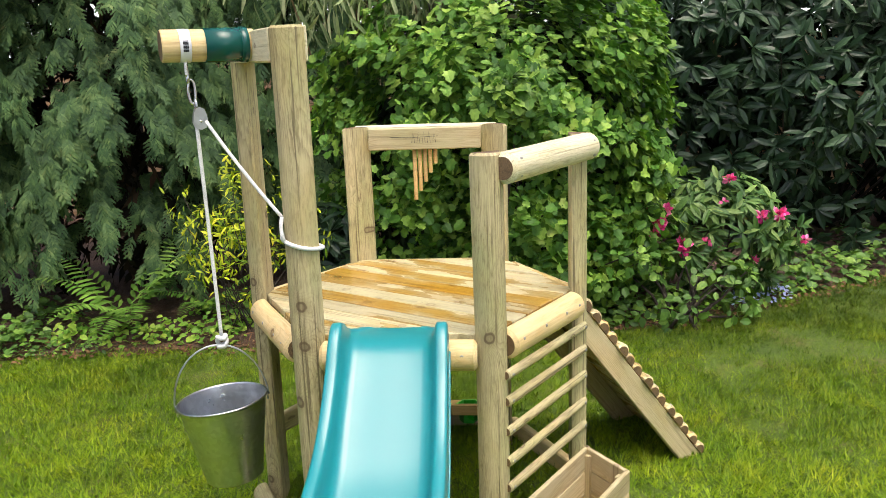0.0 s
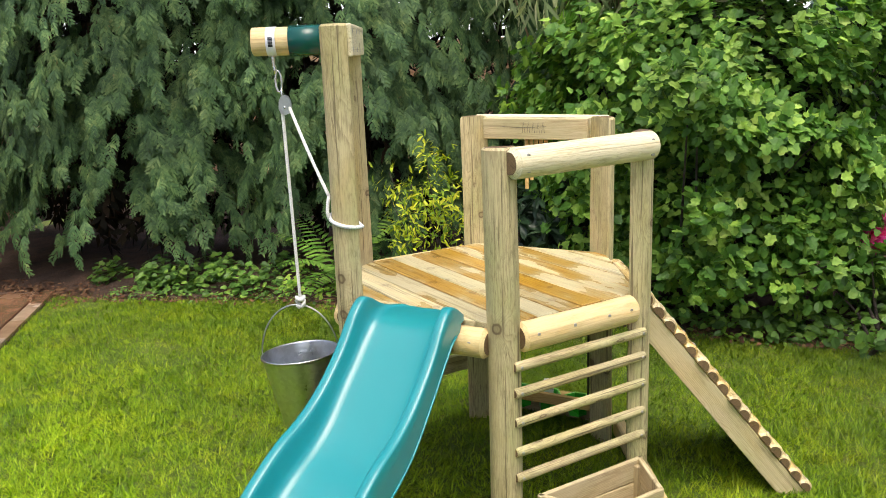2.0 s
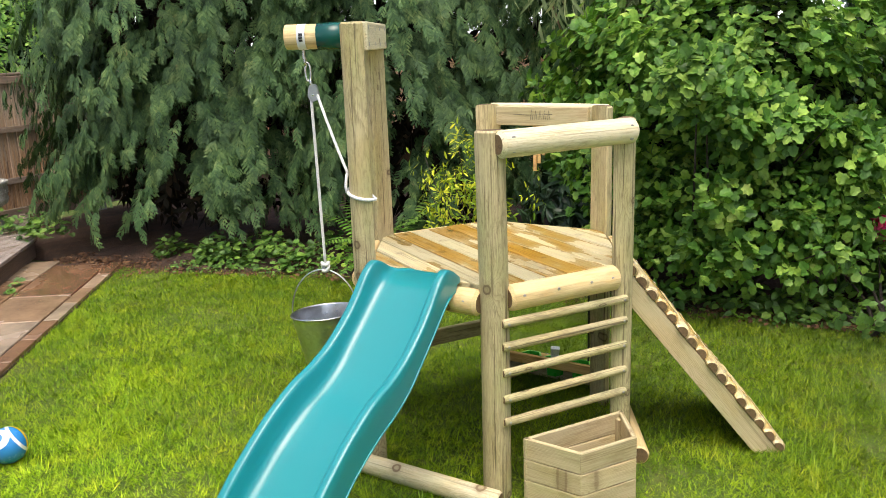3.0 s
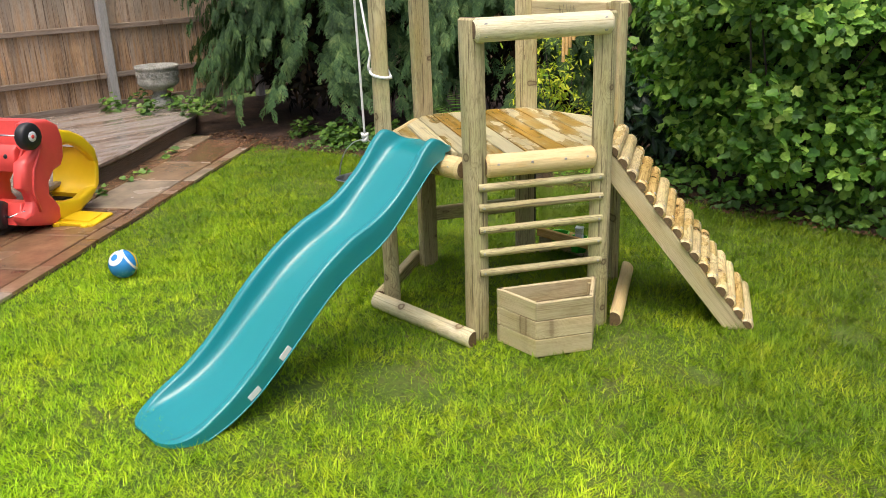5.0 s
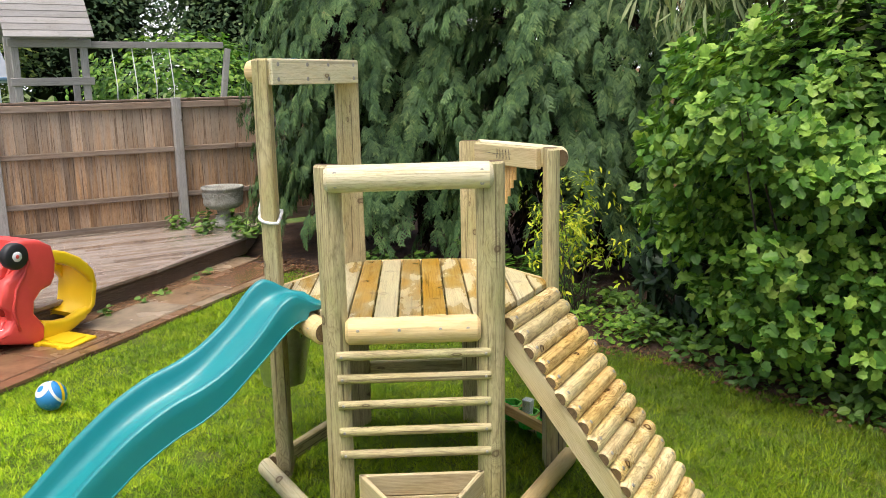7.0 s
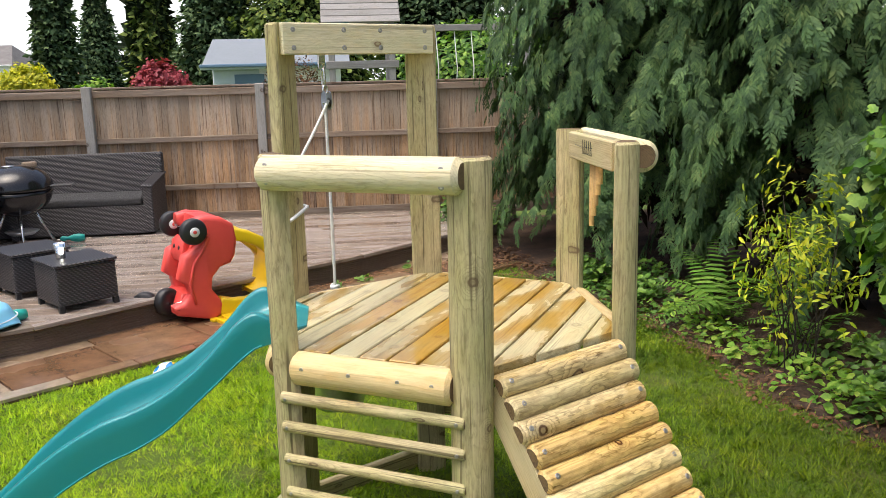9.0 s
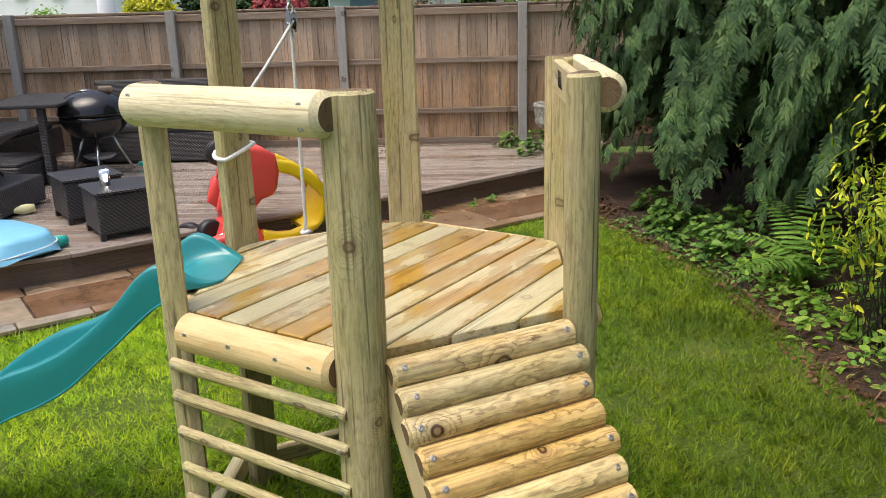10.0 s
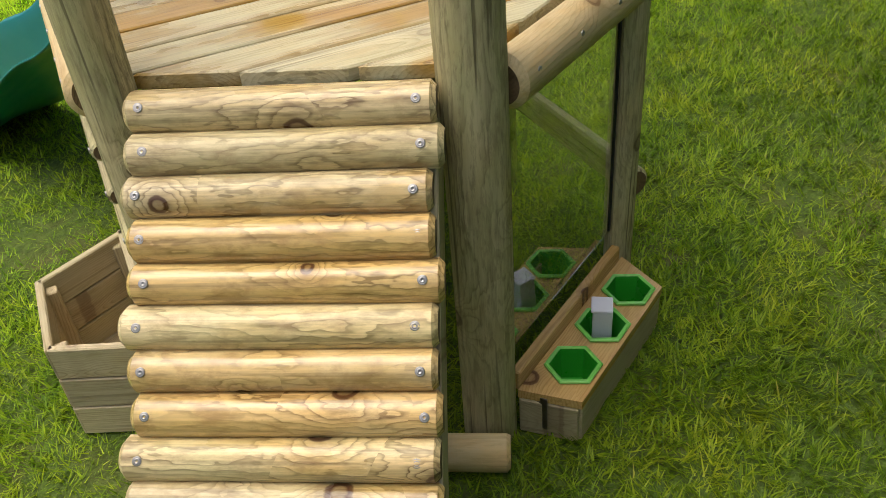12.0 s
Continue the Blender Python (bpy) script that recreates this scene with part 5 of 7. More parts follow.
def bush(name, centre, radii, count, per, templates, material, size, seed, label, category="shrub", up=0.5, spread=0.06, depth=0.3, rough=0.22, stems=14, face=None, group="", droop=0.0, base_z=0.03, gap=-0.28, hole=4.2, stem_r=0.014, undercut=0.0):
    """A shrub: stems, and clusters of leaves over an uneven shell with gaps."""
    rng = np.random.default_rng(seed)
    plant = thing(name, (centre[0], centre[1], 0), label, category, group)
    c, rad = np.array(centre), np.array(radii)
    O, X, Z, S = [], [], [], []
    ends = []
    made = 0
    while made < count:
        d = unit(rng.normal(0, 1, 3))
        if face is not None and np.dot(d, face) < -0.25:
            continue
        if d[2] < -0.75:
            continue
        lump = 1 + rough * noise.noise(Vector(d * 2.3) + Vector((seed, 0, 0))) + 0.5 * rough * noise.noise(Vector(d * 6) + Vector((seed, 3, 0)))
        # leave hollows
        if noise.noise(Vector(d * hole) + Vector((seed * 2, 7, 1))) < gap:
            if rng.random() < 0.6:
                continue
            lump -= 0.35
        q = c + d * rad * (lump - depth * rng.random() ** 2)
        if undercut and d[2] < 0.1:
            q[:2] = c[:2] + (q[:2] - c[:2]) * (1 - undercut * (0.1 - d[2]))
        made += 1
        if q[2] < base_z:
            q[2] = base_z + rng.random() * 0.08
        if made % max(1, count // stems) == 0:
            ends.append(tuple(q))
        n = unit(d / rad)
        for j in range(per):
            a = rng.random() * 6.283
            t1 = unit(np.cross(n, np.array([0.3, 0.2, 1])))
            t2 = np.cross(n, t1)
            lat = t1 * math.cos(a) + t2 * math.sin(a)
            O.append(q + lat * spread * rng.random() + rng.normal(0, spread * 0.4, 3))
            X.append(lat + n * rng.uniform(0.0, 0.8) + np.array([0, 0, -droop - 0.2 * rng.random()]))
            Z.append(n * rng.uniform(0.4, 1) + np.array([0, 0, up + 0.5 * rng.random()]) + rng.normal(0, 0.3, 3))
            S.append(size * rng.uniform(0.6, 1.15))
    me = scatter("foliage", templates, np.array(O), np.array(X), np.array(Z), np.array(S), rng)
    part("foliage", me, material, plant, m=Matrix.Identity(4))
    root = [(centre[0] + rng.normal(0, 0.08), centre[1] + rng.normal(0, 0.08), 0.0) for _ in ends]
    branches("stem", plant, rng, root, ends, stem_r, 0.0025)
    return plant


def fern(loc, seed, fronds, size, label):
    rng = np.random.default_rng(seed)
    O, X, Z, S = [], [], [], []
    for a, lift in fronds:
        d = np.array([math.cos(radians(a)), math.sin(radians(a)), 0])
        side = np.array([-d[1], d[0], 0])
        for j in range(22):
            s = j / 22
            p = np.array(loc) + d * size * s + np.array([0, 0, size * (lift * s - 0.75 * s * s)])
            slope = np.array([0, 0, lift - 1.5 * s])
            for sg in (-1, 1):
                O.append(p)
                X.append(side * sg + d * 0.35 + slope * 0.2 + rng.normal(0, 0.06, 3))
                Z.append(np.array([0, 0, 1.0]) - d * slope[2] * 0.5)
                S.append(size * 0.34 * (1 - s) ** 0.75 * min(1, s * 4 + 0.35))
    plant = thing("fern", loc, label, "fern")
    part("fronds", scatter("fronds", [leaf_lance(0.2, 0.15)], np.array(O), np.array(X), np.array(Z), np.array(S), rng), FERN, plant, m=Matrix.Identity(4))


def ground_plants(name, spots, count, templates, material, size, seed, label, height=0.14, ground=0.0):
    """Low leafy plants over a patch: each leaf on a short stalk."""
    rng = np.random.default_rng(seed)
    O, X, Z, S = [], [], [], []
    for i in range(count):
        x, y, r = spots[rng.integers(0, len(spots))]
        a, q = rng.random() * 6.283, math.sqrt(rng.random()) * r
        h = height * (1 - (q / r) ** 2) * rng.uniform(0.35, 1.0) + 0.015 + ground
        O.append((x + q * math.cos(a), max(y + q * math.sin(a), bed_y(x) - 0.06) if x > -4.3 and y > 4 else y + q * math.sin(a), h))
        b = rng.random() * 6.283
        X.append((math.cos(b), math.sin(b), rng.uniform(-0.4, 0.15)))
        Z.append((rng.normal(0, 0.35), -0.4 + rng.normal(0, 0.35), 1.0))
        S.append(size * rng.uniform(0.55, 1.15))
    plant = solo(name, scatter(name, templates, np.array(O), np.array(X), np.array(Z), np.array(S), rng), material, label, "plants", kind="stuff")
    return plant


def build_plants():
    conifer((-4.55, 5.55, 0), 1.85, 7.5, 1, "large weeping cypress with drooping grey-green sprays by the fence", (-175, -15), 222, base=0.3)
    conifer((-2.75, 6.3, 0), 1.6, 7.5, 2, "weeping cypress with drooping dark green sprays behind the ferns", (-165, -10), 200, base=0.25)
    conifer((-1.1, 7.2, 0), 1.6, 7.0, 3, "weeping cypress half hidden behind the bamboo", (-150, -30), 80, base=0.3)
    bush("currant_bush", (0.22, 5.46, 1.15), (1.14, 1.05, 1.2), 2300, 8, LOBED, CURRANT, 0.066, 11, "large flowering currant with fresh lobed light green leaves", spread=0.07, face=np.array([0, -1, 0.2]), stems=60, rough=0.3, up=0.9, gap=0.03, hole=3.4, base_z=0.12, depth=0.4, undercut=0.1)
    bush("currant_bush", (0.35, 5.15, 0.5), (0.95, 0.5, 0.5), 230, 8, LOBED, CURRANT, 0.066, 23, "low leafy currant shoots at the bed edge", spread=0.07, face=np.array([0.3, -1, 0.2]), stems=24, rough=0.4, up=0.8, gap=-0.1, hole=3.0, base_z=0.1, depth=0.5)
    # filler leaves whose near-black colour paints the shade inside the currant
    bush("inner_currant", (0.22, 5.6, 1.05), (0.85, 0.65, 0.95), 420, 7, LOBED, SHADED_LEAF, 0.08, 17, "inner growth of the flowering currant with depth shade painted dark", face=np.array([0, -1, 0.2]), stems=20)
    bush("dark_rhododendron", (3.1, 7.6, 1.5), (2.4, 1.2, 2.0), 1800, 9, LANCE, RHODO, 0.175, 12, "tall dark glossy rhododendron at the back of the garden", up=0.3, spread=0.02, face=np.array([-0.2, -1, 0.1]), stems=24, droop=0.25, depth=0.6)
    # filler leaves, shade painted into their colour, closing gaps before the fence
    bush("inner_rhododendron", (3.3, 8.0, 1.3), (3.0, 0.5, 2.1), 900, 8, LANCE, SHADED_LEAF, 0.26, 19, "inner growth of the dark rhododendron with depth shade painted dark", face=np.array([0, -1, 0.1]), stems=8, gap=-0.9, spread=0.1, depth=0.2)
    bush("pink_rhododendron", (1.62, 5.62, 0.42), (0.58, 0.45, 0.45), 210, 9, LANCE, RHODO_LIGHT, 0.125, 13, "small rhododendron with pink flowers opening", up=0.3, spread=0.015, face=np.array([0, -1, 0.3]), stems=12, droop=0.35)
    bush("golden_shrub", (-1.42, 4.85, 0.62), (0.4, 0.26, 0.44), 120, 8, LANCE, YELLOW_GREEN, 0.055, 14, "loose golden-yellow leaved shrub behind the tower", spread=0.05, stems=20, rough=0.7, depth=0.7, stem_r=0.004)
    bush("laurel_shrub", (-0.75, 5.35, 0.45), (0.4, 0.32, 0.4), 110, 8, LANCE, RHODO, 0.16, 15, "low dark laurel with long leaves", spread=0.02, stems=10, droop=0.2)
    bush("maple_sapling", (3.45, 6.3, 1.98), (0.34, 0.16, 0.28), 34, 5, LOBED, LIMELEAF, 0.12, 18, "lime green maple shoots in front of the dark rhododendron", spread=0.08, stems=6, stem_r=0.008, depth=0.7)
    bush("leafy_seedlings", (1.35, 5.0, 0.22), (0.5, 0.3, 0.3), 90, 5, OVAL, IVY, 0.07, 16, "heart-leaved saplings growing at the bed edge", spread=0.05, stems=16)
    # flowers of the pink rhododendron
    rng = np.random.default_rng(21)
    for (x, y, z), s, n in (((1.2, 5.2, 0.58), 0.085, 60), ((1.4, 5.18, 0.44), 0.055, 34), ((1.7, 5.3, 0.86), 0.035, 18), ((1.9, 5.25, 0.62), 0.045, 24), ((2.03, 5.3, 0.62), 0.045, 24), ((1.28, 5.2, 0.68), 0.04, 18), ((1.55, 5.2, 0.47), 0.03, 16), ((2.2, 5.3, 0.45), 0.03, 14), ((1.85, 5.2, 0.34), 0.03, 14), ((1.66, 5.25, 0.72), 0.025, 10)):
        d = unit(rng.normal(0, 1, (n, 3)) + np.array([0, -0.6, 0.4]))
        me = scatter("blossom", OVAL, np.array([x, y, z]) + d * s * 0.25, d, rng.normal(0, 1, (n, 3)), rng.uniform(0.8, 1.3, n) * s, rng)
        solo("rhododendron_blossom", me, PINK, "bright pink rhododendron flower truss", "flower", "pink rhododendron flowers")
    # bamboo
    bam = thing("bamboo_clump", (-0.6, 6.6, 0), "bamboo clump with brown canes and pale drooping leaves", "bamboo")
    starts, O, X = [], [], []
    for i in range(46):
        x, y = rng.uniform(-1.25, 0.3), rng.uniform(6.3, 6.9)
        lean = rng.normal(0, 0.12, 2)
        pts = [(x + lean[0] * s, y + lean[1] * s - 0.1 * s * s, s) for s in np.linspace(0, 2.9, 7)]
        part("cane", tube(pts, 0.012, 6, taper=0.005), CANE, bam, m=Matrix.Identity(4))
        for j in range(40):
            s = rng.uniform(1.8, 3.0)
            O.append((x + lean[0] * s + rng.normal(0, 0.22), y + lean[1] * s - 0.1 * s * s - abs(rng.normal(0, 0.22)), s + rng.normal(0, 0.1)))
            X.append((rng.normal(0, 0.6), -0.4 + rng.normal(0, 0.5), -0.7 - rng.random()))
    # arching tips that hang forward over the currant
    for i in range(14):
        a = Vector((rng.uniform(-1.0, -0.1), 6.4, 1.6))
        b = Vector((rng.uniform(-1.0, -0.2), rng.uniform(4.85, 5.4), rng.uniform(2.0, 2.6)))
        top = a.lerp(b, 0.5) + Vector((0, 0, 1.0))
        bow = [a.lerp(top, s).lerp(top.lerp(b, s), s) for s in (k / 8 for k in range(9))]
        part("cane", tube(bow, 0.006, 6, taper=0.002), CANE, bam, m=Matrix.Identity(4))
        for j in range(34):
            q = bow[rng.integers(4, 9)]
            O.append((q.x + rng.normal(0, 0.1), q.y + rng.normal(0, 0.1), q.z + rng.normal(0, 0.08)))
            X.append((rng.normal(0, 0.5), -0.3 + rng.normal(0, 0.4), -0.6 - rng.random()))
    O, X = np.array(O), np.array(X)
    me = scatter("leaves", [leaf_lance(0.13, 0.35)], O, X, rng.normal(0, 0.5, O.shape) + np.array([0, -0.5, 0.6]), rng.uniform(0.12, 0.22, len(O)), rng)
    part("leaves", me, BAMBOO_LEAF, bam, m=Matrix.Identity(4))
    fern((-2.25, 4.9, 0.08), 31, [(-160, 1.3), (-115, 1.0), (-60, 0.9), (-20, 1.35), (20, 1.5), (-85, 0.7), (170, 1.5), (60, 1.6)], 0.6, "bright green fern under the conifers")
    fern((-1.75, 5.1, 0.08), 32, [(-150, 1.1), (-100, 0.9), (-40, 1.1), (10, 1.3)], 0.42, "smaller green fern beside the golden shrub")
    ground_plants("bright_ground_cover", [(-2.15, 4.68, 0.16), (-1.85, 4.7, 0.18), (-2.45, 4.62, 0.14), (-1.5, 4.85, 0.15), (-1.25, 4.9, 0.15), (-1.0, 4.9, 0.12)], 420, OVAL, LIMELEAF, 0.058, 41, "bright green low leafy plants along the bed", 0.15)
    ground_plants("ivy_ground_cover", [(-3.1, 4.5, 0.22), (-2.8, 4.55, 0.2), (-3.4, 4.35, 0.16), (-3.6, 4.3, 0.12), (-3.7, 4.5, 0.24), (-3.35, 4.75, 0.28), (-2.8, 4.95, 0.28), (-4.1, 4.35, 0.18)], 1300, LOBED, IVY, 0.058, 42, "ivy and leafy ground cover by the lawn edge", 0.22)
    ground_plants("seedling_patch", [(-2.5, 4.75, 0.2), (-1.95, 4.66, 0.16), (-1.55, 4.68, 0.16), (-1.15, 4.74, 0.18), (-0.85, 4.85, 0.18), (-1.7, 4.95, 0.2)], 520, OVAL, LIMELEAF, 0.05, 49, "fresh green seedlings and herbs between the ferns", 0.2)
    ground_plants("edge_herbs", [(x, bed_y(x) + 0.08, 0.12) for x in np.linspace(-3.7, -2.3, 8)], 420, OVAL, IVY, 0.032, 53, "small herbs and clover creeping along the lawn edge", 0.07)
    ground_plants("bed_edge_herbs", [(x, bed_y(x) + 0.1, 0.13) for x in np.linspace(0.5, 2.3, 10)], 520, OVAL, LIMELEAF, 0.042, 54, "yellow-green herbs and clover at the foot of the currant", 0.09)
    ground_plants("corner_litter", [(-4.45, 4.0, 0.25), (-4.1, 4.2, 0.3), (-3.7, 4.3, 0.25), (-4.8, 3.95, 0.2), (-4.3, 3.75, 0.15)], 900, OVAL, LITTER, 0.045, 52, "brown dead leaves heaped at the end of the path", 0.03)
    ground_plants("dead_twigs", [(x, bed_y(x) + 0.22, 0.24) for x in np.linspace(-3.0, 1.4, 16)], 700, [leaf_lance(0.07, 0.1)], LITTER, 0.13, 51, "thin dead twigs lying on the bed", 0.05)
    ground_plants("bed_ground_cover", [(-0.7, 4.95, 0.2), (-0.3, 4.95, 0.2), (0.1, 4.95, 0.2), (0.5, 5.0, 0.2), (0.95, 5.05, 0.22), (1.3, 5.15, 0.22), (0.75, 4.95, 0.15), (-0.95, 5.1, 0.3), (-1.25, 5.2, 0.3), (-0.6, 5.2, 0.3), (-1.6, 5.25, 0.3)], 1500, OVAL, IVY, 0.075, 43, "dark green low plants under the currant", 0.2)
    ground_plants("far_ground_cover", [(2.3, 5.8, 0.25), (2.7, 6.1, 0.3), (3.1, 6.3, 0.3), (3.6, 6.6, 0.3), (2.5, 6.5, 0.4), (3.3, 7.0, 0.5)], 900, OVAL, IVY, 0.08, 44, "low leafy plants under the dark rhododendron", 0.2)
    ground_plants("blue_flowers", [(1.75, 5.3, 0.1), (1.95, 5.42, 0.12), (2.1, 5.5, 0.1)], 190, OVAL, BLUEPETAL, 0.034, 45, "small pale blue forget-me-not flowers", 0.13)
    ground_plants("leaf_litter", [(x, bed_y(x) + 0.3, 0.42) for x in np.linspace(-4.6, 2.6, 22)], 5200, OVAL, LITTER, 0.032, 46, "brown fallen leaves and twigs on the soil", 0.012)
    ground_plants("terrace_weeds", [(-5.75, 3.75, 0.22), (-5.5, 3.85, 0.22), (-6.0, 3.6, 0.2), (-6.1, 3.3, 0.12), (-5.3, 3.95, 0.18), (-5.1, 3.7, 0.1), (-4.95, 3.85, 0.12), (-5.6, 3.5, 0.1)], 330, LOBED, IVY, 0.062, 47, "ivy creeping over the corner of the terrace", 0.2, TERRACE_Z)
    ground_plants("path_weeds", [(-3.75, 2.42, 0.05), (-3.9, 2.6, 0.06), (-4.25, 2.98, 0.06), (-4.4, 3.12, 0.05), (-3.5, 2.1, 0.04)], 70, LOBED, IVY, 0.05, 48, "small weeds in the joint below the terrace", 0.1)


def build_grass():
    """Short blades over the visible lawn, one mesh."""
    rng = np.random.default_rng(50)
    n = 1250000
    x = rng.uniform(-4.3, 3.6, n)
    y = rng.uniform(-0.4, 6.0, n)
    n_off = (x + 1.42) * PATIO_N.x + (y - 0.3) * PATIO_N.y
    edge = np.interp(x, [p[0] for p in BED_EDGE], [p[1] for p in BED_EDGE])
    keep = (n_off < 0.0 + 0.02 * rng.random(n)) & (y < edge + rng.normal(0, 0.09, n))
    # thin bare patches
    px, py = x[keep], y[keep]
    bare = np.array([noise.noise((a * 1.7, b * 1.7, 9)) + 0.5 * noise.noise((a * 6, b * 6, 4)) for a, b in zip(px, py)])
    # the lawn is thin and mossy towards the shrubs
    moss = np.clip((0.85 * py + 0.4 * px - 2.6) / 1.6, 0, 1)
    thin = rng.random(len(px)) < np.clip(1.3 - 0.15 * moss - (0.9 + 0.5 * moss) * np.clip(bare, 0, 1) ** 0.8, 0.35, 1)
    for cx, cy, cr in ((0.3, 1.75, 0.3), (0.05, 1.45, 0.22), (0.95, 2.3, 0.16), (1.15, 2.65, 0.12), (-0.7, 2.0, 0.15), (-0.9, 3.6, 0.2)):
        d = np.hypot(px - cx, (py - cy) * 1.3) / cr
        thin &= rng.random(len(px)) < np.clip(d ** 1.5 * 0.8 + 0.12, 0, 1)
    px, py, bare = px[thin], py[thin], bare[thin]
    m = len(px)
    # tufts: blades of one tuft lean alike and are of a height
    tuft = np.array([noise.noise((a * 9, b * 9, 2)) + 0.7 * noise.noise((a * 23, b * 23, 6)) for a, b in zip(px, py)])
    swing = np.array([noise.noise((a * 14, b * 14, 11)) for a, b in zip(px, py)])
    a = swing * 9.0 + rng.normal(0, 1.1, m)
    lean = rng.uniform(0.35, 2.2, m)
    X = np.column_stack([np.cos(a) * lean, np.sin(a) * lean, np.ones(m)])
    Z = np.column_stack([np.cos(a), np.sin(a), -lean * 0.5])
    s = rng.uniform(0.02, 0.052, m) * (0.8 + 0.4 * rng.random(m)) * (1 - 0.3 * np.clip(bare, 0, 1)) * np.clip(1 + 0.22 * tuft, 0.65, 1.4)
    blade = (np.array([(0, -0.058, 0), (0, 0.058, 0), (1.0, 0, 0.15)]), np.array([(0, 1, 2)]))
    me = scatter("grass", [blade], np.column_stack([px, py, np.full(m, -0.003)]), X, Z, s, rng)
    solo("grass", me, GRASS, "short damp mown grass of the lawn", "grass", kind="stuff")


# ---- things on the terrace and the patio ----
def rattan_box(parent, name, size, at, rz=0.0, label=""):
    bm = box(*size, 0.012, segments=2)
    return part(name, bm, RATTAN, parent, label, m=pose(*at, 0, 0, rz))


def build_furniture():
    z0 = TERRACE_Z
    for i, (x, y, rz) in enumerate(((-3.01, 0.7, 38), (-3.435, 0.28, 40))):
        st = thing("rattan_stool", (x, y, z0), "square charcoal rattan stool on the wet terrace", "stool", "rattan stools")
        rattan_box(st, "body", (0.385, 0.385, 0.25), (x, y, z0 + 0.165), rz)
        part("top_panel", box(0.405, 0.405, 0.022, 0.006), RATTAN, st, m=pose(x, y, z0 + 0.301, 0, 0, rz))
        for sx in (-0.175, 0.175):
            for sy in (-0.175, 0.175):
                c = Matrix.Translation((x, y, z0)) @ pose(0, 0, 0, 0, 0, rz) @ Vector((sx, sy, 0.02))
                part("foot", box(0.035, 0.035, 0.05, 0.004), BLACK, st, m=pose(*c, 0, 0, rz))
    gl = thing("drinking_glass", (-2.98, 0.63, z0 + 0.312), "clear tumbler half full of water on a stool", "glass")
    part("tumbler", lathe([(0.0, 0.002), (0.028, 0.002), (0.036, 0.1), (0.0375, 0.1), (0.03, 0.0), (0.0, 0.0)], 24, False), GLASS, gl, m=Matrix.Translation((-2.98, 0.63, z0 + 0.313)))
    # sofa along the fence
    sofa = thing("rattan_sofa", (-5.85, -0.07, z0), "charcoal rattan sofa with grey seat cushion against the fence", "sofa", "rattan sofas")
    rattan_box(sofa, "base", (0.62, 1.36, 0.27), (-5.8, -0.07, z0 + 0.15))
    part("backrest", box(0.1, 1.5, 0.62, 0.02, segments=2), RATTAN, sofa, m=pose(-6.13, -0.07, z0 + 0.42, 0, -6, 0))
    for y, sg in ((0.64, 1), (-0.78, -1)):
        part("armrest", box(0.66, 0.09, 0.46, 0.015, segments=2), RATTAN, sofa, m=pose(-5.82, y, z0 + 0.25, 0, 0, 0))
        part("arm_top", box(0.68, 0.11, 0.022, 0.006), RATTAN, sofa, m=pose(-5.82, y + 0.005 * sg, z0 + 0.49, 0, 5, 0))
    part("cushion", box(0.56, 1.3, 0.075, 0.025, segments=3), CUSHION, sofa, "grey seat cushion", m=pose(-5.77, -0.07, z0 + 0.32))
    # corner sofa along the white wall
    s2 = thing("rattan_sofa", (-4.9, -1.6, z0), "long charcoal rattan sofa along the white wall", "sofa", "rattan sofas")
    rattan_box(s2, "base", (2.4, 0.7, 0.27), (-4.9, -1.55, z0 + 0.16))
    rattan_box(s2, "backrest", (2.4, 0.12, 0.66), (-4.9, -1.92, z0 + 0.43))
    rattan_box(s2, "armrest", (0.1, 0.7, 0.48), (-3.72, -1.56, z0 + 0.27))
    part("cushion", box(2.1, 0.58, 0.07, 0.02, segments=2), CUSHION, s2, "grey seat cushion", m=pose(-4.9, -1.5, z0 + 0.33))
    # dining table between them
    tb = thing("rattan_table", (-4.9, -0.75, z0), "dark rattan table with a pale glass top", "table")
    part("tabletop", box(1.1, 0.65, 0.03, 0.006), CUSHION, tb, m=pose(-5.0, -0.8, z0 + 0.66, 0, 0, 8))
    for sx in (-0.45, 0.45):
        for sy in (-0.24, 0.24):
            part("leg", box(0.06, 0.06, 0.64, 0.006), RATTAN, tb, m=pose(-5.0 + sx, -0.8 + sy, z0 + 0.32, 0, 0, 8))
    # two sun loungers, one back raised each way
    for x, y0, y1, hinge, tip, tip_z in ((-3.6, -1.95, -0.28, -1.0, -0.38, 0.56), (-4.45, -1.95, -0.6, -1.2, -1.9, 0.68)):
        lg = thing("sun_lounger", (x, (y0 + y1) / 2, z0), "low charcoal rattan sun lounger with its back raised", "sun lounger", "sun loungers")
        rattan_box(lg, "base", (0.62, y1 - y0, 0.2), (x, (y0 + y1) / 2, z0 + 0.12))
        d = Vector((0, tip - hinge, tip_z - 0.24))
        mid = Vector((x, (hinge + tip) / 2, z0 + (tip_z + 0.24) / 2))
        part("backrest", box(d.length, 0.6, 0.035, 0.01, segments=2), RATTAN, lg, m=basis(mid, d, (0, 0, 1)))
        for sx in (-0.22, 0.22):
            foot = Vector((x + sx, hinge + (tip - hinge) * 0.75, z0 + 0.22))
            part("strut", tube([foot, Vector((x + sx, hinge + (tip - hinge) * 0.55, z0 + 0.24 + (tip_z - 0.24) * 0.55))], 0.009, 6), BLACK, lg, m=Matrix.Identity(4))
        far = y0 if tip > hinge else y1
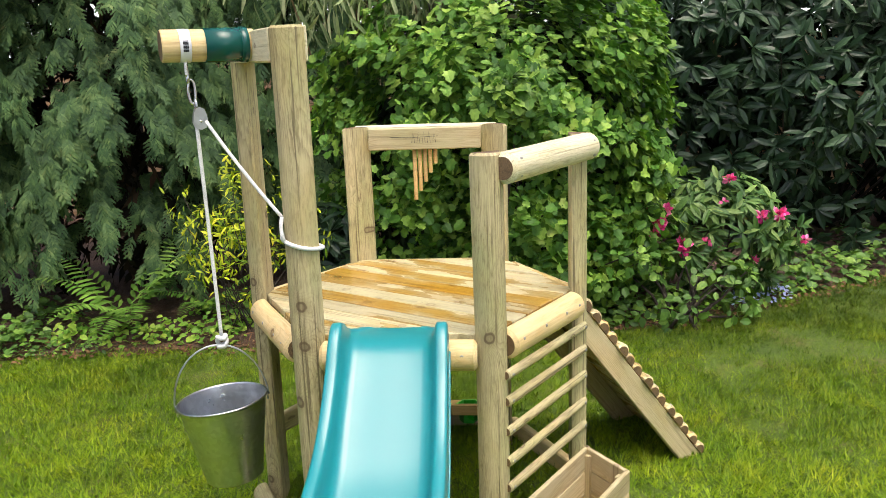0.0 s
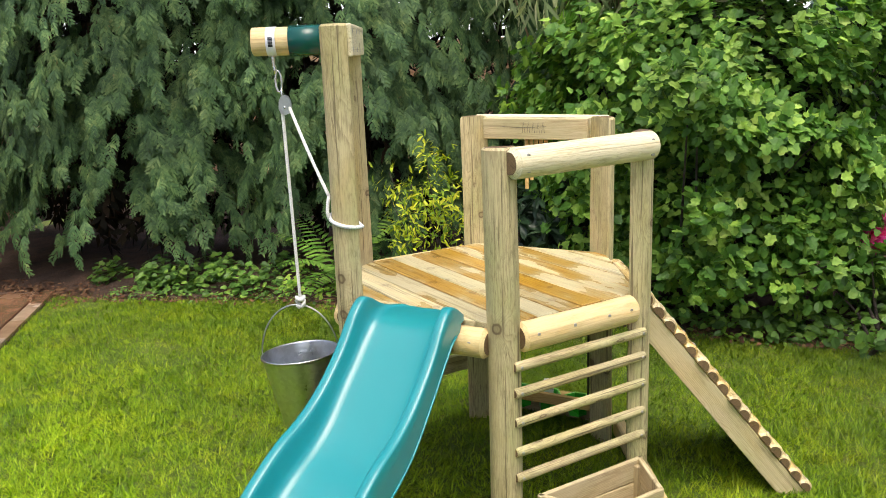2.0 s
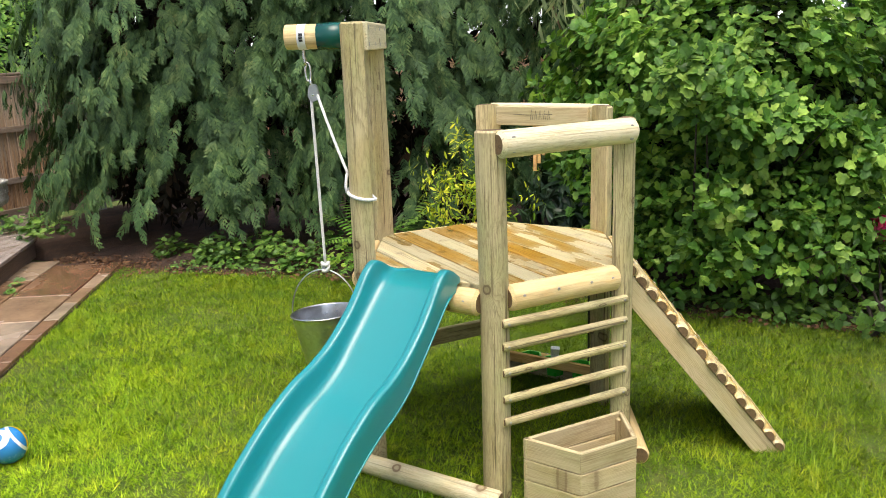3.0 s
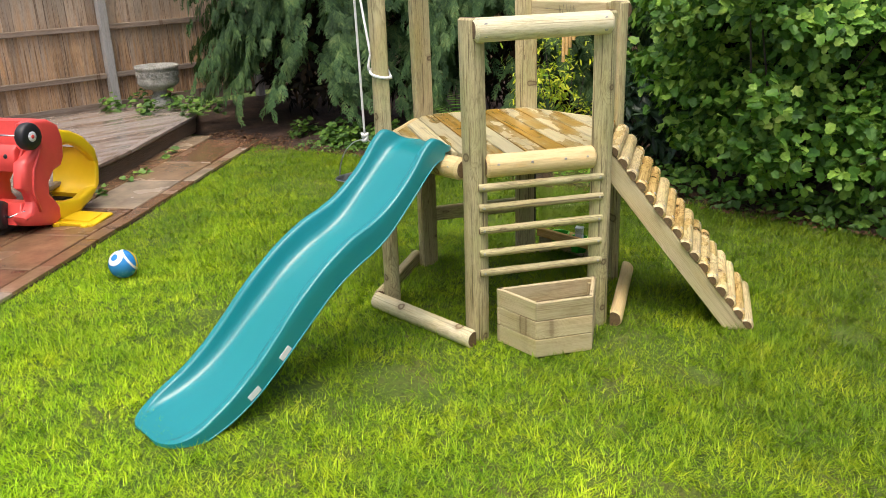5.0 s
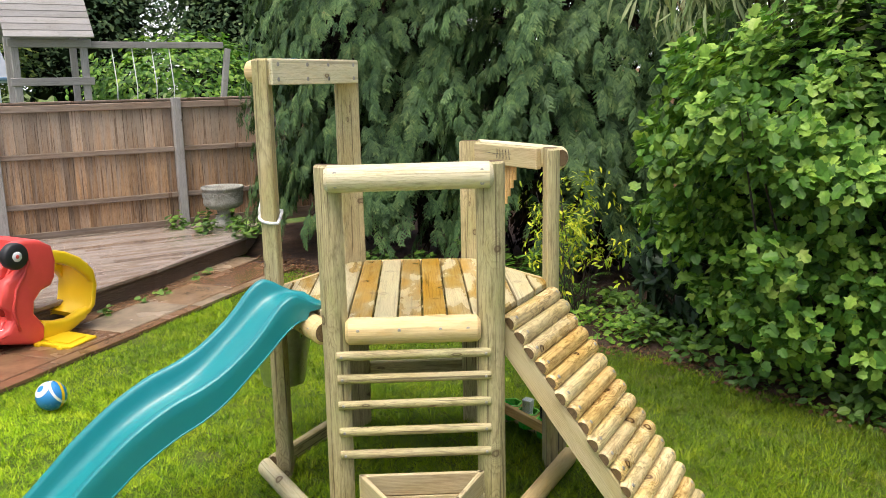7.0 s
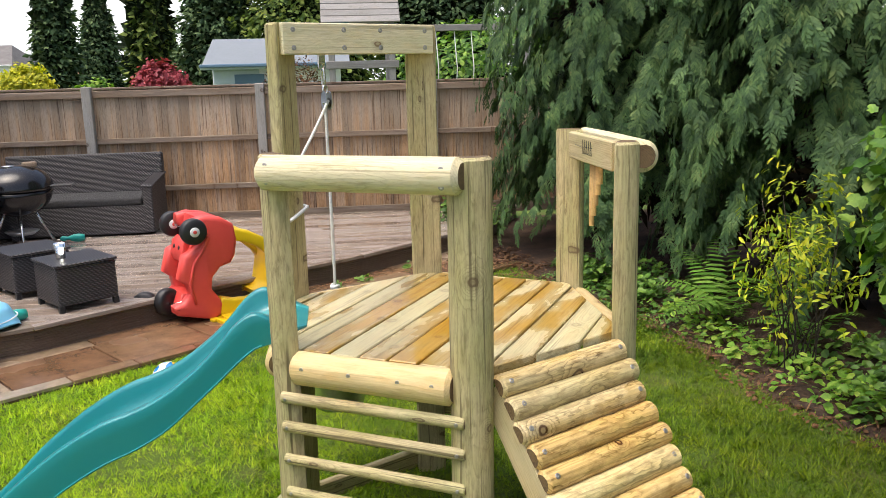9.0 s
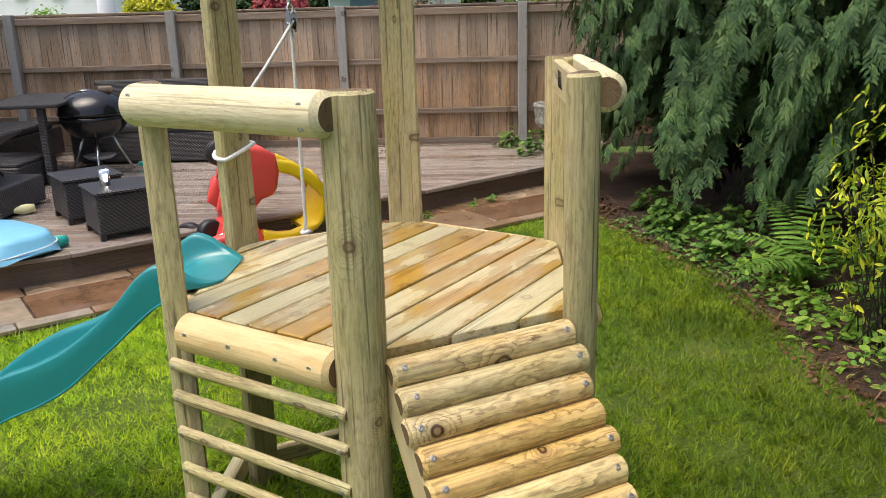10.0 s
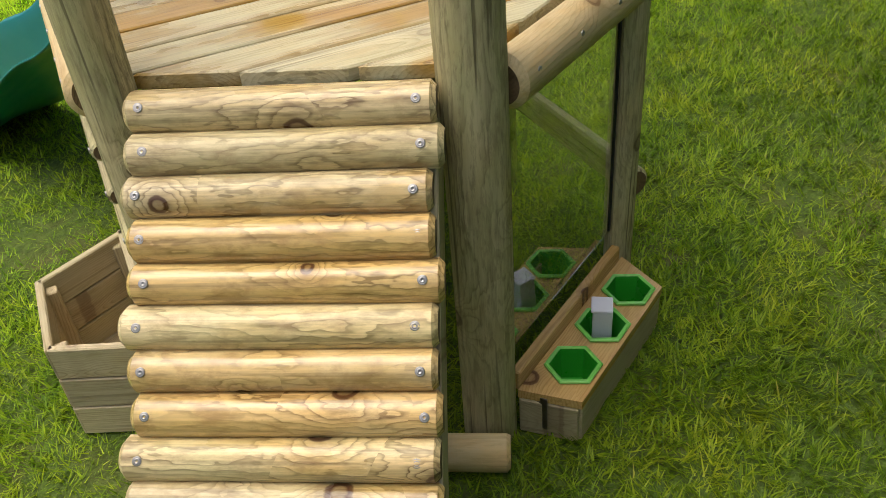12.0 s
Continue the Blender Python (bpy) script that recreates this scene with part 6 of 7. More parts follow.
        part("seat_panel", box(0.58, abs(far - hinge) - 0.02, 0.03, 0.008), RATTAN, lg, m=pose(x, (far + hinge) / 2, z0 + 0.236))
    # kettle barbecue
    bx, by = -5.0, -0.33
    bbq = thing("kettle_barbecue", (bx, by, z0), "black enamel kettle barbecue with grey wet lid", "barbecue")
    bowl = [(0.02, 0.36)] + [(0.29 * math.sin(a), 0.62 - 0.24 * math.cos(a)) for a in np.linspace(0.1, 1.5, 12)]
    part("bowl", lathe(bowl, 36), ENAMEL, bbq, m=Matrix.Translation((bx, by, z0 - 0.08)))
    lid = [(0.295, 0.615), (0.3, 0.63)] + [(0.295 * math.cos(a), 0.635 + 0.19 * math.sin(a)) for a in np.linspace(0.05, 1.5, 12)]
    part("lid", lathe(lid, 36), ENAMEL, bbq, m=Matrix.Translation((bx, by, z0 - 0.08)))
    part("lid_vent", lathe([(0.05, 0.0), (0.05, 0.012), (0.01, 0.014)], 16), BRIGHT, bbq, m=Matrix.Translation((bx + 0.05, by - 0.03, z0 + 0.735)))
    part("lid_handle", box(0.05, 0.12, 0.05, 0.015, segments=2), FENCE_RAIL, bbq, m=Matrix.Translation((bx - 0.02, by + 0.12, z0 + 0.745)))
    part("side_handle", box(0.12, 0.18, 0.015, 0.005), BLACK, bbq, m=Matrix.Translation((bx, by + 0.38, z0 + 0.56)))
    for a in (20, 140, 260):
        d = ray2(a)
        part("leg", tube([Vector((bx, by, z0 + 0.36)) + d * 0.12, Vector((bx, by, z0 + 0.01)) + d * 0.3], 0.012, 8), BRIGHT, bbq, m=Matrix.Identity(4))
    part("ash_pan", lathe([(0.1, 0.0), (0.14, 0.03), (0.13, 0.035)], 24), STEEL, bbq, m=Matrix.Translation((bx, by, z0 + 0.14)))
    # stone urn
    ux, uy = -5.9, 3.77
    urn = thing("stone_urn", (ux, uy, 0.2), "weathered carved stone garden urn by the fence", "urn")
    bowl = [(0.04, 0.0), (0.15, 0.0), (0.15, 0.05), (0.1, 0.09), (0.07, 0.14), (0.075, 0.18), (0.15, 0.2), (0.2, 0.235), (0.213, 0.27), (0.207, 0.3), (0.213, 0.4), (0.226, 0.41), (0.226, 0.435), (0.19, 0.435), (0.18, 0.34), (0.02, 0.32)]
    part("bowl", lathe(bowl, 36, False), STONE, urn, m=Matrix.Translation((ux, uy, 0.2)))
    for i in range(18):
        a = i * 20
        d = ray2(a)
        relief = tube([Vector((0.0, 0.03 * math.cos(q) * (1 - q / 9), 0.036 * math.sin(q) * (1 - q / 9))) for q in (k * 0.7 for k in range(11))], 0.011, 6, taper=0.008)
        part("relief", relief, STONE, urn, m=basis(Vector((ux, uy, 0.545)) + d * 0.207, d, (0, 0, 1)))


def build_toys():
    z0 = TERRACE_Z
    # upturned blue play table
    tx, ty = -2.56, 0.12
    tm = pose(tx, ty, z0, 0, 0, 57)
    tray = thing("play_tray", (tx, ty, z0), "upturned pale blue plastic play tray on the terrace", "play tray", m=tm)
    bm = bmesh.new()
    out = []
    for zz, k in ((0.0, 1.0), (0.025, 0.985), (0.065, 0.93), (0.105, 0.88), (0.126, 0.84), (0.136, 0.76)):
        ring = []
        for i in range(40):
            a = i * 2 * math.pi / 40
            ex = abs(math.cos(a)) ** 0.55 * math.copysign(1, math.cos(a)) * 0.38 * k
            ey = abs(math.sin(a)) ** 0.6 * math.copysign(1, math.sin(a)) * 0.25 * k
            ring.append(bm.verts.new((ex, ey, zz + 0.018 * math.sin(a * 4 + 1) * (zz < 0.02) + (0.02 if zz < 0.02 else 0))))
        out.append(ring)
    for a, b in zip(out, out[1:]):
        for i in range(40):
            bm.faces.new((a[i], a[(i + 1) % 40], b[(i + 1) % 40], b[i]))
    bm.faces.new(out[-1])
    for f in bm.faces:
        f.smooth = True
    part("shell", bm, BLUE, tray, m=tm)
    bead = [tm @ Vector((abs(math.cos(a)) ** 0.55 * math.copysign(1, math.cos(a)) * 0.366, abs(math.sin(a)) ** 0.6 * math.copysign(1, math.sin(a)) * 0.241, 0.054 + 0.016 * math.sin(2 * a))) for a in (i * 2 * math.pi / 48 for i in range(48))]
    part("rim_bead", tube(bead, 0.004, 6, closed=True), WHITE, tray, m=Matrix.Identity(4))
    pin = [(0.012, 0.0), (0.03, 0.004), (0.038, 0.05), (0.036, 0.09), (0.02, 0.13), (0.016, 0.15), (0.022, 0.17), (0.024, 0.19), (0.014, 0.208), (0.001, 0.212)]
    spots = ((-2.67, 0.49, TURQ, "turquoise", -48), (-5.3, 0.1, TURQ, "turquoise", -80), (-3.56, -0.19, CREAM, "cream", -43), (-2.37, -0.25, PEACH, "peach", 137))
    for x, y, mt, word, rz in spots:
        pm = pose(x, y, z0 + 0.038, 0, 90, rz)
        sk = thing("skittle", (x, y, z0), word + " plastic toy skittle lying on the terrace", "skittle", "toy skittles", m=pm)
        part("pin", lathe(pin, 20), mt, sk, m=pm)
    cup = thing("toy_cup", (-2.33, -0.13, z0), "small blue plastic toy cup beside the play tray", "toy cup")
    part("cup", lathe([(0.0, 0.004), (0.03, 0.0), (0.042, 0.075), (0.044, 0.078), (0.038, 0.074), (0.027, 0.01), (0.0, 0.01)], 24), BALL_BLUE, cup, m=Matrix.Translation((-2.33, -0.13, z0)))
    part("rim", lathe([(0.042, 0.072), (0.046, 0.075), (0.042, 0.08), (0.039, 0.076)], 24), BALL_BLUE, cup, m=Matrix.Translation((-2.33, -0.13, z0)))
    sq = thing("toy_block", (-2.4, -0.31, z0), "small black toy box on the terrace edge", "toy")
    part("block", box(0.09, 0.07, 0.07, 0.008, segments=2), BLACK, sq, m=pose(-2.41, -0.31, z0 + 0.035, 0, 0, 30))
    # ball
    ball = thing("ball", (-1.766, 1.5, 0.085), "small blue and white ball with yellow band on the lawn", "ball")
    bm = bmesh.new()
    bmesh.ops.create_uvsphere(bm, u_segments=32, v_segments=20, radius=0.08)
    for f in bm.faces:
        f.smooth = True
    part("shell", bm, BALL_BLUE, ball, m=Matrix.Translation((-1.766, 1.5, 0.085)))
    def band(lat0, lat1, mt, label, rx, ry):
        b = lathe([(0.0806 * math.cos(radians(l)), 0.0806 * math.sin(radians(l))) for l in np.linspace(lat0, lat1, 5)], 32, False)
        part("band", b, mt, ball, label, m=pose(-1.766, 1.5, 0.085, rx, ry, 0))
    band(-24, -10, YELLOW, "yellow band", 65, 70)
    band(55, 75, WHITE, "white ring", 40, 20)
    band(30, 40, WHITE, "white ring", -50, 35)
    # yellow loose door of the toy car
    dm = pose(-2.96, 1.735, 0.046, 3, 2, 36)
    flap = thing("plastic_flap", (-2.96, 1.735, 0.04), "flat yellow plastic toy flap lying on the patio", "toy", m=dm)
    part("panel", box(0.31, 0.25, 0.018, 0.008, segments=2), YELLOW, flap, m=dm)
    part("raised_field", box(0.22, 0.16, 0.012, 0.005, segments=2), YELLOW, flap, m=dm @ Matrix.Translation((-0.01, 0.005, 0.012)))
    part("hinge_edge", box(0.3, 0.02, 0.032, 0.008, segments=2), YELLOW, flap, m=dm @ Matrix.Translation((0, -0.122, 0.002)))
    for x in (-0.1, 0.1):
        part("hinge_lug", box(0.05, 0.03, 0.03, 0.01, segments=2), YELLOW, flap, m=dm @ Matrix.Translation((x, -0.14, 0.0)))


def build_toy_car():
    """A foot-to-floor toy car tipped up on its tail: length upright, roof to one side."""
    up = Vector((-0.48, 0.88, 0)).normalized()
    lat = Vector((0.88, 0.48, 0)).normalized()
    o = Vector((-3.0, 1.185, 0.13))
    # local x: car length (upright), y: across, z: car up
    m0 = Matrix(((0, lat.x, up.x, o.x), (0, lat.y, up.y, o.y), (1, lat.z, up.z, o.z), (0, 0, 0, 1)))
    lean = Matrix.Translation(o) @ Matrix.Rotation(radians(-16), 4, lat) @ Matrix.Translation(-o)
    m0 = lean @ m0 @ Matrix.Scale(0.95, 4)
    car = thing("toy_car", o, "red and yellow plastic ride-on toy car tipped on its end", "toy car", m=m0)
    def slab(prof, y0, y1, bevel=0.02):
        bm = bmesh.new()
        lo = [bm.verts.new((x, y0, z)) for x, z in prof]
        hi = [bm.verts.new((x, y1, z)) for x, z in prof]
        k = len(prof)
        bm.faces.new(lo)
        bm.faces.new(hi[::-1])
        for i in range(k):
            bm.faces.new((lo[i], hi[i], hi[(i + 1) % k], lo[(i + 1) % k]))
        bmesh.ops.recalc_face_normals(bm, faces=bm.faces[:])
        rims = [e for e in bm.edges if abs(e.verts[0].co.y - e.verts[1].co.y) < 1e-6]
        bmesh.ops.bevel(bm, geom=rims, offset=bevel, segments=3, affect="EDGES", profile=0.5)
        return to_mesh(bm, "slab", 50)
    side = [(0.0, 0.1), (0.03, 0.06), (0.06, 0.05), (0.1, 0.12), (0.16, 0.15), (0.22, 0.12), (0.25, 0.05), (0.42, 0.05), (0.46, 0.1), (0.51, 0.15), (0.58, 0.14), (0.62, 0.07), (0.68, 0.06), (0.72, 0.14), (0.73, 0.26), (0.7, 0.36), (0.6, 0.41), (0.48, 0.42), (0.42, 0.4), (0.38, 0.33), (0.3, 0.29), (0.22, 0.3), (0.17, 0.36), (0.13, 0.4), (0.05, 0.41), (0.0, 0.36)]
    part("side_panel", slab(side, -0.22, -0.11, 0.034), RED, car, m=m0)
    part("side_panel", slab(side, 0.11, 0.22, 0.034), RED, car, m=m0)
    hood = [(0.45, 0.1), (0.55, 0.13), (0.7, 0.11), (0.73, 0.25), (0.7, 0.35), (0.6, 0.41), (0.47, 0.41), (0.43, 0.3)]
    part("hood", slab(hood, -0.14, 0.14, 0.02), RED, car, m=m0)
    rear = [(0.0, 0.1), (0.15, 0.12), (0.17, 0.2), (0.13, 0.26), (0.1, 0.39), (0.02, 0.38)]
    part("seat_back", slab(rear, -0.14, 0.14, 0.02), RED, car, m=m0)
    part("underside", slab([(0.36, 0.1), (0.4, 0.07), (0.5, 0.06), (0.54, 0.09), (0.5, 0.13), (0.38, 0.13)], -0.12, 0.12, 0.014), RED, car, m=m0)
    for y in (-0.05, 0.05):
        part("drain_hole", lathe([(0.016, 0.0), (0.016, 0.003), (0.002, 0.003)], 14), BLACK, car, m=m0 @ Matrix.Translation((0.46, y, 0.0645)) @ pose(0, 0, 0, 180, 0, 0))
    # raised moulding round each side
    for y in (-0.222, 0.222):
        arch = [(0.66, y, 0.12), (0.58, y, 0.19), (0.48, y, 0.17), (0.38, y, 0.13), (0.24, y, 0.13), (0.1, y, 0.2)]
        part("side_moulding", tube(arch, 0.011, 8), RED, car, m=m0)
    # yellow roof on four pillars
    roof = [(0.19, 0.69), (0.23, 0.76), (0.3, 0.8), (0.45, 0.79), (0.56, 0.74), (0.56, 0.71), (0.44, 0.75), (0.3, 0.76), (0.24, 0.72), (0.22, 0.68)]
    part("roof", slab(roof, -0.2, 0.2, 0.012), YELLOW, car, "yellow roof", m=m0)
    for y in (-0.21, 0.13):
        part("rear_pillar", slab([(0.03, 0.36), (0.05, 0.5), (0.1, 0.62), (0.19, 0.73), (0.29, 0.77), (0.25, 0.68), (0.19, 0.58), (0.17, 0.48), (0.17, 0.38)], y, y + 0.08, 0.024), YELLOW, car, m=m0)
        part("front_pillar", slab([(0.67, 0.36), (0.67, 0.48), (0.64, 0.61), (0.56, 0.74), (0.42, 0.79), (0.5, 0.7), (0.56, 0.58), (0.58, 0.48), (0.58, 0.39)], y, y + 0.08, 0.024), YELLOW, car, m=m0)
    part("roof_bar", tube([(0.58, -0.18, 0.68), (0.6, 0, 0.68), (0.58, 0.18, 0.68)], 0.025, 8), YELLOW, car, m=m0)
    part("axle", tube([(0.6, -0.2, 0.08), (0.6, 0.2, 0.08)], 0.007, 8), BRIGHT, car, m=m0)
    # the upper wheels sit on the axle; the lower two are castors, swung round as the car fell
    wheels = [m0 @ Matrix.Translation((0.6, y, 0.08)) @ pose(0, 0, 0, 90, 0, 0) for y in (-0.22, 0.22)]
    castor_far, castor_near = Vector((-3.085, 1.105, 0.14)), Vector((-3.035, 1.26, 0.17))
    wheels += [basis(castor_far, (0, 0, 1), (0.93, -0.2, 0.2)), basis(castor_near, (0, 0, 1), (-0.6, -0.75, 0.15))]
    for k, wm in enumerate(wheels):
        tyre = part("wheel", lathe([(0.034, -0.034), (0.08, -0.038), (0.091, -0.022), (0.093, 0.0), (0.091, 0.022), (0.08, 0.038), (0.034, 0.034)], 28), BLACK, car, "black wheel", m=wm)
        for sg in (-1, 1):
            turn = Matrix.Identity(4) if sg > 0 else pose(0, 0, 0, 180, 0, 0)
            if k == 3 and sg < 0:
                continue
            part("hub_cap", lathe([(0.034, -0.002), (0.034, 0.003), (0.014, 0.005)], 20), WHITE, tyre, "white hub cap", m=wm @ Matrix.Translation((0, 0, sg * 0.035)) @ turn)
            part("hub_badge", lathe([(0.014, 0.0), (0.013, 0.003), (0.004, 0.004)], 14), RED, tyre, m=wm @ Matrix.Translation((0, 0, sg * 0.0385)) @ turn)
    for c, y in ((castor_far, -0.17), (castor_near, 0.17)):
        fork = m0 @ Vector((0.1, y, 0.12))
        part("castor_fork", tube([c, c.lerp(fork, 0.3) + Vector((0.02, 0, -0.02)), fork], 0.007, 8), BRIGHT, car, m=Matrix.Identity(4))


# ---- beyond the fence ----
LILAC = paint("lilac_cloth", (0.74, 0.73, 0.8))
SLATE = soilish("slate_roof", (0.12, 0.11, 0.11), (0.17, 0.16, 0.155), (0.22, 0.21, 0.2), 2, 0.8, 0.3)
FELT = paint("grey_felt_roof", (0.2, 0.225, 0.25), 0.8)
CLAY = soilish("clay_roof", (0.25, 0.11, 0.08), (0.33, 0.15, 0.11), (0.4, 0.2, 0.15), 2)
PALE_BLUE_PAINT = paint("pale_blue_paint", (0.46, 0.56, 0.61))
DOOR_BLUE = paint("slate_blue_paint", (0.11, 0.19, 0.28))


def window_glass():
    m = Mat("window_glass", 0.08)
    m.color((0.05, 0.06, 0.07))
    return m.m


WINDOW = window_glass()


def house(name, x, y0, y1, eaves, ridge, depth, roof_mat, label, windows=(), gable=False):
    h = thing(name, (x, (y0 + y1) / 2, 0), label, "house", "houses beyond the fence")
    cy, w = (y0 + y1) / 2, y1 - y0
    part("wall", box(depth, w, eaves, 0.02), RENDER_WHITE, h, m=Matrix.Translation((x - depth / 2, cy, eaves / 2)))
    ov = 0.35
    if gable:
        poly = [(-w / 2 - ov, eaves - 0.1), (w / 2 + ov, eaves - 0.1), (0, ridge)]
        bm = prism(poly, -ov, depth + ov)
        part("roof", bm, roof_mat, h, m=basis((x, cy, 0), (0, 1, 0), (-1, 0, 0)))
    else:
        bm = bmesh.new()
        a = [(x + ov, y0 - ov, eaves), (x + ov, y1 + ov, eaves), (x - depth - ov, y1 + ov, eaves), (x - depth - ov, y0 - ov, eaves)]
        r = [(x - depth / 2, y0 + w * 0.2, ridge), (x - depth / 2, y1 - w * 0.2, ridge)]
        v = [bm.verts.new(p) for p in a + r]
        for f in ((0, 1, 5, 4), (1, 2, 5), (2, 3, 4, 5), (3, 0, 4), (3, 2, 1, 0)):
            bm.faces.new([v[i] for i in f])
        part("roof", bm, roof_mat, h, m=Matrix.Identity(4))
    part("gutter", box(0.12, w + 2 * ov, 0.12, 0.02), WHITE, h, m=Matrix.Translation((x + ov, cy, eaves)))
    for wy, wz, ww, wh in windows:
        win = part("window", box(0.08, ww, wh, 0.01), WHITE, h, "white framed window", m=Matrix.Translation((x + 0.02, wy, wz)))
        for s in (-1, 1):
            part("pane", box(0.02, ww * 0.42, wh * 0.86, 0.0), WINDOW, win, m=Matrix.Translation((x + 0.065, wy + s * ww * 0.235, wz)))
        part("sill", box(0.14, ww + 0.1, 0.06, 0.01), WHITE, win, m=Matrix.Translation((x + 0.07, wy, wz - wh / 2 - 0.03)))
    return h


def build_beyond():
    # neighbour's shed
    sx = -16.0
    shed = thing("garden_shed", (sx, 1, 0), "pale blue and white timber shed with grey felt roof", "shed")
    part("wall", box(3.2, 2.7, 2.0, 0.01), RENDER_WHITE, shed, m=Matrix.Translation((sx - 1.6, 1.2, 1.0)))
    part("side_panel", box(0.03, 0.95, 1.9, 0.005), PALE_BLUE_PAINT, shed, m=Matrix.Translation((sx + 0.02, 0.35, 0.95)))
    part("door", box(0.04, 0.62, 1.72, 0.005), DOOR_BLUE, shed, "slate blue door", m=Matrix.Translation((sx + 0.045, 0.62, 0.86)))
    bm = bmesh.new()
    v = [bm.verts.new(p) for p in ((sx + 0.35, -0.3, 1.93), (sx + 0.35, 2.75, 1.93), (sx - 1.5, 2.75, 2.52), (sx - 1.5, -0.3, 2.52), (sx - 3.4, -0.3, 1.93), (sx - 3.4, 2.75, 1.93))]
    for f in ((0, 1, 2, 3), (3, 2, 5, 4), (0, 3, 4), (1, 5, 2), (0, 4, 5, 1)):
        bm.faces.new([v[i] for i in f])
    part("roof", bm, FELT, shed, m=Matrix.Identity(4))
    part("fascia", box(0.06, 3.12, 0.1, 0.01), PALE_BLUE_PAINT, shed, m=Matrix.Translation((sx + 0.36, 1.22, 1.87)))
    part("gutter", box(0.09, 3.14, 0.07, 0.02, segments=2), DOOR_BLUE, shed, "dark gutter", m=Matrix.Translation((sx + 0.43, 1.22, 1.9)))
    # neighbour's climbing tower
    tx = -11.0
    tw = thing("playhouse_tower", (tx, 2.9, 0), "old grey timber playhouse tower with boarded roof and swing bar", "playhouse")
    for y in (2.4, 3.35):
        for x in (tx, tx - 1.0):
            part("post", box(2.5, 0.1, 0.1, 0.01), GREY_WOOD, tw, m=basis((x, y, 1.25), (0, 0, 1), (1, 0, 0)))
    for z in (1.8, 2.36):
        part("rail", box(1.15, 0.05, 0.12, 0.01), GREY_WOOD, tw, m=basis((tx + 0.05, 2.88, z), (0, 1, 0), (0, 0, 1)))
    part("platform", box(1.1, 1.1, 0.06, 0.01), GREY_WOOD, tw, m=Matrix.Translation((tx - 0.5, 2.88, 1.4)))
    for k in range(6):
        f = k / 6
        part("roof_board", box(1.22, 0.16, 0.025, 0.004), GREY_WOOD, tw, m=basis((tx + 0.18 - 0.6 * f, 2.87, 2.49 + 0.6 * f), (0, 1, 0), (1, 0, 1.15)))
        part("roof_board", box(1.22, 0.16, 0.025, 0.004), GREY_WOOD, tw, m=basis((tx - 1.2 + 0.6 * f, 2.87, 2.49 + 0.6 * f), (0, 1, 0), (-1, 0, 0.85)))
    part("swing_bar", box(2.4, 0.09, 0.1, 0.008), GREY_WOOD, tw, m=basis((tx, 4.3, 2.34), (0, 1, 0), (0, 0, 1)))
    part("swing_leg", box(2.4, 0.09, 0.09, 0.008), GREY_WOOD, tw, m=basis((tx, 5.4, 1.1), (0, 0.15, 1), (1, 0, 0)))
    for y in (3.75, 4.05, 4.35, 4.62):
        part("climbing_rope", tube([(tx, y, 2.32), (tx + 0.01, y + 0.04, 1.7), (tx, y, 1.1)], 0.008, 6), ROPE, tw, m=Matrix.Identity(4))
    # houses
    house("house", -62.0, -40.0, -25.2, 4.5, 7.5, 9.0, SLATE, "white rendered house with dark tiled roof", ((-26.4, 3.3, 0.7, 1.3), (-28.6, 3.3, 1.0, 1.3), (-31.5, 3.3, 1.0, 1.3)))
    house("house", -66.0, -26.3, -22.2, 3.05, 4.7, 7.0, SLATE, "smaller white house with slate roof", ((-25.2, 2.3, 0.7, 0.9), (-23.6, 2.3, 0.6, 0.9)))
    house("house", -78.0, -23.4, -20.6, 2.3, 3.6, 7.0, CLAY, "far white bungalow with red clay roof", ((-21.8, 1.8, 0.9, 0.6),))
    # closed parasol behind the fence
    par = thing("closed_parasol", (-13.0, -3.6, 0), "closed pale lilac parasol standing behind the fence", "parasol")
    part("canopy", lathe([(0.01, 1.05), (0.15, 1.1), (0.17, 1.4), (0.15, 1.8), (0.11, 1.92), (0.02, 1.97)], 14), LILAC, par, m=Matrix.Translation((-13.0, -3.6, 0)))
    part("pole", tube([(-13, -3.6, 0), (-13, -3.6, 1.1)], 0.02, 8), BRIGHT, par, m=Matrix.Identity(4))
    # shrubs and trees beyond
    east = np.array([1.0, 0, 0.2])
    bush("golden_conifer", (-15.0, -3.6, 0.95), (0.55, 0.62, 0.95), 1500, 8, TUFT, GOLD, 0.1, 61, "bright golden conifer bush beyond the fence", "shrub", face=east, stems=4, spread=0.1)
    bush("maple_bush", (-18.0, -1.6, 1.3), (0.5, 0.62, 0.7), 420, 8, LOBED[:2], MAPLE, 0.1, 62, "dark red Japanese maple beyond the fence", "shrub", face=east, stems=6, spread=0.12)
    bush("neighbour_shrub", (-17.0, -2.85, 0.85), (0.5, 0.65, 0.75), 320, 8, OVAL, LIMELEAF, 0.1, 63, "light green shrub beyond the fence", "shrub", face=east, stems=4, spread=0.12)
    bush("neighbour_shrub", (-12.5, -4.4, 0.8), (0.5, 0.5, 0.8), 320, 8, OVAL, LIMELEAF, 0.08, 64, "light green shrub by the houses", "shrub", face=east, stems=4, spread=0.12)
    bush("neighbour_hedge", (-13.0, 5.4, 1.2), (1.2, 1.9, 1.35), 620, 8, OVAL, CURRANT, 0.13, 65, "bright green hedge beyond the fence", "hedge", face=east, stems=4, spread=0.15)
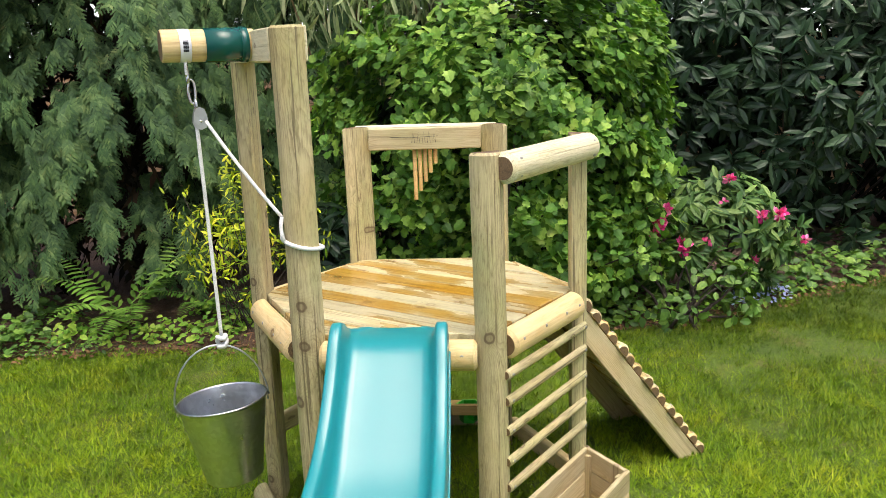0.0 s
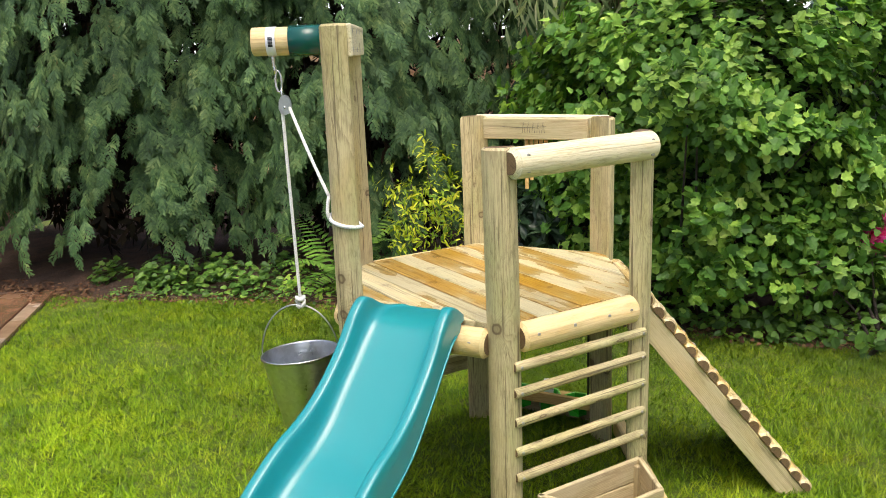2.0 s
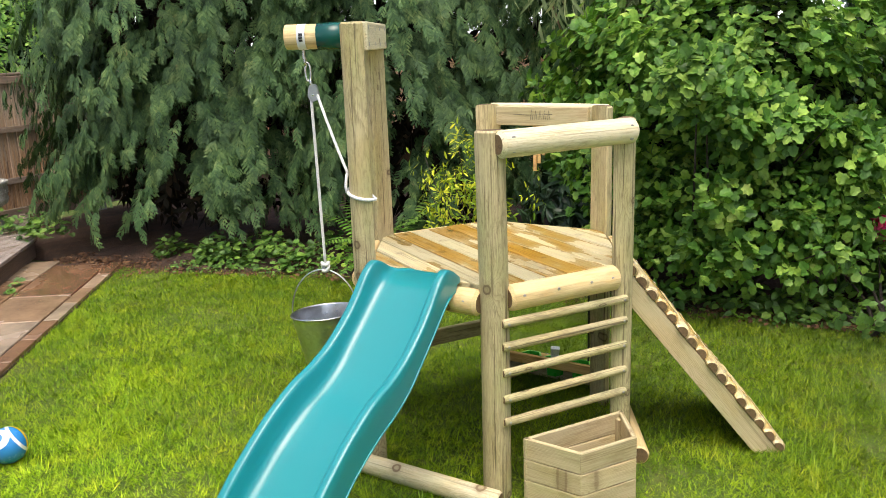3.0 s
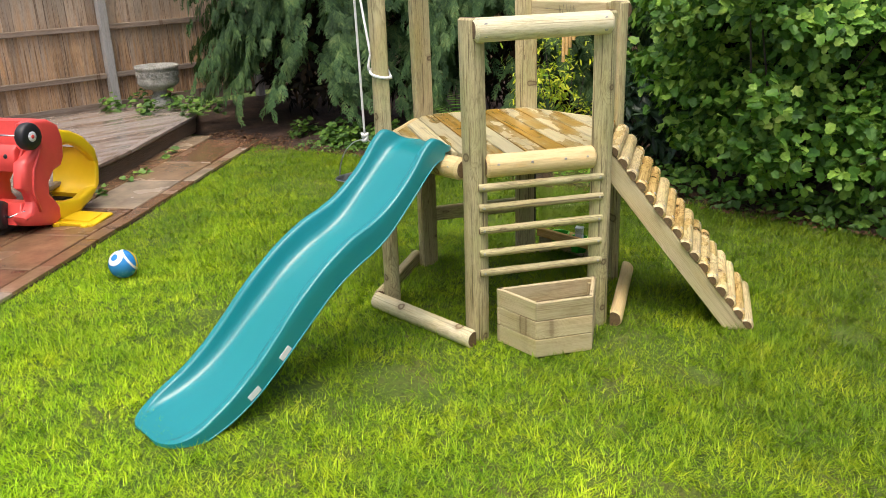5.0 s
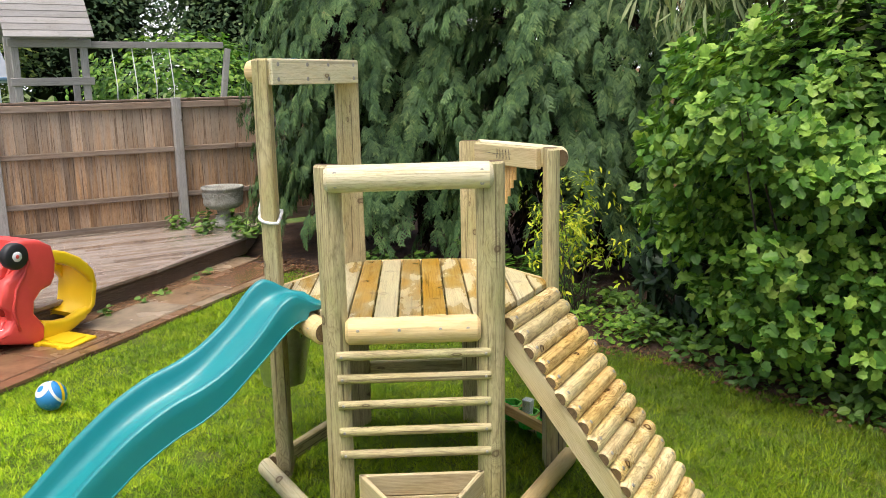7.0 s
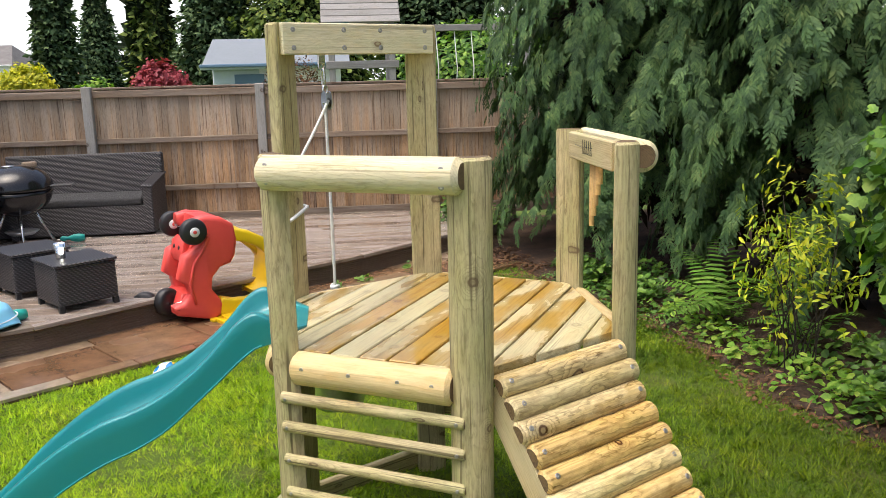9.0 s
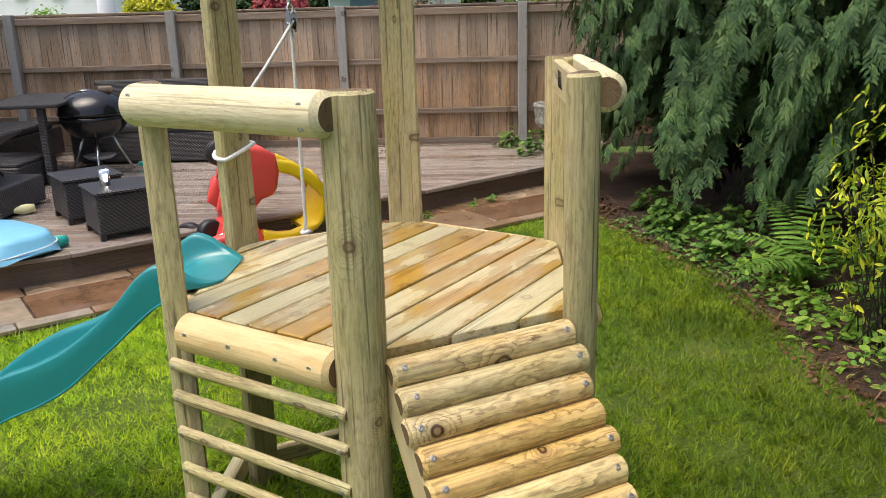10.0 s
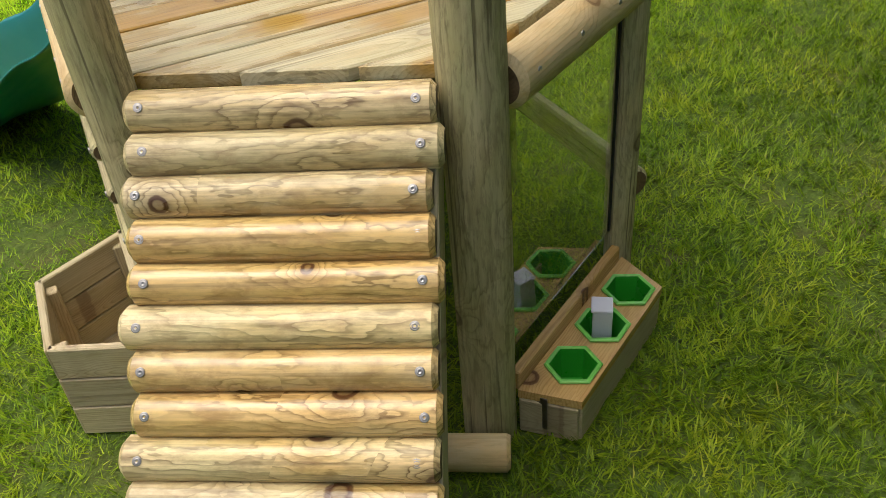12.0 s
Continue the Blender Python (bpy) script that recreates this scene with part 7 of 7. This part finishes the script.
    bush("neighbour_hedge", (-13.5, 9.0, 1.3), (1.2, 2.1, 1.7), 620, 8, OVAL, CURRANT, 0.13, 67, "tall green hedge beyond the fence", "hedge", face=east, stems=4, spread=0.15)
    bush("russet_shrub", (-13.0, 1.7, 1.2), (0.4, 0.5, 0.75), 420, 7, OVAL, LITTER, 0.05, 66, "russet shrub by the climbing frame", "shrub", face=east, stems=4, spread=0.1)
    for i, (x, y, r, h, mt, word) in enumerate(((-30, 6.5, 3.4, 11, FAR_DARK, "dark"), (-28, 1.7, 2.6, 9, FAR_LIGHT, "yellow-green"), (-29, -1.6, 1.5, 8, FAR_DARK, "dark"), (-26, 11, 3.2, 10, FAR_DARK, "dark"), (-45, -12.2, 1.15, 9.0, FAR_DARK, "dark"), (-70, -16.5, 1.9, 9.0, FAR_DARK, "dark"), (-32, -4.6, 0.9, 6, FAR_LIGHT, "green"), (-34, 15, 4, 11, FAR_LIGHT, "green"), (-27, 16.5, 3.6, 11, FAR_DARK, "dark"))):
        rng = np.random.default_rng(70 + i)
        tree = thing("distant_tree", (x, y, 0), "tall " + word + " tree in the distance", "tree", "distant trees")
        part("trunk", tube([(x, y, -0.1), (x + 0.1, y, h * 0.5), (x, y + 0.1, h * 0.9)], 0.25, 8, taper=0.05), BARK, tree, m=Matrix.Identity(4))
        n = 20000 if x > -31 else 6000
        d = unit(rng.normal(0, 1, (n, 3)))
        zz = h * (0.14 + 0.86 * rng.random(n) ** 0.8)
        env = r * np.clip(1.15 - (zz / h) ** 1.6, 0.08, 1)
        lump = np.array([1 + 0.55 * noise.noise(Vector((q[0] * 3, q[1] * 3, w * 1.3))) for q, w in zip(d, zz)])
        flat = unit(d * np.array([1, 1, 0]) + 1e-6)
        O = np.column_stack([x + flat[:, 0] * env * lump * rng.uniform(0.45, 1, n), y + flat[:, 1] * env * lump * rng.uniform(0.45, 1, n), zz])
        me = scatter("crown", TUFT, O, flat + rng.normal(0, 0.5, (n, 3)) + np.array([0, 0, -0.5]), flat * 0.6 + rng.normal(0, 0.4, (n, 3)) + np.array([0, 0, 0.7]), rng.uniform(0.12, 0.27, n) * (1.0 if x > -31 else 1.7), rng)
        part("crown", me, mt, tree, m=Matrix.Identity(4))
        # core of tufts in the near-black leaf colour, painted shade inside the crown
        core = rng.random(1600)
        zc = h * (0.14 + 0.8 * rng.random(1600))
        turn = core * 6.283
        ec = r * np.clip(1.15 - (zc / h) ** 1.6, 0.08, 1) * rng.uniform(0.2, 0.62, 1600)
        oc = np.column_stack([x + np.cos(turn) * ec, y + np.sin(turn) * ec, zc])
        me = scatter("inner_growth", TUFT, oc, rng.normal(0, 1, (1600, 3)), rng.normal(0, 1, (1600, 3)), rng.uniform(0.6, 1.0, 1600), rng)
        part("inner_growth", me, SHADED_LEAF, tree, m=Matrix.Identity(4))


def build_clouds():
    """A far bright bank of cloud all round the horizon."""
    m = Mat("cloud", 1.0)
    em = m.n("Emission")
    v = m.coords((1, 1, 3), vary=False)
    m.set(em.inputs[0], m.ramp(m.noise(v, 0.008, 4), [(0.3, (0.72, 0.74, 0.77)), (0.7, (0.94, 0.945, 0.95))]))
    m.set(m.t.nodes["Material Output"].inputs[0], em.outputs[0])
    bm = lathe([(420, -8), (420, 40), (400, 75)], 64, False)
    bmesh.ops.reverse_faces(bm, faces=bm.faces[:])
    solo("backdrop", bm, m.m, "bright overcast cloud along the horizon", "sky", kind="structure")


build_clouds()
build_ground()
build_tower()
build_rope()
build_slide()
build_ramp()
build_planter()
build_shelf()
build_chimes()
build_furniture()
build_toys()
build_toy_car()
build_beyond()
build_plants()
build_grass()
build_patio()
build_fence()
build_terrace()
